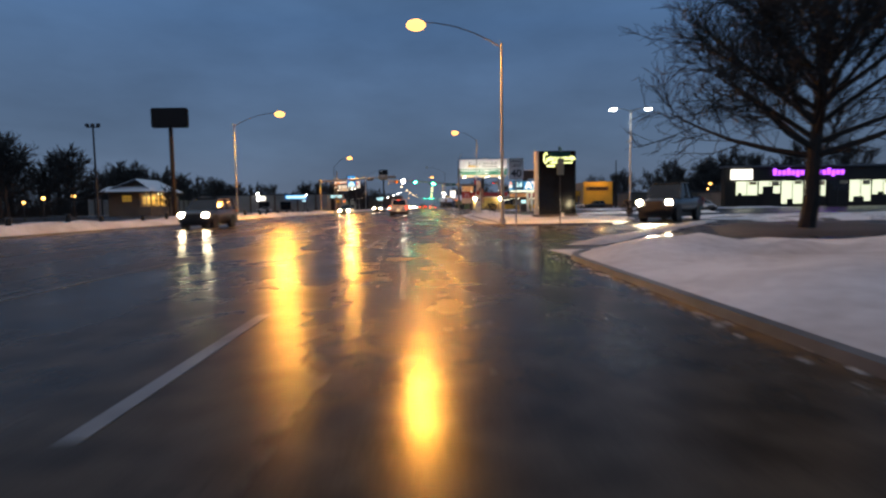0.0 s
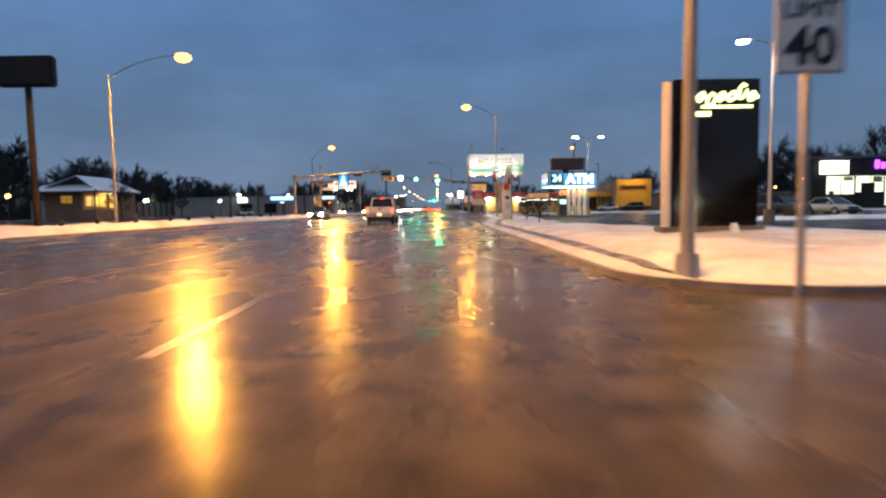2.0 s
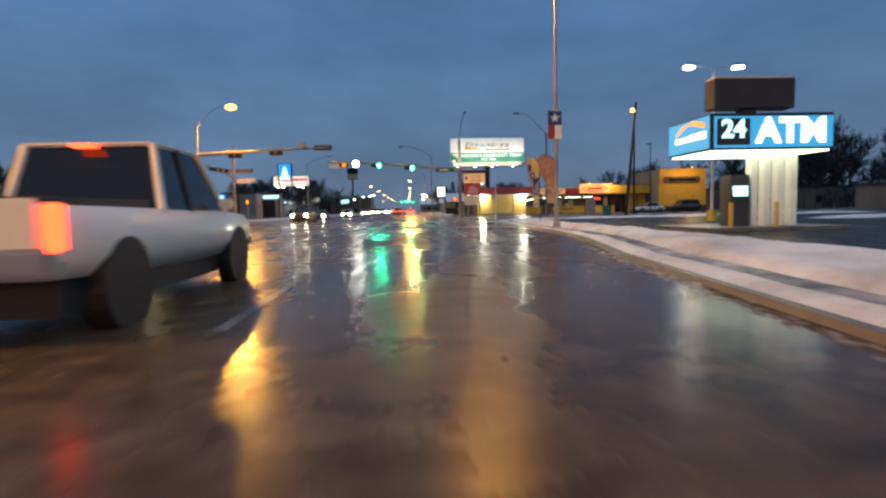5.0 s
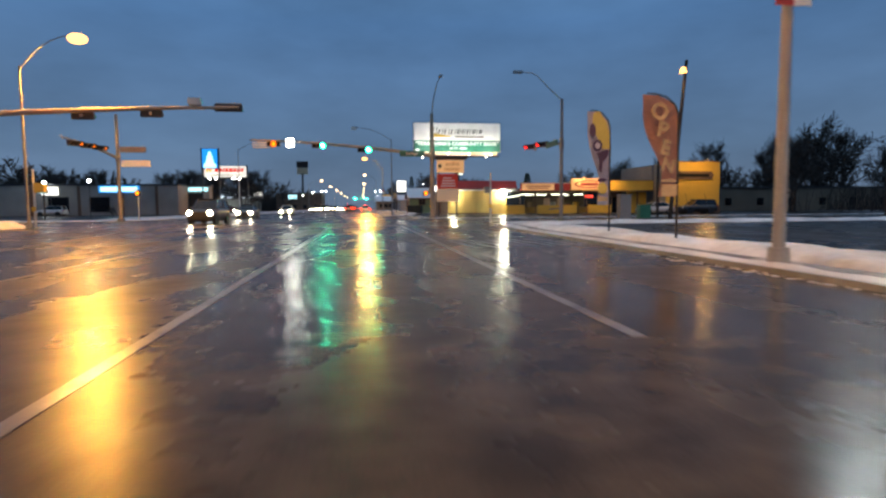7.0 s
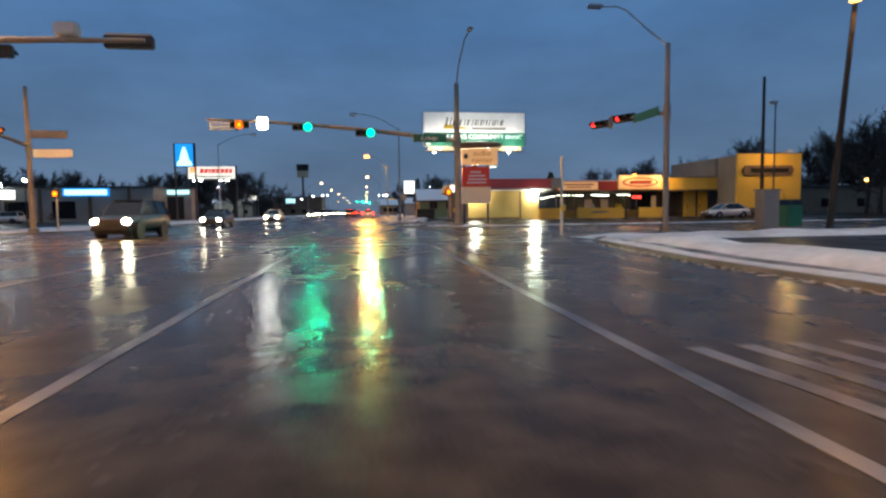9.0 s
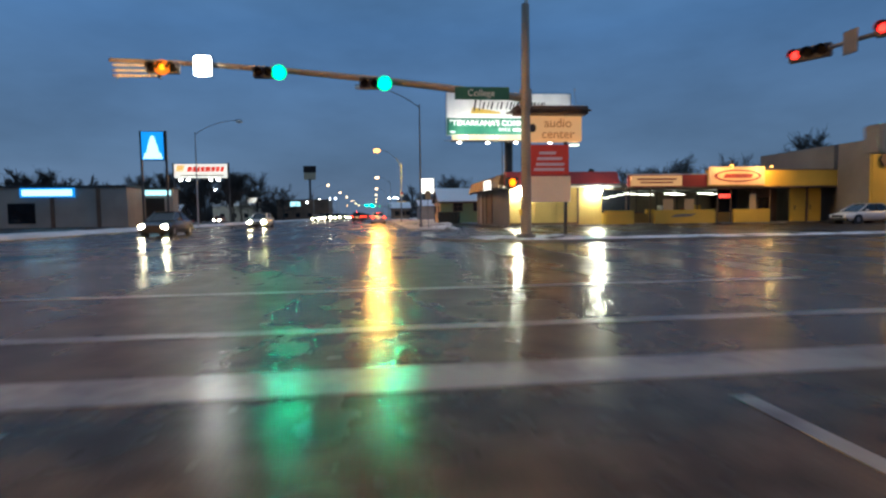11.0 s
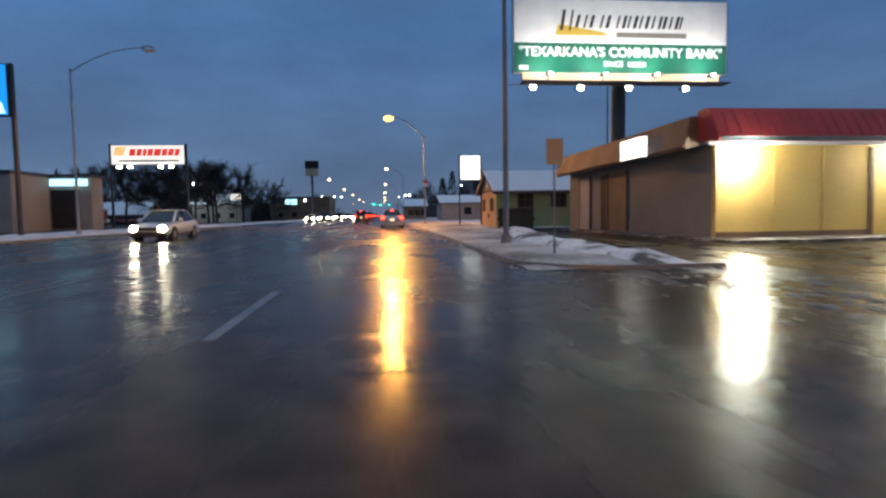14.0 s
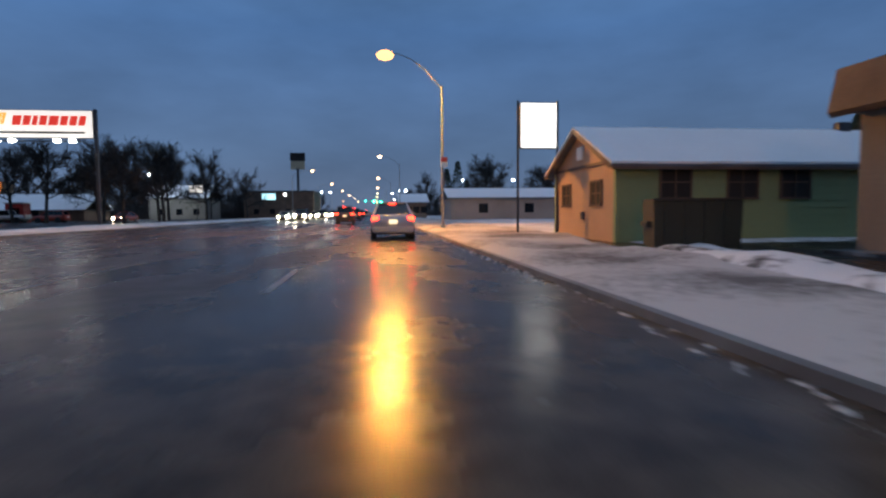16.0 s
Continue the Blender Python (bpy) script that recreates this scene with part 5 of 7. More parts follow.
pe = thing("pedestrian_signal", "pedestrian signal post with a dull housing", "traffic light", 8.4, 112.4, 0)
part("post", tubed((0, 0, 0), (0, 0, 3.3), 0.065, 0.055, 10), ALU, pe)
part("signal_box", boxed(-0.42, -0.07, -0.16, 0.16, 1.95, 2.4, bevel=0.03), POLEGREY, pe)
part("push_button", boxed(-0.1, 0.1, -0.14, -0.061, 1.0, 1.25), YELLOW, pe)
far_sig = mast_signal("far signal mast with green lights", 7.5, 430.0, 8.0, (-9.0, 430.0, 7.0), 6.2, 0.22)
for wx, z in ((-5.5, 6.9), (-2.0, 6.8), (2.0, 6.6)):
    signal_head(far_sig, wx - 7.5, -0.42, z, 0, 2, G_GREEN)
for x, y, s, cm in ((17.6, 112.0, 1.6, POLEGREY), (19.5, 112.9, 0.9, SIGNGREEN)):
    c = thing("signal_cabinet", "grey metal cabinet beside the crossing" if cm is POLEGREY else "small green metal cabinet beside the crossing", "cabinet", x, y, 0)
    part("plinth", boxed(-0.45, 0.45, -0.3, 0.3, 0, 0.18), KERB, c)
    part("body", boxed(-0.4, 0.4, -0.26, 0.26, 0.18, 0.18 + s, bevel=0.02), cm, c)
    part("door", boxed(-0.36, 0.36, -0.285, -0.261, 0.24, 0.12 + s), cm, c)
    part("hood", boxed(-0.44, 0.44, -0.32, 0.3, 0.181 + s, 0.24 + s), cm, c)

# ---- signs ----
sp = thing("speed_sign", "white speed limit sign on a steel post", "road sign", 4.42, 29.15, 0)
part("post", boxed(-0.03, 0.03, 0.0, 0.06, 0, 3.45), STEEL, sp)
fc = part("face", boxed(-0.38, 0.38, -0.03, -0.002, 2.42, 3.49, bevel=0.008), WHITE, sp)
words("sign_lettering", "SPEED", 0.25, 0, -0.035, 3.31, SIGNBLACK, fc)
words("sign_lettering", "LIMIT", 0.25, 0, -0.035, 3.09, SIGNBLACK, fc)
words("sign_lettering", "40", 0.56, 0, -0.035, 2.69, SIGNBLACK, fc, bold=0.012)
for a in ((-0.36, 0.36, 3.462, 3.474), (-0.36, 0.36, 2.436, 2.448)):
    part("border", boxed(a[0], a[1], -0.036, -0.031, a[2], a[3]), SIGNBLACK, fc)
for a in (-0.362, 0.35):
    part("border", boxed(a, a + 0.012, -0.036, -0.031, 2.449, 3.461), SIGNBLACK, fc)

mon = thing("monument_sign", "tall black pylon sign with pale green neon script", "sign", 9.15, 40.8, 0)
part("plinth", boxed(-1.75, 1.5, -0.35, 0.35, 0, 0.35, bevel=0.03), KERB, mon)
cab = part("cabinet", boxed(-1.33, 1.35, -0.15, 0.15, 0.35, 4.92, bevel=0.03), GLOSSBLACK, mon)
part("side_post", tubed((-1.50, 0, 0.3), (-1.50, 0, 4.86), 0.155, 0.155, 14), ALU, mon)
sx = -1.0
for k, (w, h, dz) in enumerate(((0.16, 0.62, 0.0), (0.15, 0.17, -0.06), (0.16, 0.30, -0.16), (0.15, 0.17, -0.06), (0.17, 0.19, -0.05), (0.15, 0.34, 0.1), (0.14, 0.17, -0.05))):
    loop = [(sx + w + (w - 0.03) * math.cos(0.4 + 0.95 * q), -0.18, 4.42 + dz + 0.62 * h * math.sin(0.4 + 0.95 * q) + 0.08 * math.cos(0.4 + 0.95 * q)) for q in range(7)]
    part("neon_stroke", bent(loop + [(sx + 2 * w + 0.05, -0.18, 4.30)], 0.05, 0.05, 6), G_NEON, cab)
    sx += 2 * w + 0.01
part("neon_bar", boxed(-0.5, 1.1, -0.19, -0.151, 4.02, 4.10), G_NEON, cab)
part("neon_bar", boxed(-0.75, -0.2, -0.19, -0.151, 3.78, 3.92), G_NEON, cab)
part("message_panel", boxed(-1.2, 1.2, -0.18, -0.151, 1.6, 3.5), GLOSSBLACK, cab)
part("ground_lamp", tubed((0.2, -1.0, 0.1), (0.2, -0.9, 0.45), 0.16, 0.1, 10), WHITE, mon)

bl = thing("street_sign", "green street-name blades over a tan board", "road sign", 6.35, 27.6, 0)
part("post", tubed((0, 0, 0), (0, 0, 3.7), 0.026, 0.026, 8), DARKSTEEL, bl)
part("blade", boxed(-0.5, 0.5, -0.02, 0.02, 3.4, 3.62), SIGNGREEN, bl)
part("blade", boxed(-0.5, 0.5, -0.02, 0.02, 3.66, 3.86), SIGNGREEN, bl).rotation_euler = (0, 0, radians(70))
part("board", boxed(-0.16, 0.17, -0.06, -0.036, 2.52, 3.32), PANEL_TAN, bl)

pole_sign = thing("pole_sign", "blank dark brown sign high on a black pole", "sign", -29.4, 65.2, 0)
part("pole", tubed((0, 0, 0), (0, 0, 10.45), 0.24, 0.22, 14), BROWNSIGN, pole_sign)
cabn = part("cabinet", boxed(-2.05, 2.0, -0.35, 0.35, 10.42, 12.62, bevel=0.12), BROWNSIGN, pole_sign)
part("face", boxed(-1.88, 1.83, -0.37, -0.352, 10.58, 12.46), BROWNSIGN, cabn)

bb = thing("billboard", "lit roadside billboard, white over green, on one pole", "billboard", 15.55, 167.9, 0)
part("pole", tubed((0, 0.6, 0), (0, 0.6, 10.2), 0.46, 0.46, 18), POLEGREEN, bb)
part("frame", boxed(-7.3, 7.3, 0.05, 0.3, 10.05, 14.85), STEEL, bb)
fw = part("upper_face", boxed(-7.2, 7.2, 0.0, 0.049, 12.0, 14.78), WHITE, bb, "white poster face")
fg = part("lower_face", boxed(-7.2, 7.2, 0.0, 0.049, 10.12, 11.999), SIGNGREEN, bb, "green poster face")
part("catwalk", boxed(-6.9, 6.9, -1.1, -0.06, 9.30, 9.36), WOOD_BROWN, bb)
part("beam", boxed(-6.6, 6.6, 0.35, 0.7, 9.5, 10.0), STEEL, bb)
part("apron", boxed(-6.7, 6.7, -0.03, 0.04, 9.45, 10.1), PANEL_TAN, bb, "tan painted apron board lit by the floods")
words("slogan", "\"TEXARKANA'S COMMUNITY BANK\"", 0.84, 0, -0.02, 11.42, WHITE, fg, bold=0.02)
words("slogan", "SINCE", 0.5, -0.6, -0.02, 10.68, WHITE, fg)
part("year_bar", boxed(0.4, 1.6, -0.02, -0.001, 10.55, 10.82), WHITE, fg)
part("small_mark", boxed(-6.9, -6.3, -0.02, -0.001, 10.3, 10.55), WHITE, fg)
# brand lettering as plain bars
x = -4.2
for k, w in enumerate((1.0, 0.95, 1.1, 1.1, 0.75, 0.8, 0.85, 0.35, 0.85, 0.7)):
    h = 1.25 if k == 0 else 0.95
    z0, z1 = 13.0 - (0.2 if k == 0 else 0), 12.85 + h
    for q in ((0.0, 0.2), (w - 0.4, w - 0.28)) if w > 0.5 else ((0.05, 0.22),):
        part("name_bar", plate([(x + q[0], z0), (x + q[1], z0), (x + q[1] + 0.22, z1), (x + q[0] + 0.22, z1)], -0.02, -0.001), SIGNBLACK, fw)
    x += w
part("gold_flash", plate([(-4.5, 12.5), (-1.0, 12.5), (-1.2, 12.7), (-4.3, 13.2)], -0.012, -0.001), YELLOW, fw)
part("name_bar", boxed(-0.4, 4.4, -0.02, -0.001, 12.4, 12.72), GREYWALL, fw)
for k in (-5.3, -1.8, 1.55, 5.3):
    f = part("flood", boxed(k - 0.3, k + 0.3, -1.75, -1.35, 9.55, 9.67, bevel=0.03), DARKSTEEL, bb)
    part("flood_lens", boxed(k - 0.12, k + 0.12, -1.72, -1.38, 9.671, 9.70), G_SMALLFLOOD, f, "white flood lens")
    part("flood_glass", boxed(k - 0.11, k + 0.11, -1.785, -1.751, 9.56, 9.66), G_SMALLFLOOD, f)
    part("flood_arm", bent([(k, -1.5, 9.55), (k, -1.1, 9.42), (k, -0.6, 9.37)], 0.03, 0.03, 6), STEEL, f)
    d = bpy.data.lights.new("billboard_flood", "AREA")
    d.shape, d.size, d.size_y, d.energy, d.color = "RECTANGLE", 0.6, 0.3, 260, (1.0, 0.97, 0.92)
    o = new("billboard_flood", d)
    o.matrix_basis = look((15.55 + k, 166.35, 9.74), (15.55 + k, 167.9, 12.4))
for k in (-5.6, -2.3, 1.1, 5.2):
    f = part("rear_flood", boxed(k - 0.32, k + 0.32, 1.45, 1.85, 9.42, 9.56, bevel=0.03), DARKSTEEL, bb)
    part("rear_flood_lens", tubed((k, 1.44, 9.5), (k, 1.40, 9.5), 0.2, 0.17, 14), G_SMALLFLOOD, f, "glaring white rear flood lens")
    part("rear_flood_arm", bent([(k, 1.5, 9.55), (k, 1.2, 9.75), (k, 0.7, 9.85)], 0.03, 0.03, 6), STEEL, f)
part("rear_rail", tubed((-7.4, 1.3, 9.62), (7.2, 1.3, 9.62), 0.035, 0.035, 6), STEEL, bb)
part("drain_pipe", tubed((-0.75, 0.6, 0), (-0.75, 0.6, 9.6), 0.05, 0.05, 8), POLEGREEN, bb)
part("strut", tubed((-6.4, 0.5, 9.7), (6.4, 0.5, 9.7), 0.06, 0.06, 8), STEEL, bb)

au = thing("shop_sign", "double post sign of a shop, lit cream and red panels", "sign", 8.3, 130.0, 0)
for k in (-1.0, 0.75):
    part("post", boxed(k - 0.07, k + 0.07, -0.07, 0.07, 0, 5.7), DARKSTEEL, au)
part("cap", boxed(-1.85, 1.85, -0.55, 0.55, 5.64, 6.0, bevel=0.15), WOOD_BROWN, au, "brown timber cap")
part("cap_snow", boxed(-1.65, 1.65, -0.38, 0.38, 5.99, 6.03, bevel=0.015), SNOW, au)
p1 = part("audio_panel", boxed(-1.15, 1.45, -0.25, 0.25, 4.4, 5.56, bevel=0.02), G_CREAM, au, "cream lit panel with brown lettering")
words("panel_lettering", "audio", 0.60, 0.3, -0.262, 5.22, G_RUSTLET, p1, bold=0.0)
words("panel_lettering", "center", 0.60, 0.3, -0.262, 4.72, G_RUSTLET, p1, bold=0.0)
part("ring_mark", plate(ellipse(-0.9, 5.0, 0.16, 0.2, 14), -0.27, -0.251), WOOD_BROWN, p1)
p2 = part("red_panel", boxed(-1.15, 0.85, -0.2, 0.2, 2.86, 4.25, bevel=0.02), G_REDSIGN, au, "red lit panel with pale lettering bars")
for k, (a, b, z) in enumerate(((-0.6, 0.2, 3.86), (-0.7, 0.5, 3.6), (-0.75, 0.6, 3.34), (-0.85, 0.6, 3.1))):
    part("lettering_bar", plate([(a, z - 0.06), (b, z - 0.06), (b + 0.04, z + 0.07), (a + 0.04, z + 0.07)], -0.215, -0.201), FABRIC_L, p2)
part("blank_panel", boxed(-1.2, 0.95, -0.16, 0.16, 1.6, 2.8, bevel=0.02), PANEL_PALE, au, "blank cream panel")
part("panel_lamp", boxed(0.95, 1.35, -0.2, 0.05, 4.22, 4.27), G_UNDER, au)
part("flag_rod", tubed((1.3, 0, 5.9), (1.15, 0, 6.9), 0.012, 0.008, 6), STEEL, au)

ws = thing("lit_sign", "blank white lit sign between two posts", "sign", 6.95, 178.0, 0)
for k in (-0.9, 0.9):
    part("post", tubed((k, 0, 0), (k, 0, 5.95), 0.06, 0.05, 8), DARKSTEEL, ws)
part("cabinet", boxed(-0.82, 0.82, -0.13, 0.13, 3.85, 5.86, bevel=0.02), DARKSTEEL, ws)
part("face", boxed(-0.79, 0.79, -0.15, -0.131, 3.9, 5.82), G_WHITE, ws, "glowing white blank face")

bs = thing("pylon_sign", "tall blue lit sign with a white peak on two posts", "sign", -23.55, 168.7, 0)
for k in (-1.28, 1.28):
    part("post", boxed(k - 0.09, k + 0.09, -0.12, 0.12, 0, 10.5), DARKSTEEL, bs)
part("cabinet", boxed(-1.18, 1.18, -0.25, 0.25, 7.35, 10.45, bevel=0.03), DARKSTEEL, bs)
fb = part("face", boxed(-1.12, 1.12, -0.27, -0.251, 7.42, 10.38), G_BLUE, bs, "blue lit face")
part("glow_base", plate([(-1.0, 7.5), (1.0, 7.5), (0.8, 8.15), (-0.8, 8.15)], -0.281, -0.271), G_CYAN, fb)
part("peak_mark", plate([(-0.72, 7.7), (0.72, 7.7), (0.5, 8.8), (0.14, 9.95), (-0.14, 9.95), (-0.5, 8.8)], -0.295, -0.282), G_CYAN, fb, "white peak mark")

az = thing("pylon_sign", "wide white lit sign with slanted red bars", "sign", -30.8, 210.0, 0)
for k in (-4.75, 4.75):
    part("post", boxed(k - 0.12, k + 0.12, -0.15, 0.15, 0, 10.9), DARKSTEEL, az)
part("cabinet", boxed(-4.6, 4.6, -0.2, 0.3, 8.2, 10.75), DARKSTEEL, az)
fa = part("face", boxed(-4.55, 4.55, -0.22, -0.201, 8.25, 10.7), G_SIGNW, az, "white lit face")
x = -4.3
for k in range(4):
    part("stripe", plate([(x, 9.4), (x + 0.25, 9.4), (x + 0.6, 10.5), (x + 0.3, 10.5)], -0.235, -0.221), G_ORANGE, fa)
    x += 0.33
x = -2.4
for w in (0.9, 0.8, 0.6, 0.8, 1.0, 0.8, 0.8, 0.75):
    part("name_bar", plate([(x, 9.35), (x + w - 0.15, 9.35), (x + w + 0.05, 10.25), (x + 0.2, 10.25)], -0.235, -0.221), G_REDLET, fa)
    x += w
part("lettering_bar", boxed(-3.6, 3.9, -0.235, -0.221, 8.6, 8.8), SIGNBLACK, fa)
for k in (-3.2, -1.9, 1.9, 3.2):
    part("flood", boxed(k - 0.26, k + 0.26, -1.3, -1.0, 7.72, 7.95, bevel=0.05), G_SMALLFLOOD, az, "white flood lamp")
part("flood_rail", boxed(-3.7, 3.7, -1.0, -0.2, 7.85, 7.9), DARKSTEEL, az)

ysn = thing("warning_sign", "small amber roadside sign on a thin post", "road sign", 3.95, 145.3, 0)
part("post", tubed((0, 0, 0), (0, 0, 2.8), 0.025, 0.025, 8), POLEGREY, ysn)
part("plate", boxed(-0.21, 0.21, -0.045, -0.031, 2.22, 2.84, bevel=0.004), ORANGE, ysn)
ds = thing("pole_sign", "dark sign high on a far pole", "sign", -34.0, 408.0, 0)
part("pole", boxed(-0.5, 0.5, -0.5, 0.5, 0, 21), DARKSTEEL, ds)
part("cabinet", boxed(-3.2, 3.2, -0.6, 0.6, 24.2, 27.7, bevel=0.1), BROWNSIGN, ds)
part("cabinet", boxed(-3.0, 3.0, -0.5, 0.5, 20.5, 24.1, bevel=0.1), PANEL_TAN, ds)

atm = thing("cash_kiosk", "drive-up cash machine kiosk under a lit sign canopy", "kiosk", 11.5, 79.3, 0)
part("slab", boxed(-0.2, 5.4, -0.3, 4.2, 0, 0.15), KERB, atm)
part("canopy", boxed(0.0, 4.9, 0.0, 3.4, 3.1, 4.48, bevel=0.03), BLACKPLASTIC, atm)
fr = part("sign_face", boxed(0.15, 4.85, -0.02, -0.001, 3.18, 4.36), G_TEAL, atm, "lit blue sign face")
part("number_panel", boxed(0.25, 1.55, -0.03, -0.021, 3.28, 4.28), DARKSTEEL, fr)
words("sign_lettering", "24", 0.95, 0.9, -0.04, 3.86, G_CYAN, fr, bold=0.03)
words("sign_lettering", "ATM", 1.28, 3.2, -0.04, 3.77, G_WHITE, fr, bold=0.05, stretch=1.05)
fs = part("side_face", boxed(-0.02, -0.001, 0.05, 3.35, 3.18, 4.42), G_TEAL, atm, "blue lit face with a red swoosh")
for (y0, z0, y1, z1, m_) in ((0.3, 3.6, 1.5, 3.85, G_WHITE), (1.6, 3.6, 2.7, 3.8, G_WHITE)):
    part("name_bar", boxed(-0.035, -0.021, y0, y1, z0, z1), m_, fs)
bm = bent([(-0.05, 0.4, 4.1), (-0.05, 1.2, 4.3), (-0.05, 2.0, 4.22), (-0.05, 2.6, 3.95)], 0.11, 0.03, 6)
part("swoosh", bm, G_ORANGE, fs, "red swoosh")
part("under_light", boxed(0.1, 4.8, 0.1, 3.3, 3.04, 3.09), G_UNDER, atm, "bright canopy underside")
part("upper_cabinet", boxed(0.5, 3.75, 0.6, 1.4, 4.76, 5.92, bevel=0.03), DARKSTEEL, atm)
part("cabinet_stub", boxed(1.7, 2.3, 0.8, 1.2, 4.485, 4.76), DARKSTEEL, atm)
part("upper_snow", boxed(0.55, 3.7, 0.62, 1.38, 5.925, 6.0), SNOW, atm)
for x0 in (2.2, 2.75, 3.3, 3.85):
    part("column", boxed(x0, x0 + 0.28, 0.9, 1.3, 0.15, 3.1, bevel=0.02), WHITE, atm, "white fluted column")
part("machine", boxed(1.3, 2.1, 0.8, 1.6, 0.15, 2.2, bevel=0.04), DARKSTEEL, atm)
part("screen", boxed(1.4, 2.0, 0.77, 0.799, 1.35, 1.75), G_CYAN, atm, "glowing screen")
part("bollard", tubed((0.8, -0.1, 0.15), (0.8, -0.1, 1.1), 0.08, 0.08, 10), YELLOW, atm)
part("bollard", tubed((2.6, -0.1, 0.15), (2.6, -0.1, 1.1), 0.08, 0.08, 10), YELLOW, atm)


def feather(x, y, z0, z1, width, cloth, label, turn=0.0, slim=False):
    ob = thing("feather_flag", label, "flag", x, y, 0, turn, "feather flags")
    h = z1 - z0
    bow = 0.45 if slim else 0.85
    pole = [(0, 0, 0.02), (0.0, 0, z0), (0.0, 0, z0 + h * 0.6), (-0.01, 0, z0 + h * 0.82), (-0.12 * bow * width, 0, z0 + h * 0.91), (-0.4 * bow * width, 0, z0 + h * 0.985), (-0.7 * bow * width, 0, z1 + 0.03), (-bow * width, 0, z1 + 0.05)]
    part("pole", bent(pole, 0.036, 0.018), BLACKPLASTIC, ob)
    part("spike_base", boxed(-0.35, 0.35, -0.06, 0.06, 0.0, 0.05), DARKSTEEL, ob)
    part("spike_base", boxed(-0.06, 0.06, -0.35, -0.061, 0.0, 0.05), DARKSTEEL, ob)
    bm = bmesh.new()
    rows = []
    for k in range(21):
        s = k / 20
        over = max(0.0, (s - 0.82) / 0.18)
        r_edge = -0.035 - 0.62 * bow * width * over ** 2.4
        l_edge = -width * (0.46 + 0.54 * smooth01(0.22, 0.85, s) + 0.05 * smooth01(0.25, 0.0, s))
        if slim:
            l_edge = min(r_edge - 0.02, -width * (1.0 - 0.55 * max(0.0, (s - 0.35) / 0.65) ** 2.2))
        row = []
        for j in range(5):
            q = j / 4
            row.append(bm.verts.new((r_edge + (l_edge - r_edge) * q, 0.07 * math.sin(s * 9 + q * 3) * q, z0 + h * s)))
        rows.append(row)
    for a, b in zip(rows, rows[1:]):
        for j in range(4):
            bm.faces.new((a[j], a[j + 1], b[j + 1], b[j]))
    bmesh.ops.solidify(bm, geom=bm.faces[:], thickness=0.006)
    part("cloth", bm, cloth, ob)
    return ob


f1 = feather(5.5, 61.4, 0.2, 3.86, 0.68, FABRIC_W, "cream feather flag with red and blue shapes", slim=True)
part("print", plate(ellipse(-0.36, 2.45, 0.2, 0.26, 14), -0.10, -0.09), RED, f1)
part("print", plate(ellipse(-0.32, 1.72, 0.17, 0.12, 12), -0.10, -0.09), FABRIC_B, f1)
part("print", plate([(-0.5, 1.3), (-0.2, 1.42), (-0.08, 1.1), (-0.42, 0.9)], -0.10, -0.09), FABRIC_L, f1)
part("print", plate([(-0.22, 3.1), (-0.1, 3.0), (-0.1, 2.6), (-0.28, 2.7)], -0.10, -0.09), FABRIC_P, f1)
f2 = feather(8.42, 90.0, 1.3, 3.98, 1.06, FABRIC_R, "faded red feather flag with OPEN in tan letters")
for k, ch in enumerate("OPEN"):
    words("flag_lettering", ch, 0.60 - 0.04 * k, -0.60 + 0.09 * k, -0.10, 3.52 - 0.47 * k, FABRIC_T, f2, turn=0, bold=0.02).rotation_euler[1] = radians(14)
part("print", plate([(-0.5, 1.32), (-0.06, 1.32), (-0.06, 1.62), (-0.5, 1.62)], -0.10, -0.09), FABRIC_T, f2)
part("print", boxed(-0.5, -0.08, -0.10, -0.09, 1.68, 1.76), FABRIC_T, f2)
f3 = feather(8.5, 94.4, 1.1, 4.28, 0.85, FABRIC_L, "pale feather flag, yellow on top, with purple shapes")
part("print", plate([(-0.66, 4.22), (-0.45, 4.3), (-0.16, 3.9), (-0.07, 3.5), (-0.07, 3.02), (-0.3, 3.0), (-0.5, 3.4), (-0.7, 3.75)], -0.1, -0.09), FABRIC_Y, f3, "yellow printed top")
part("print", plate(ellipse(-0.68, 3.62, 0.12, 0.26, 12), -0.11, -0.101), FABRIC_P, f3)
part("print", plate(ellipse(-0.5, 3.12, 0.17, 0.2, 14), -0.112, -0.101), FABRIC_P, f3)
part("print", plate(ellipse(-0.5, 3.12, 0.09, 0.11, 12), -0.120, -0.113), FABRIC_L, f3)
part("print", plate([(-0.52, 2.88), (-0.1, 3.0), (-0.1, 2.8), (-0.3, 2.55), (-0.34, 2.2), (-0.44, 2.3), (-0.42, 2.6)], -0.1, -0.09), FABRIC_P, f3)
part("print", plate(ellipse(-0.32, 1.95, 0.17, 0.07, 12), -0.11, -0.101), FABRIC_P, f3)
part("print", plate(ellipse(-0.3, 1.66, 0.18, 0.2, 14), -0.11, -0.101), FABRIC_Y, f3)
part("print", plate([(-0.45, 1.22), (-0.1, 1.22), (-0.1, 1.36), (-0.45, 1.4)], -0.1, -0.09), FABRIC_T, f3)

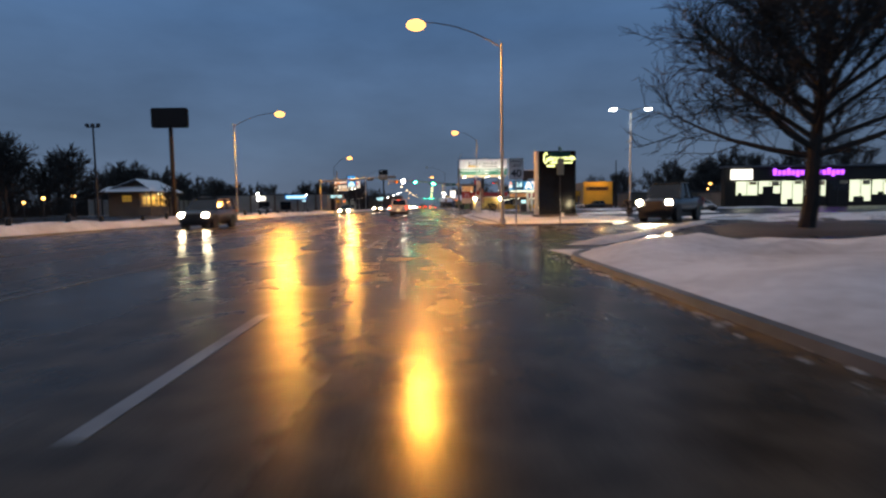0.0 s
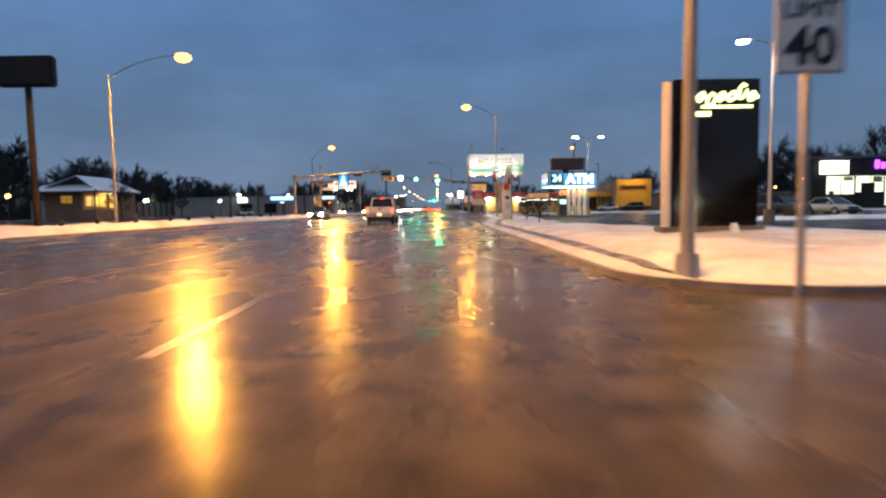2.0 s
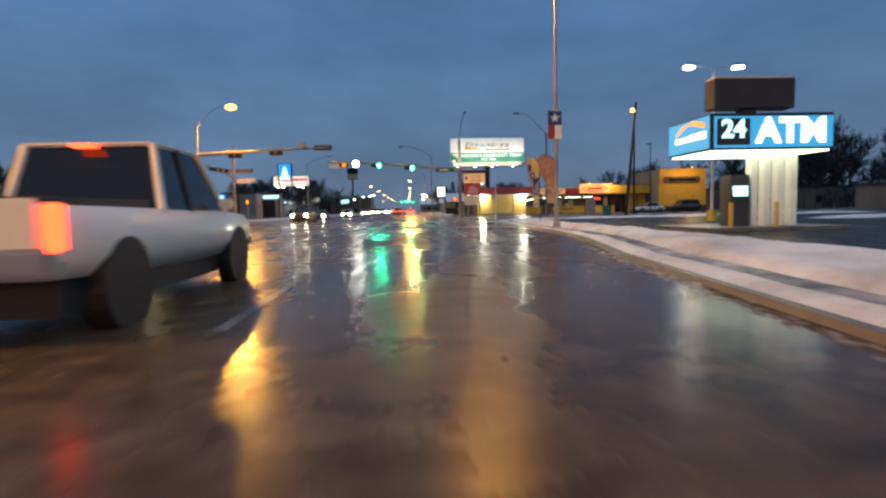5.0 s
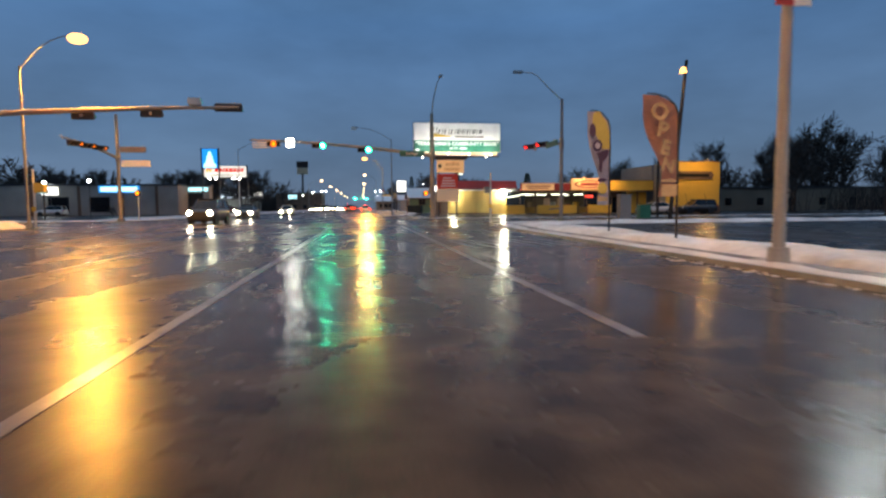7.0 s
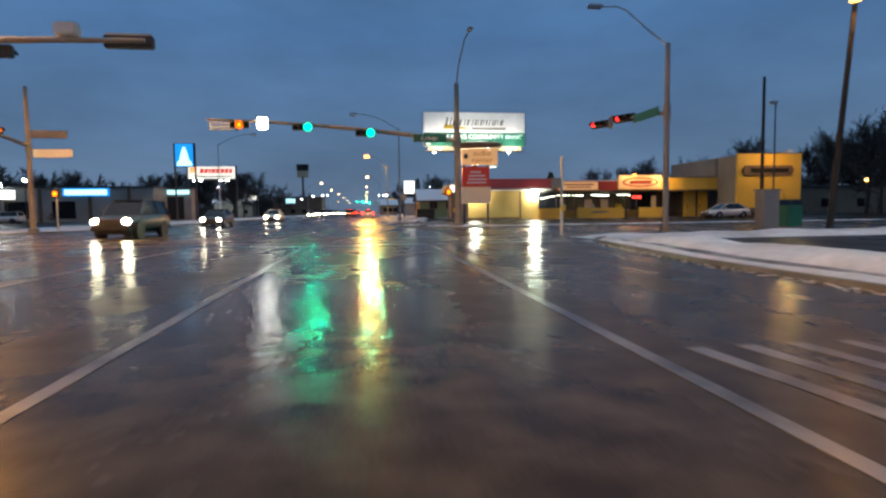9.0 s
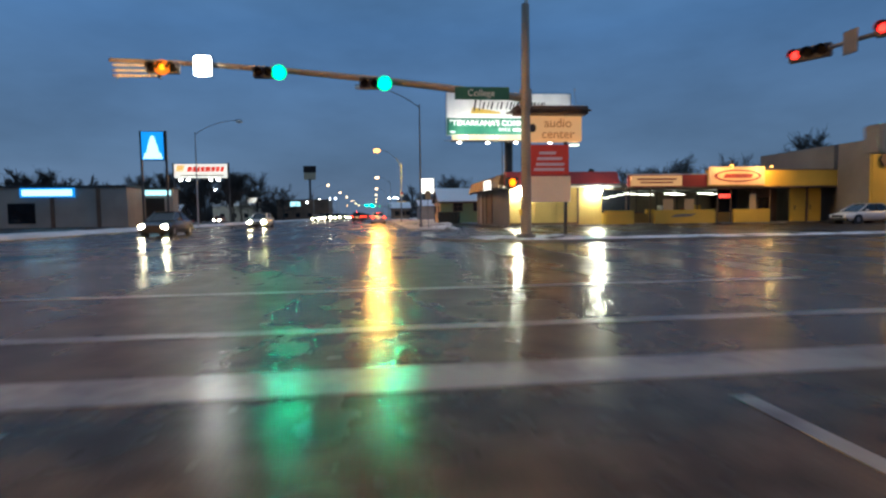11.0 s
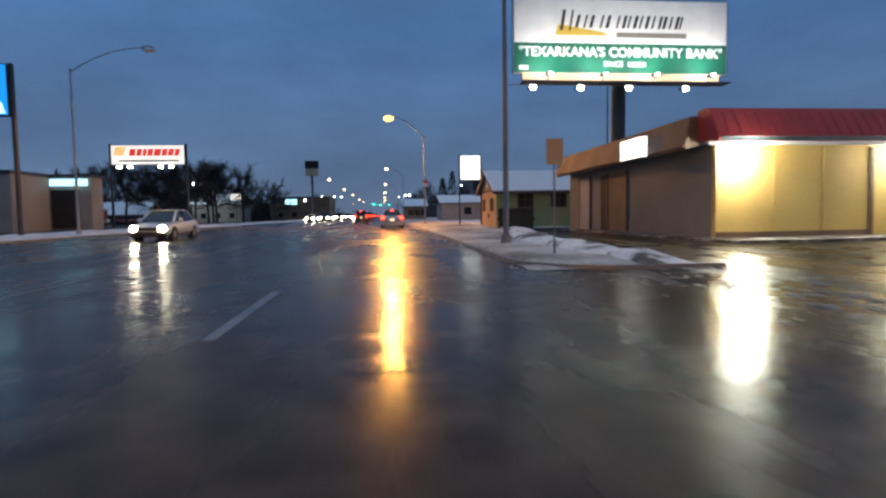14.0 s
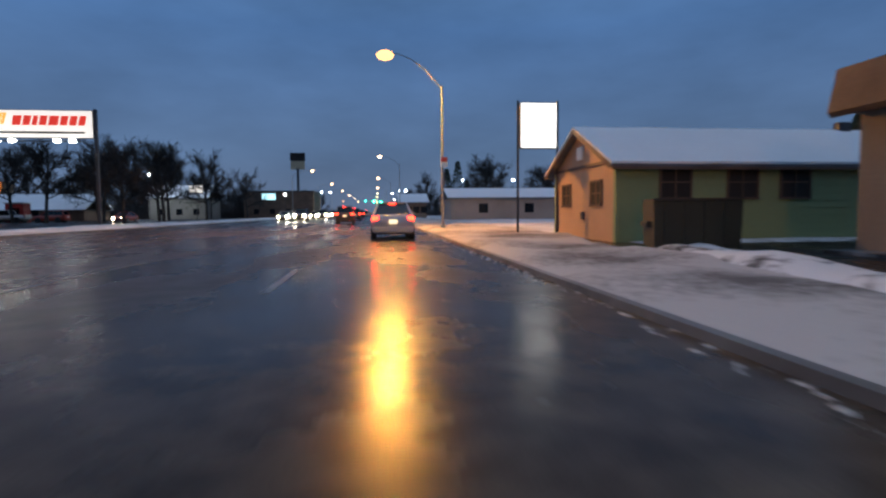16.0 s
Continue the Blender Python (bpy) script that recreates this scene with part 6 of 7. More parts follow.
for x, y, w, z0, z1, m_, lab in ((-30.0, 134.0, 0.9, 2.6, 3.0, G_CYAN, "small pale blue lit sign"), (-55.6, 186.0, 2.9, 3.7, 5.2, G_WHITE, "white lit sign on a post"),
                                  (-57.0, 238.0, 3.2, 3.8, 6.0, G_ORANGE, "orange lit sign on a pole"), (-33.0, 262.0, 2.4, 5.0, 6.4, G_SIGNW, "small white lit sign"), (8.5, 300.0, 3.2, 4.0, 5.6, G_SIGNW, "white lit sign by the road"), (-27.0, 300.0, 3.4, 4.6, 6.2, G_CYAN, "pale blue lit sign by the road"),
                                  (12.0, 360.0, 4.0, 5.0, 7.5, G_YELSIGN, "amber lit sign by the road")):
    s = thing("lit_sign", lab, "sign", x, y, 0, 0, "small lit signs")
    part("post", tubed((0, 0.15, 0), (0, 0.15, z1), 0.08, 0.08, 8), DARKSTEEL, s)
    part("cabinet", boxed(-w / 2, w / 2, -0.1, 0.1, z0, z1, bevel=0.02), DARKSTEEL, s)
    part("face", boxed(-w / 2 + 0.05, w / 2 - 0.05, -0.115, -0.101, z0 + 0.05, z1 - 0.05), m_, s, "glowing face")

orn = thing("round_sign", "round orange lit sign with a white box on a post", "sign", -57.6, 247.0, 0)
part("post", tubed((0, 0, 0), (0, 0, 6.2), 0.1, 0.08, 10), DARKSTEEL, orn)
part("disc", plate(ellipse(-0.3, 5.5, 0.95, 1.0, 20), -0.2, 0.2), G_ORANGE, orn, "glowing orange disc")
part("box", boxed(0.8, 2.2, -0.2, 0.2, 4.6, 6.2, bevel=0.03), PANEL_TAN, orn)
kio = thing("kiosk", "red painted kiosk beside parked cars", "kiosk", -56.6, 250.2, 0)
part("body", boxed(-1.3, 1.3, -1.0, 1.0, 0, 3.0, bevel=0.03), RED, kio)
part("roof", boxed(-1.5, 1.5, -1.2, 1.2, 3.01, 3.2, bevel=0.02), WHITE, kio)
part("window", boxed(-0.8, 0.8, -1.03, -1.001, 1.2, 2.3), DARKGLASS, kio)

# dumpster behind the house drive
du = thing("dumpster", "dark green steel dumpster with closed lids", "dumpster", 8.5, 168.35, 0.02, -17)
bm = plate([(-1.08, 0.04), (1.08, 0.04), (1.12, 1.32), (-1.12, 1.32)], -0.85, 0.85)
part("body", bm, BINGREEN, du)
for k in (-0.8, -0.3, 0.2, 0.7):
    part("rib", boxed(k - 0.04, k + 0.04, -0.9, -0.851, 0.12, 1.3), BINGREEN, du)
for k in (-0.58, 0.58):
    part("lid", boxed(k - 0.55, k + 0.55, -0.92, 0.92, 1.33, 1.38, bevel=0.015), BLACKPLASTIC, du)
for k in (-1.22, 1.1):
    part("fork_pocket", boxed(k, k + 0.12, -0.5, 0.5, 0.6, 0.75), BINGREEN, du)

# dark posts in the snow along the west verge
for k, y in enumerate((27.4, 31.5, 35.4, 39.7, 43.5, 46.8, 53.8, 57.6, 62.0, 66.3, 70.5, 75.0, 79.2, 84.0, 88.5, 93.0)):
    o = thing("verge_post", "dark weathered timber post stuck in the snow", "post", -20.3 + 0.25 * math.sin(k * 2.3), y, 0.05, 0, "verge posts")
    h = 0.75 + 0.12 * math.sin(k * 1.7)
    bm = tubed((0, 0, 0), (0.05 * math.sin(k), 0, h), 0.15, 0.12, 9)
    bmesh.ops.bevel(bm, geom=[ed for ed in bm.edges], offset=0.015, segments=1, affect="EDGES")
    part("stake", bm, POSTDARK, o)
    part("cap", tubed((0.05 * math.sin(k), 0, h + 0.002), (0.05 * math.sin(k), 0, h + 0.05), 0.16, 0.11, 9), DARKSTEEL, o)

# ---- vehicles ----


def wheel(parent, x, y, r, w=0.21):
    wh = new("wheel")
    wh.parent = parent
    s = 1 if x > 0 else -1
    bm = tubed((x - s * w, y, r), (x, y, r), r, r, 20)
    bmesh.ops.bevel(bm, geom=[ed for ed in bm.edges if len(ed.link_faces) == 2 and any(len(f.verts) > 6 for f in ed.link_faces)], offset=0.04, segments=2, affect="EDGES")
    part("tyre", bm, RUBBER, wh)
    part("rim", tubed((x - s * 0.02, y, r), (x + s * 0.012, y, r), r * 0.62, r * 0.55, 14), CHROME, wh)


def loft(sections):
    bm = bmesh.new()
    rings = [[bm.verts.new(p) for p in s] for s in sections]
    n = len(rings[0])
    for a, b in zip(rings, rings[1:]):
        for i in range(n):
            bm.faces.new((a[i], a[(i + 1) % n], b[(i + 1) % n], b[i]))
    bm.faces.new(rings[0][::-1])
    bm.faces.new(rings[-1])
    for f in bm.faces:
        f.smooth = True
    return bm


SHAPES = {
    "sedan": dict(body=((-2.32, 0.74, 0.36, 0.90), (-2.2, 0.85, 0.26, 1.00), (-1.5, 0.89, 0.24, 1.00), (-0.5, 0.90, 0.22, 0.95), (0.8, 0.90, 0.22, 0.93), (1.5, 0.88, 0.24, 0.86), (2.1, 0.82, 0.26, 0.72), (2.34, 0.66, 0.34, 0.60)),
                  cab=(-1.95, 1.25, 0.79, 0.93, -1.05, 0.25, 0.58, 1.45), wheels=(-1.38, 1.40), r=0.32),
    "suv": dict(body=((-2.3, 0.80, 0.42, 1.08), (-2.2, 0.90, 0.34, 1.14), (-1.0, 0.93, 0.30, 1.12), (0.9, 0.93, 0.30, 1.10), (1.6, 0.91, 0.32, 1.04), (2.15, 0.86, 0.36, 0.94), (2.34, 0.70, 0.42, 0.80)),
                cab=(-2.2, 1.15, 0.84, 1.08, -1.95, 0.35, 0.66, 1.74), wheels=(-1.36, 1.42), r=0.37),
    "pickup": dict(body=((-2.85, 0.86, 0.60, 1.12), (-2.8, 0.95, 0.55, 1.20), (-1.2, 0.97, 0.48, 1.18), (0.5, 0.97, 0.45, 1.15), (1.9, 0.96, 0.48, 1.12), (2.6, 0.92, 0.50, 1.08), (2.85, 0.82, 0.58, 0.95)),
                   cab=(-0.75, 1.45, 0.88, 1.12, -0.55, 0.75, 0.72, 1.88), wheels=(-1.75, 1.85), r=0.40),
}


def dome(x, y, z, r):
    """A bulging lamp glass that faces +y."""
    bm = bmesh.new()
    bmesh.ops.create_uvsphere(bm, u_segments=12, v_segments=8, radius=r, matrix=Matrix.Translation((x, y, z)) @ Matrix.Diagonal((1.15, 1.0, 1.0, 1)))
    for f in bm.faces:
        f.smooth = True
    return bm


def car(kind, paint, x, y, turn, label, head=True, tail=True, name="car", group="", bright=None):
    """Local +y is the car's front."""
    sh = SHAPES[kind]
    ob = thing(name, label, "pickup truck" if kind == "pickup" else "car", x, y, 0.0, turn, group)
    secs = []
    for yy, w, z0, z1 in sh["body"]:
        m = z0 + (z1 - z0) * 0.45
        secs.append([(-w * 0.86, yy, z0), (-w, yy, m - 0.1), (-w, yy, m + 0.12), (-w * 0.92, yy, z1 - 0.04), (-w * 0.6, yy, z1), (w * 0.6, yy, z1), (w * 0.92, yy, z1 - 0.04), (w, yy, m + 0.12), (w, yy, m - 0.1), (w * 0.86, yy, z0)])
    part("body", loft(secs), paint, ob)
    b0, b1, bw, bz, t0, t1, tw, tz = sh["cab"]
    bm = bmesh.new()
    lo = [bm.verts.new(p) for p in ((-bw, b0, bz), (bw, b0, bz), (bw, b1, bz), (-bw, b1, bz))]
    hi = [bm.verts.new(p) for p in ((-tw, t0, tz), (tw, t0, tz), (tw, t1, tz), (-tw, t1, tz))]
    for i in range(4):
        bm.faces.new((lo[i], lo[(i + 1) % 4], hi[(i + 1) % 4], hi[i]))
    bm.faces.new(hi)
    bm.faces.new(lo[::-1])
    part("cab_glass", bm, CARGLASS, ob, "dark car glass")
    part("roof", boxed(-tw - 0.03, tw + 0.03, t0 - 0.05, t1 + 0.06, tz + 0.002, tz + 0.055, bevel=0.025), paint, ob)
    for sx_ in (-1, 1):
        for (ya, yb) in ((b0, t0), (b1, t1)):
            part("pillar", tubed((sx_ * bw * 1.0, ya, bz - 0.02), (sx_ * (tw + 0.01), yb, tz + 0.02), 0.055, 0.045, 6), paint, ob)
        ym = (t0 + t1) / 2
        part("pillar", tubed((sx_ * (bw + 0.005), ym, bz - 0.02), (sx_ * (tw + 0.01), ym, tz + 0.02), 0.04, 0.04, 6), BLACKPLASTIC, ob)
        part("mirror", boxed(sx_ * (bw + 0.18) - 0.1, sx_ * (bw + 0.18) + 0.1, b1 - 0.55, b1 - 0.42, bz + 0.02, bz + 0.17, bevel=0.03), paint, ob)
        for yy in sh["wheels"]:
            wheel(ob, sx_ * sh["body"][2][1] * 0.99, yy, sh["r"])
            part("arch", tubed((sx_ * sh["body"][2][1] * 0.75, yy, sh["r"]), (sx_ * sh["body"][2][1] * 1.003, yy, sh["r"]), sh["r"] + 0.07, sh["r"] + 0.07, 18), BLACKPLASTIC, ob)
    yr, wr, zr0, zr1 = sh["body"][1]
    rear = sh["body"][0][0]
    yf, wf, zf0, zf1 = sh["body"][-2]
    front = sh["body"][-1][0]
    tm = (G_TAIL if bright else G_TAILDIM) if tail else RED
    for s in (-1, 1):
        if kind == "pickup":
            part("tail_light", boxed(s * 0.905 - 0.06, s * 0.905 + 0.06, rear - 0.035, rear + 0.12, 0.78, 1.18, bevel=0.02), tm, ob, "red tail light")
        else:
            part("tail_light", boxed(s * (wr - 0.14) - 0.14, s * (wr - 0.14) + 0.14, rear - 0.015, rear + 0.16, zr1 - 0.24, zr1 - 0.06, bevel=0.02), tm, ob, "red tail light")
        hz = zf0 + (zf1 - zf0) * 0.72
        # lit glass drawn bigger than unlit glass, as glare
        hl = part("headlight", dome(s * (wf - 0.2), front - 0.1, hz, 0.155 if head else 0.11), G_HEAD if head else WHITE, ob, "lit headlight, oversized to stand for glare" if head else "unlit headlight")
    part("rear_bumper", boxed(-wr * 0.97, wr * 0.97, rear - 0.08, rear + 0.2, zr0 + 0.03, zr0 + 0.27, bevel=0.04), CHROME if kind == "pickup" else paint, ob)
    part("front_bumper", boxed(-wf * 0.95, wf * 0.95, front - 0.2, front + 0.06, zf0, zf0 + 0.2, bevel=0.04), BLACKPLASTIC, ob)
    part("grille", boxed(-0.45, 0.45, front - 0.05, front + 0.02, zf0 + 0.23, hz + 0.08, bevel=0.01), BLACKPLASTIC, ob)
    pz = zr0 + 0.38 if kind != "pickup" else 0.62
    part("number_plate", boxed(-0.16, 0.16, rear - 0.1, rear - 0.081 if kind == "pickup" else rear - 0.02, pz, pz + 0.16), G_PLATE if tail else WHITE, ob, "lit blank number plate")
    if kind == "pickup":
        part("tailgate", boxed(-0.80, 0.80, rear - 0.03, rear + 0.03, 0.74, 1.22, bevel=0.015), paint, ob)
        part("bed_floor", boxed(-0.78, 0.78, rear + 0.1, -0.85, 1.0, 1.24), BLACKPLASTIC, ob, "dark open load bed")
        part("gate_handle", boxed(-0.12, 0.12, rear - 0.045, rear - 0.031, 1.05, 1.13), BLACKPLASTIC, ob)
        part("high_brake_light", boxed(-0.12, 0.12, -0.72, -0.6, 1.86, 1.9), tm, ob)
    else:
        part("high_brake_light", boxed(-0.14, 0.14, t0 - 0.09, t0 - 0.051, tz - 0.03, tz + 0.01), tm, ob)
    part("underside", boxed(-wr * 0.8, wr * 0.8, rear + 0.3, front - 0.3, 0.2, zr0 + 0.1), BLACKPLASTIC, ob)
    return ob


car("sedan", SILVER, 0.45, 178.2, 0, "silver saloon car with red tail lights lit, in the lane", head=False, bright=True)
car("pickup", WHITECAR, -3.7, 65.9, 0, "white pickup truck with lit tail lights, on the road", head=False, name="pickup_truck")
car("suv", DARKCAR, -13.3, 34.0, 180, "dark car with glaring headlights, oncoming", tail=False, group="oncoming traffic")
car("sedan", DARKCAR, -13.3, 88.6, 180, "dark saloon with glaring headlights, oncoming", tail=False, group="oncoming traffic")
car("suv", DARKCAR, -11.0, 118.5, 178, "dark car in the crossing with headlights on", tail=False, group="oncoming traffic")
car("sedan", DARKCAR, -12.6, 140.6, 180, "dark saloon with headlights on, nearing the lights", tail=False, group="oncoming traffic")
car("sedan", WHITECAR, -11.1, 161.5, 180, "white saloon with headlights on, oncoming", tail=False, group="oncoming traffic")
waiting = car("pickup", DARKCAR, 14.7, 34.2, 140, "dark pickup with glaring headlights, waiting in the drive", tail=False, name="pickup_truck")
waiting.scale = (1.12, 1.12, 1.18)
beam = bpy.data.lights.new("pickup_beam", "SPOT")
beam.energy, beam.color, beam.shadow_soft_size, beam.spot_size, beam.spot_blend = 2600, (1.0, 0.90, 0.66), 0.12, radians(75), 0.6
new("pickup_beam", beam).matrix_basis = look((12.4, 31.5, 1.0), (5.4, 22.9, 0.2))
car("suv", DARKCAR, 29.5, 70.5, 200, "dark parked car in the bank car park", False, False, group="parked cars")
car("sedan", SILVER, 34.6, 71.5, 185, "pale parked saloon in the bank car park", False, False, group="parked cars")
car("suv", DARKCAR, 41.5, 141.3, 90, "dark parked car before the mustard shop", False, False, group="parked cars")
car("sedan", WHITECAR, 36.6, 142.6, 95, "white parked saloon before the shops", False, False, group="parked cars")
car("suv", REDCAR, -49.0, 245.0, 90, "red parked car outside the shops", False, False, group="parked cars")
car("pickup", WHITECAR, -56.5, 247.5, 90, "white parked pickup outside the shops", False, False, group="parked cars", name="pickup_truck")
car("suv", WHITECAR, -54.0, 183.0, 90, "white parked van beside the corner", False, False, group="parked cars")
car("sedan", REDCAR, -35.5, 238.0, 180, "red parked saloon with headlights on", True, False, group="parked cars")
for k, (x, y) in enumerate(((-10.8, 236), (-14.2, 243), (-14.0, 262), (-11.0, 278), (-14.1, 300), (-10.9, 340), (-11.0, 366), (-14.2, 251), (-10.7, 268), (-14.2, 285), (-10.8, 303), (-10.8, 322), (-14.0, 352), (-10.7, 400), (-14.2, 440))):
    car("sedan" if k % 2 else "suv", (DARKCAR, SILVER)[k % 2], x, y, 180, "far oncoming car with bright headlights", tail=False, group="far oncoming cars")
for k, (x, y) in enumerate(((-3.4, 214), (0.2, 229), (-3.4, 240), (0.2, 252), (-3.5, 272), (0.2, 305), (-3.4, 345), (0.1, 390))):
    car("sedan" if k % 2 else "suv", (DARKCAR, SILVER)[k % 2], x, y, 0, "far car with red tail lights lit", head=False, group="far cars ahead", bright=True)

# ---- trees ----


def bare_tree_meshes(seed, height, width, trunk_r, limbs, branches, twigs, spray, twig_r):
    """Trunk and limbs as one mesh, the crown of fine twigs as another. spray: side shoots on each twig."""
    rng = random.Random(seed)
    wood_v, wood_f, twig_v, twig_f = [], [], [], []

    def seg(vs, fs, p, q, r0, r1, n):
        d = (q - p).normalized()
        u = d.orthogonal().normalized()
        v = d.cross(u)
        base = len(vs)
        for c, r in ((p, r0), (q, r1)):
            for i in range(n):
                a = 2 * math.pi * i / n
                vs.append(tuple(c + (u * math.cos(a) + v * math.sin(a)) * r))
        for i in range(n):
            j = (i + 1) % n
            fs.append((base + i, base + j, base + n + j, base + n + i))

    def away(d, lean, up=0.0):
        side = d.orthogonal().normalized()
        side.rotate(Matrix.Rotation(rng.uniform(0, 2 * math.pi), 3, d))
        return (d * math.cos(lean) + side * math.sin(lean) + Vector((0, 0, up))).normalized()

    def stem(vs, fs, p, d, length, r0, r1, steps, n, wander, up):
        pts = [p]
        for k in range(steps):
            d = (d + Vector((rng.gauss(0, wander), rng.gauss(0, wander), rng.gauss(up, wander * 0.6)))).normalized()
            q = p + d * (length / steps)
            seg(vs, fs, p, q, r0 + (r1 - r0) * k / steps, r0 + (r1 - r0) * (k + 1) / steps, n)
            p = q
            pts.append(p)
        return pts, d

    def along(pts, s):
        k = min(len(pts) - 2, int(s * (len(pts) - 1)))
        return pts[k].lerp(pts[k + 1], s * (len(pts) - 1) - k)

    trunk, top = stem(wood_v, wood_f, Vector((0, 0, -0.1)), Vector((rng.gauss(0, 0.03), rng.gauss(0, 0.03), 1)), height * 0.62, trunk_r, trunk_r * 0.4, 5, 8, 0.05, 0.02)
    for a in range(limbs):
        s = 0.38 + 0.62 * (a + rng.random()) / limbs
        az = a * 2.4 + rng.uniform(-0.5, 0.5)
        tilt = radians(72 - 48 * (s - 0.38) / 0.62 + rng.uniform(-9, 9))
        d = Vector((math.sin(tilt) * math.cos(az), math.sin(tilt) * math.sin(az), math.cos(tilt)))
        reach = height * width * rng.uniform(0.75, 1.1) * (1.0 - 0.25 * s)
        limb, ld = stem(wood_v, wood_f, along(trunk, s), d, reach, trunk_r * 0.42 * (1.25 - 0.6 * s), twig_r * 1.8, 4, 5, 0.10, 0.07)
        for bno in range(branches):
            sb = 0.2 + 0.8 * (bno + rng.random()) / branches
            bd = away((limb[-1] - limb[0]).normalized(), radians(rng.uniform(25, 60)), 0.12)
            br, _ = stem(twig_v, twig_f, along(limb, sb), bd, reach * rng.uniform(0.34, 0.6) * (1.15 - 0.5 * sb), twig_r * 1.7, twig_r, 2, 3, 0.13, 0.06)
            for tno in range(twigs):
                td = away((br[-1] - br[0]).normalized(), radians(rng.uniform(18, 60)), 0.1)
                tw, _ = stem(twig_v, twig_f, along(br, rng.uniform(0.15, 1.0)), td, height * rng.uniform(0.05, 0.12), twig_r, twig_r * 0.6, 1, 3, 0.1, 0.05)
                for _ in range(spray):
                    sd = away((tw[-1] - tw[0]).normalized(), radians(rng.uniform(20, 55)), 0.05)
                    stem(twig_v, twig_f, along(tw, rng.uniform(0.3, 1.0)), sd, height * rng.uniform(0.03, 0.07), twig_r * 0.75, twig_r * 0.5, 1, 3, 0.1, 0.03)
    out = []
    for nm, vs, fs, m_ in (("trunk", wood_v, wood_f, BARK), ("crown", twig_v, twig_f, TWIG)):
        me = bpy.data.meshes.new(nm)
        me.from_pydata(vs, [], fs)
        me.materials.append(m_)
        out.append(me)
    return out


def bare_tree(meshes, x, y, s, turn, label, group=""):
    ob = thing("tree", label, "tree", x, y, 0, turn, group)
    for nm, me in zip(("trunk", "crown"), meshes):
        o = new(nm, me)
        o.parent = ob
        o.scale = (s, s, s)
    return ob


big = bare_tree_meshes(5, 10.6, 0.60, 0.30, 30, 13, 9, 3, 0.014)
bare_tree(big, 13.8, 20.4, 1.0, 20, "large bare tree with a wide dense crown of twigs")
kinds = [bare_tree_meshes(k, 11.0, 0.42, 0.22, 10, 7, 8, 1, 0.035) for k in (11, 12, 13, 14)]
far_kinds = [bare_tree_meshes(k, 10.4, 0.45, 0.22, 8, 6, 8, 0, 0.06) for k in (21, 22, 23)]
mid_kinds = [bare_tree_meshes(k, 10.6, 0.45, 0.22, 11, 8, 9, 2, 0.03) for k in (31, 32, 33)]
rng = random.Random(3)
spots = []
for k in range(24):
    spots.append((-88 - rng.uniform(0, 30), 48 + k * 9.0 + rng.uniform(-3, 3), rng.uniform(1.05, 1.6)))
for k in range(25):
    spots.append((82 + rng.uniform(0, 40), 140 + k * 6.2 + rng.uniform(-3, 3), rng.uniform(1.1, 1.7)))
far_spots = []
for k in range(34):
    far_spots.append((rng.uniform(-84, -30), 295 + k * 8 + rng.uniform(-5, 5), rng.uniform(0.8, 1.25)))
for k in range(34):
    far_spots.append((rng.uniform(14, 90), 250 + k * 8 + rng.uniform(-5, 5), rng.uniform(0.6, 1.0)))
for k in range(42):
    far_spots.append((-120 - rng.uniform(0, 60), 50 + k * 8.4 + rng.uniform(-3, 3), rng.uniform(1.1, 1.6)))
for k in range(28):
    far_spots.append((126 + rng.uniform(0, 60), 60 + k * 11 + rng.uniform(-3, 3), rng.uniform(1.2, 1.9)))
for k in range(50):
    x = -250 + 10.5 * k
    if abs(x + 5) > 26:
        far_spots.append((x + rng.uniform(-4, 4), 580 + rng.uniform(0, 60), rng.uniform(1.5, 2.2)))
for k in range(62):
    far_spots.append((-90 - rng.uniform(0, 26), 40 + k * 4.7 + rng.uniform(-2, 2), rng.uniform(0.85, 1.1) * (1.9 - 0.4 * smooth01(120, 260, 40 + k * 4.7))))
near_spots = [(-55, 246, 1.2), (-50, 262, 1.2), (-44, 258, 1.15), (-38, 262, 1.25), (-62, 284, 1.3), (-31, 240, 1.15), (-36, 252, 1.25), (-33, 268, 1.2), (-42, 246, 1.25), (-47, 240, 1.2), (20, 262, 1.1), (26, 275, 1.2), (38, 280, 1.2), (-29, 222, 0.9)]
for x, y, s in ((-27, 276, 1.0), (12, 292, 1.0), (44, 290, 1.2), (-60, 216, 1.0), (-37, 285, 1.0), (-66, 228, 1.0), (-78, 205, 1.2), (-56, 148, 0.6), (-62, 135, 0.7), (-82, 120, 0.9), (-68, 92, 1.35), (-76, 101, 1.5), (-83, 110, 1.5), (-73, 117, 1.3), (-88, 99, 1.5), (-94, 121, 1.4), (92, 188, 1.5), (100, 190, 1.9), (105, 187, 1.75), (96, 194, 1.5), (110, 196, 1.6), (64, 152, 1.0), (70, 160, 1.2), (60, 186, 0.8), (50, 182, 0.75), (40, 185, 0.7), (30, 188, 0.6)):
    spots.append((x, y, s))
for k, (x, y, s) in enumerate(near_spots):
    bare_tree(mid_kinds[k % 3], x, y, s, rng.uniform(0, 360), "bare winter tree with fine dark twigs", "far bare trees")
for k, (x, y, s) in enumerate(spots):
    bare_tree(kinds[k % 4], x, y, s, rng.uniform(0, 360), "bare winter tree, dark against the dusk sky", "far bare trees")

for k, (x, y, s) in enumerate(far_spots):
    bare_tree(far_kinds[k % 3], x, y, s, rng.uniform(0, 360), "bare winter tree in the far woods", "far woods")


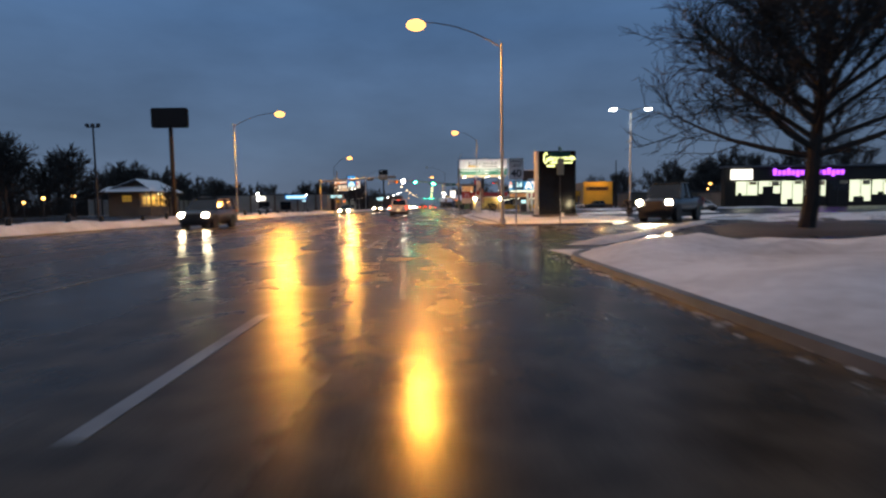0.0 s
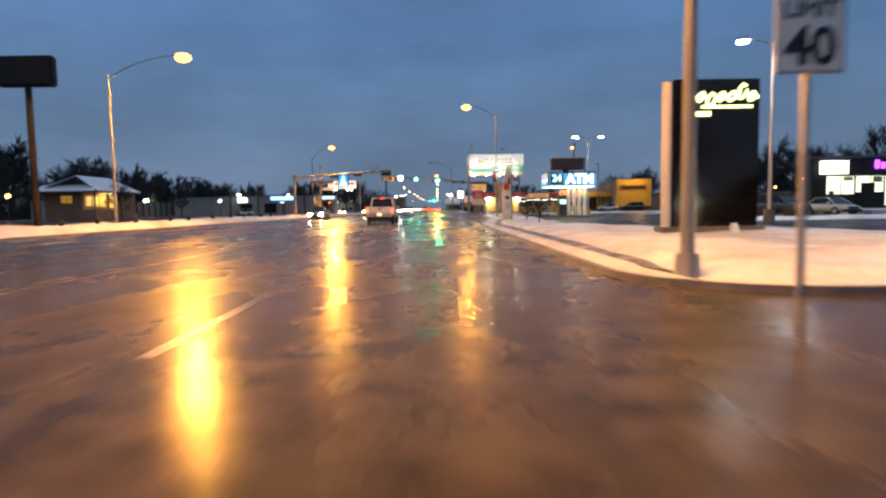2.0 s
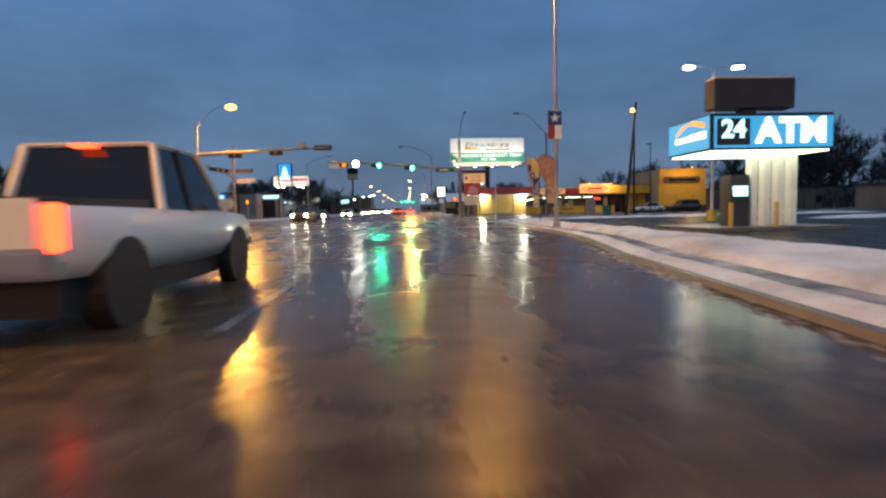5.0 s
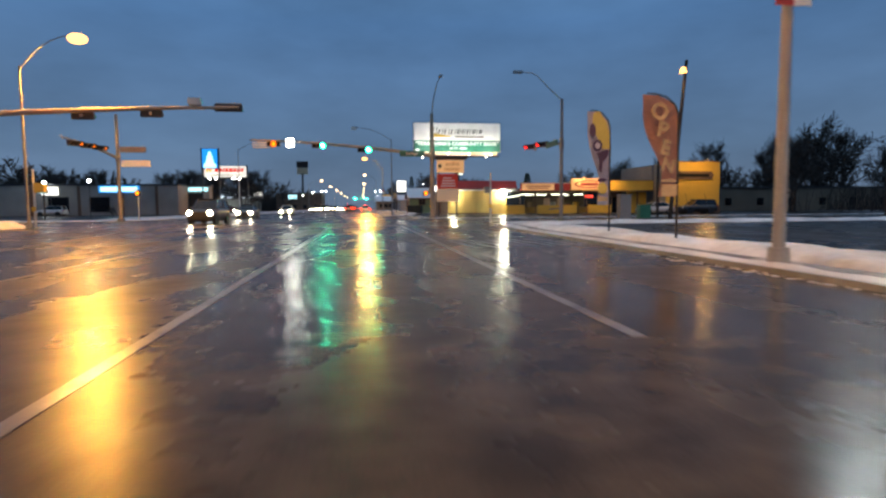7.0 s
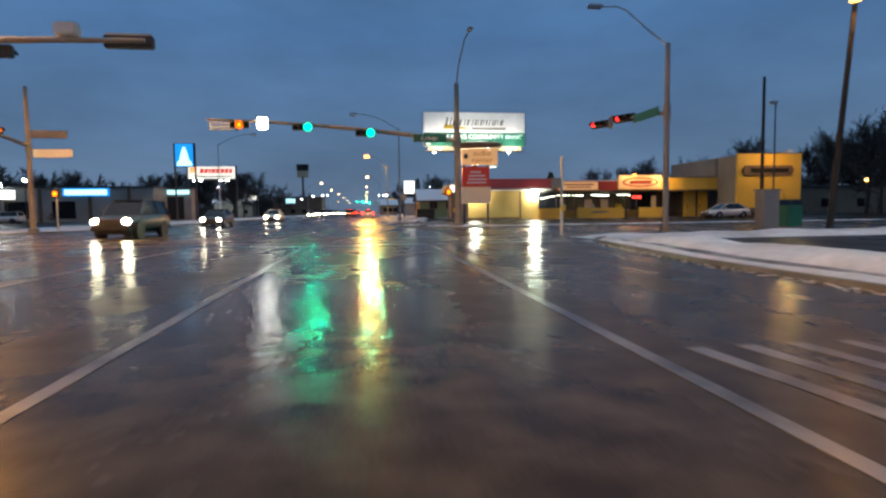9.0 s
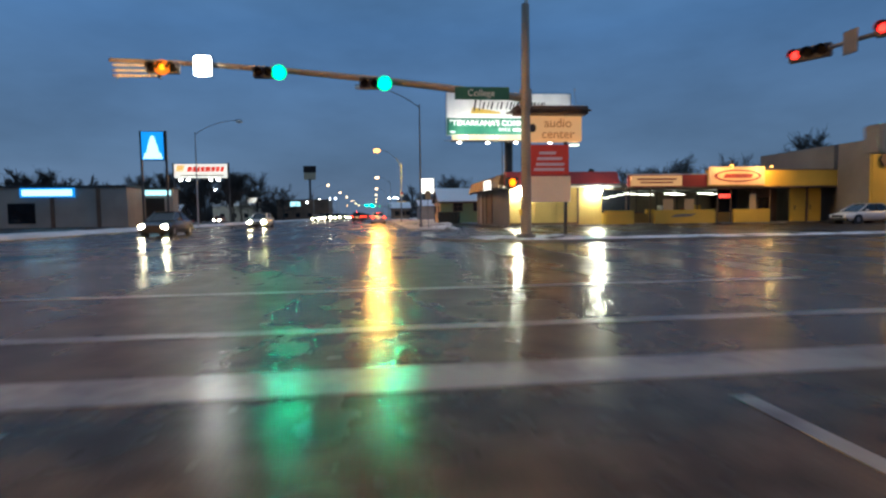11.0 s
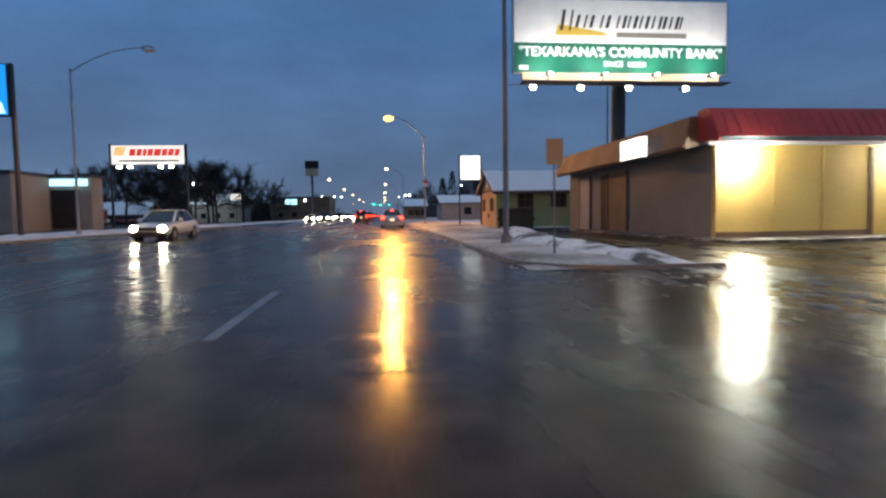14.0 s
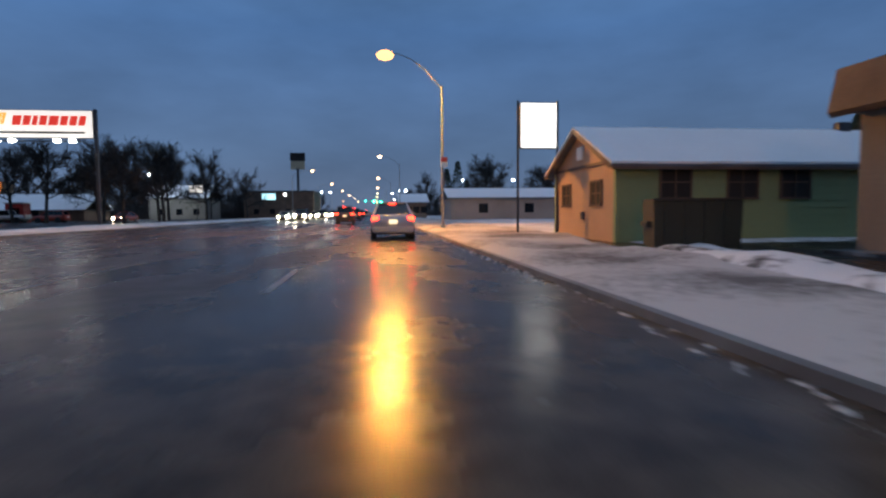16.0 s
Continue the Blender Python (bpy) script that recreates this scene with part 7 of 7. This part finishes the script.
def thicket(name, x0, x1, y0, y1, count, h, seed, label):
    """Brush and saplings too fine to count, as one mass of bent stems."""
    rg = random.Random(seed)
    verts, faces = [], []
    for _ in range(count):
        x, y = rg.uniform(x0, x1), rg.uniform(y0, y1)
        top = h * rg.uniform(0.45, 1.0) * (0.75 + 0.5 * noise.noise(Vector((x * 0.06, y * 0.06, 0))))
        p = Vector((x, y, -0.05))
        dr = Vector((rg.gauss(0, 0.25), rg.gauss(0, 0.25), 1)).normalized()
        r = rg.uniform(0.05, 0.11)
        for k in range(3):
            q = p + dr * top / 3
            base = len(verts)
            for cpt, rr in ((p, r), (q, r * 0.7)):
                for i in range(3):
                    t = 2.1 * i
                    verts.append((cpt.x + rr * math.cos(t), cpt.y + rr * math.sin(t), cpt.z))
            faces += [(base + i, base + (i + 1) % 3, base + 3 + (i + 1) % 3, base + 3 + i) for i in range(3)]
            p, r = q, r * 0.7
            dr = (dr + Vector((rg.gauss(0, 0.35), rg.gauss(0, 0.35), 0.1))).normalized()
    me = bpy.data.meshes.new(name)
    me.from_pydata(verts, [], faces)
    me.materials.append(TWIG)
    return tagged(new(name, me), label, "brush", kind="stuff")


thicket("brush_west", -150, -90, 30, 420, 11000, 13.0, 1, "dark tangle of winter brush behind the car parks")
thicket("brush_middle_west", -96, -34, 296, 346, 3000, 9.5, 7, "dark winter brush between the shops and the far houses")
thicket("brush_east", 78, 110, 135, 330, 5000, 8.0, 2, "dark tangle of winter brush behind the stores")
thicket("brush_north_west", -80, -26, 350, 560, 3500, 6.0, 3, "dark winter brush along the far road")
thicket("brush_north_east", 14, 80, 345, 560, 3500, 6.0, 5, "dark winter brush along the far road")


def conifer(x, y, h, label):
    ob = thing("conifer", label, "tree", x, y, 0, 0, "conifers")
    part("trunk", tubed((0, 0, 0), (0, 0, h * 0.9), 0.16, 0.03, 8), BARK, ob)
    r_ = random.Random(int(x * 10))
    verts, faces = [], []
    for k in range(700):
        s = r_.random() ** 0.7
        z = h * (0.12 + 0.88 * s)
        rad = (1 - s) * h * 0.24 * r_.uniform(0.35, 1.1) + 0.05
        a = r_.uniform(0, 2 * math.pi)
        c = Vector((rad * math.cos(a), rad * math.sin(a), z - rad * 0.3))
        out_d = Vector((math.cos(a), math.sin(a), -0.35)) * r_.uniform(0.3, 0.55)
        side = Vector((-math.sin(a), math.cos(a), 0)) * 0.16
        b = len(verts)
        verts += [tuple(c - side), tuple(c + side), tuple(c + out_d), tuple(c + out_d * 0.5 + Vector((0, 0, 0.14)))]
        faces += [(b, b + 1, b + 2), (b, b + 1, b + 3), (b, b + 2, b + 3), (b + 1, b + 2, b + 3)]
    me = bpy.data.meshes.new("foliage")
    me.from_pydata(verts, [], faces)
    me.materials.append(NEEDLE)
    o = new("foliage", me)
    o.parent = ob


for x, y, h in ((13.5, 262, 9.5), (16.5, 268, 11.5), (34.0, 190, 8.0), (22.0, 290, 9.0)):
    conifer(x, y, h, "dark evergreen tree behind the snowy yards")
for x, y in ((-38.0, 131.5), (-30.5, 150.0), (13.0, 36.8), (6.25, 59.8), (6.05, 54.1)):
    o = thing("shrub", "dark bare shrub in the snow", "shrub", x, y, 0)
    me = kinds[0]
    for nm, m_ in zip(("stem", "twigs"), me):
        q = new(nm, m_)
        q.parent = o
        q.scale = (0.16, 0.16, 0.13)
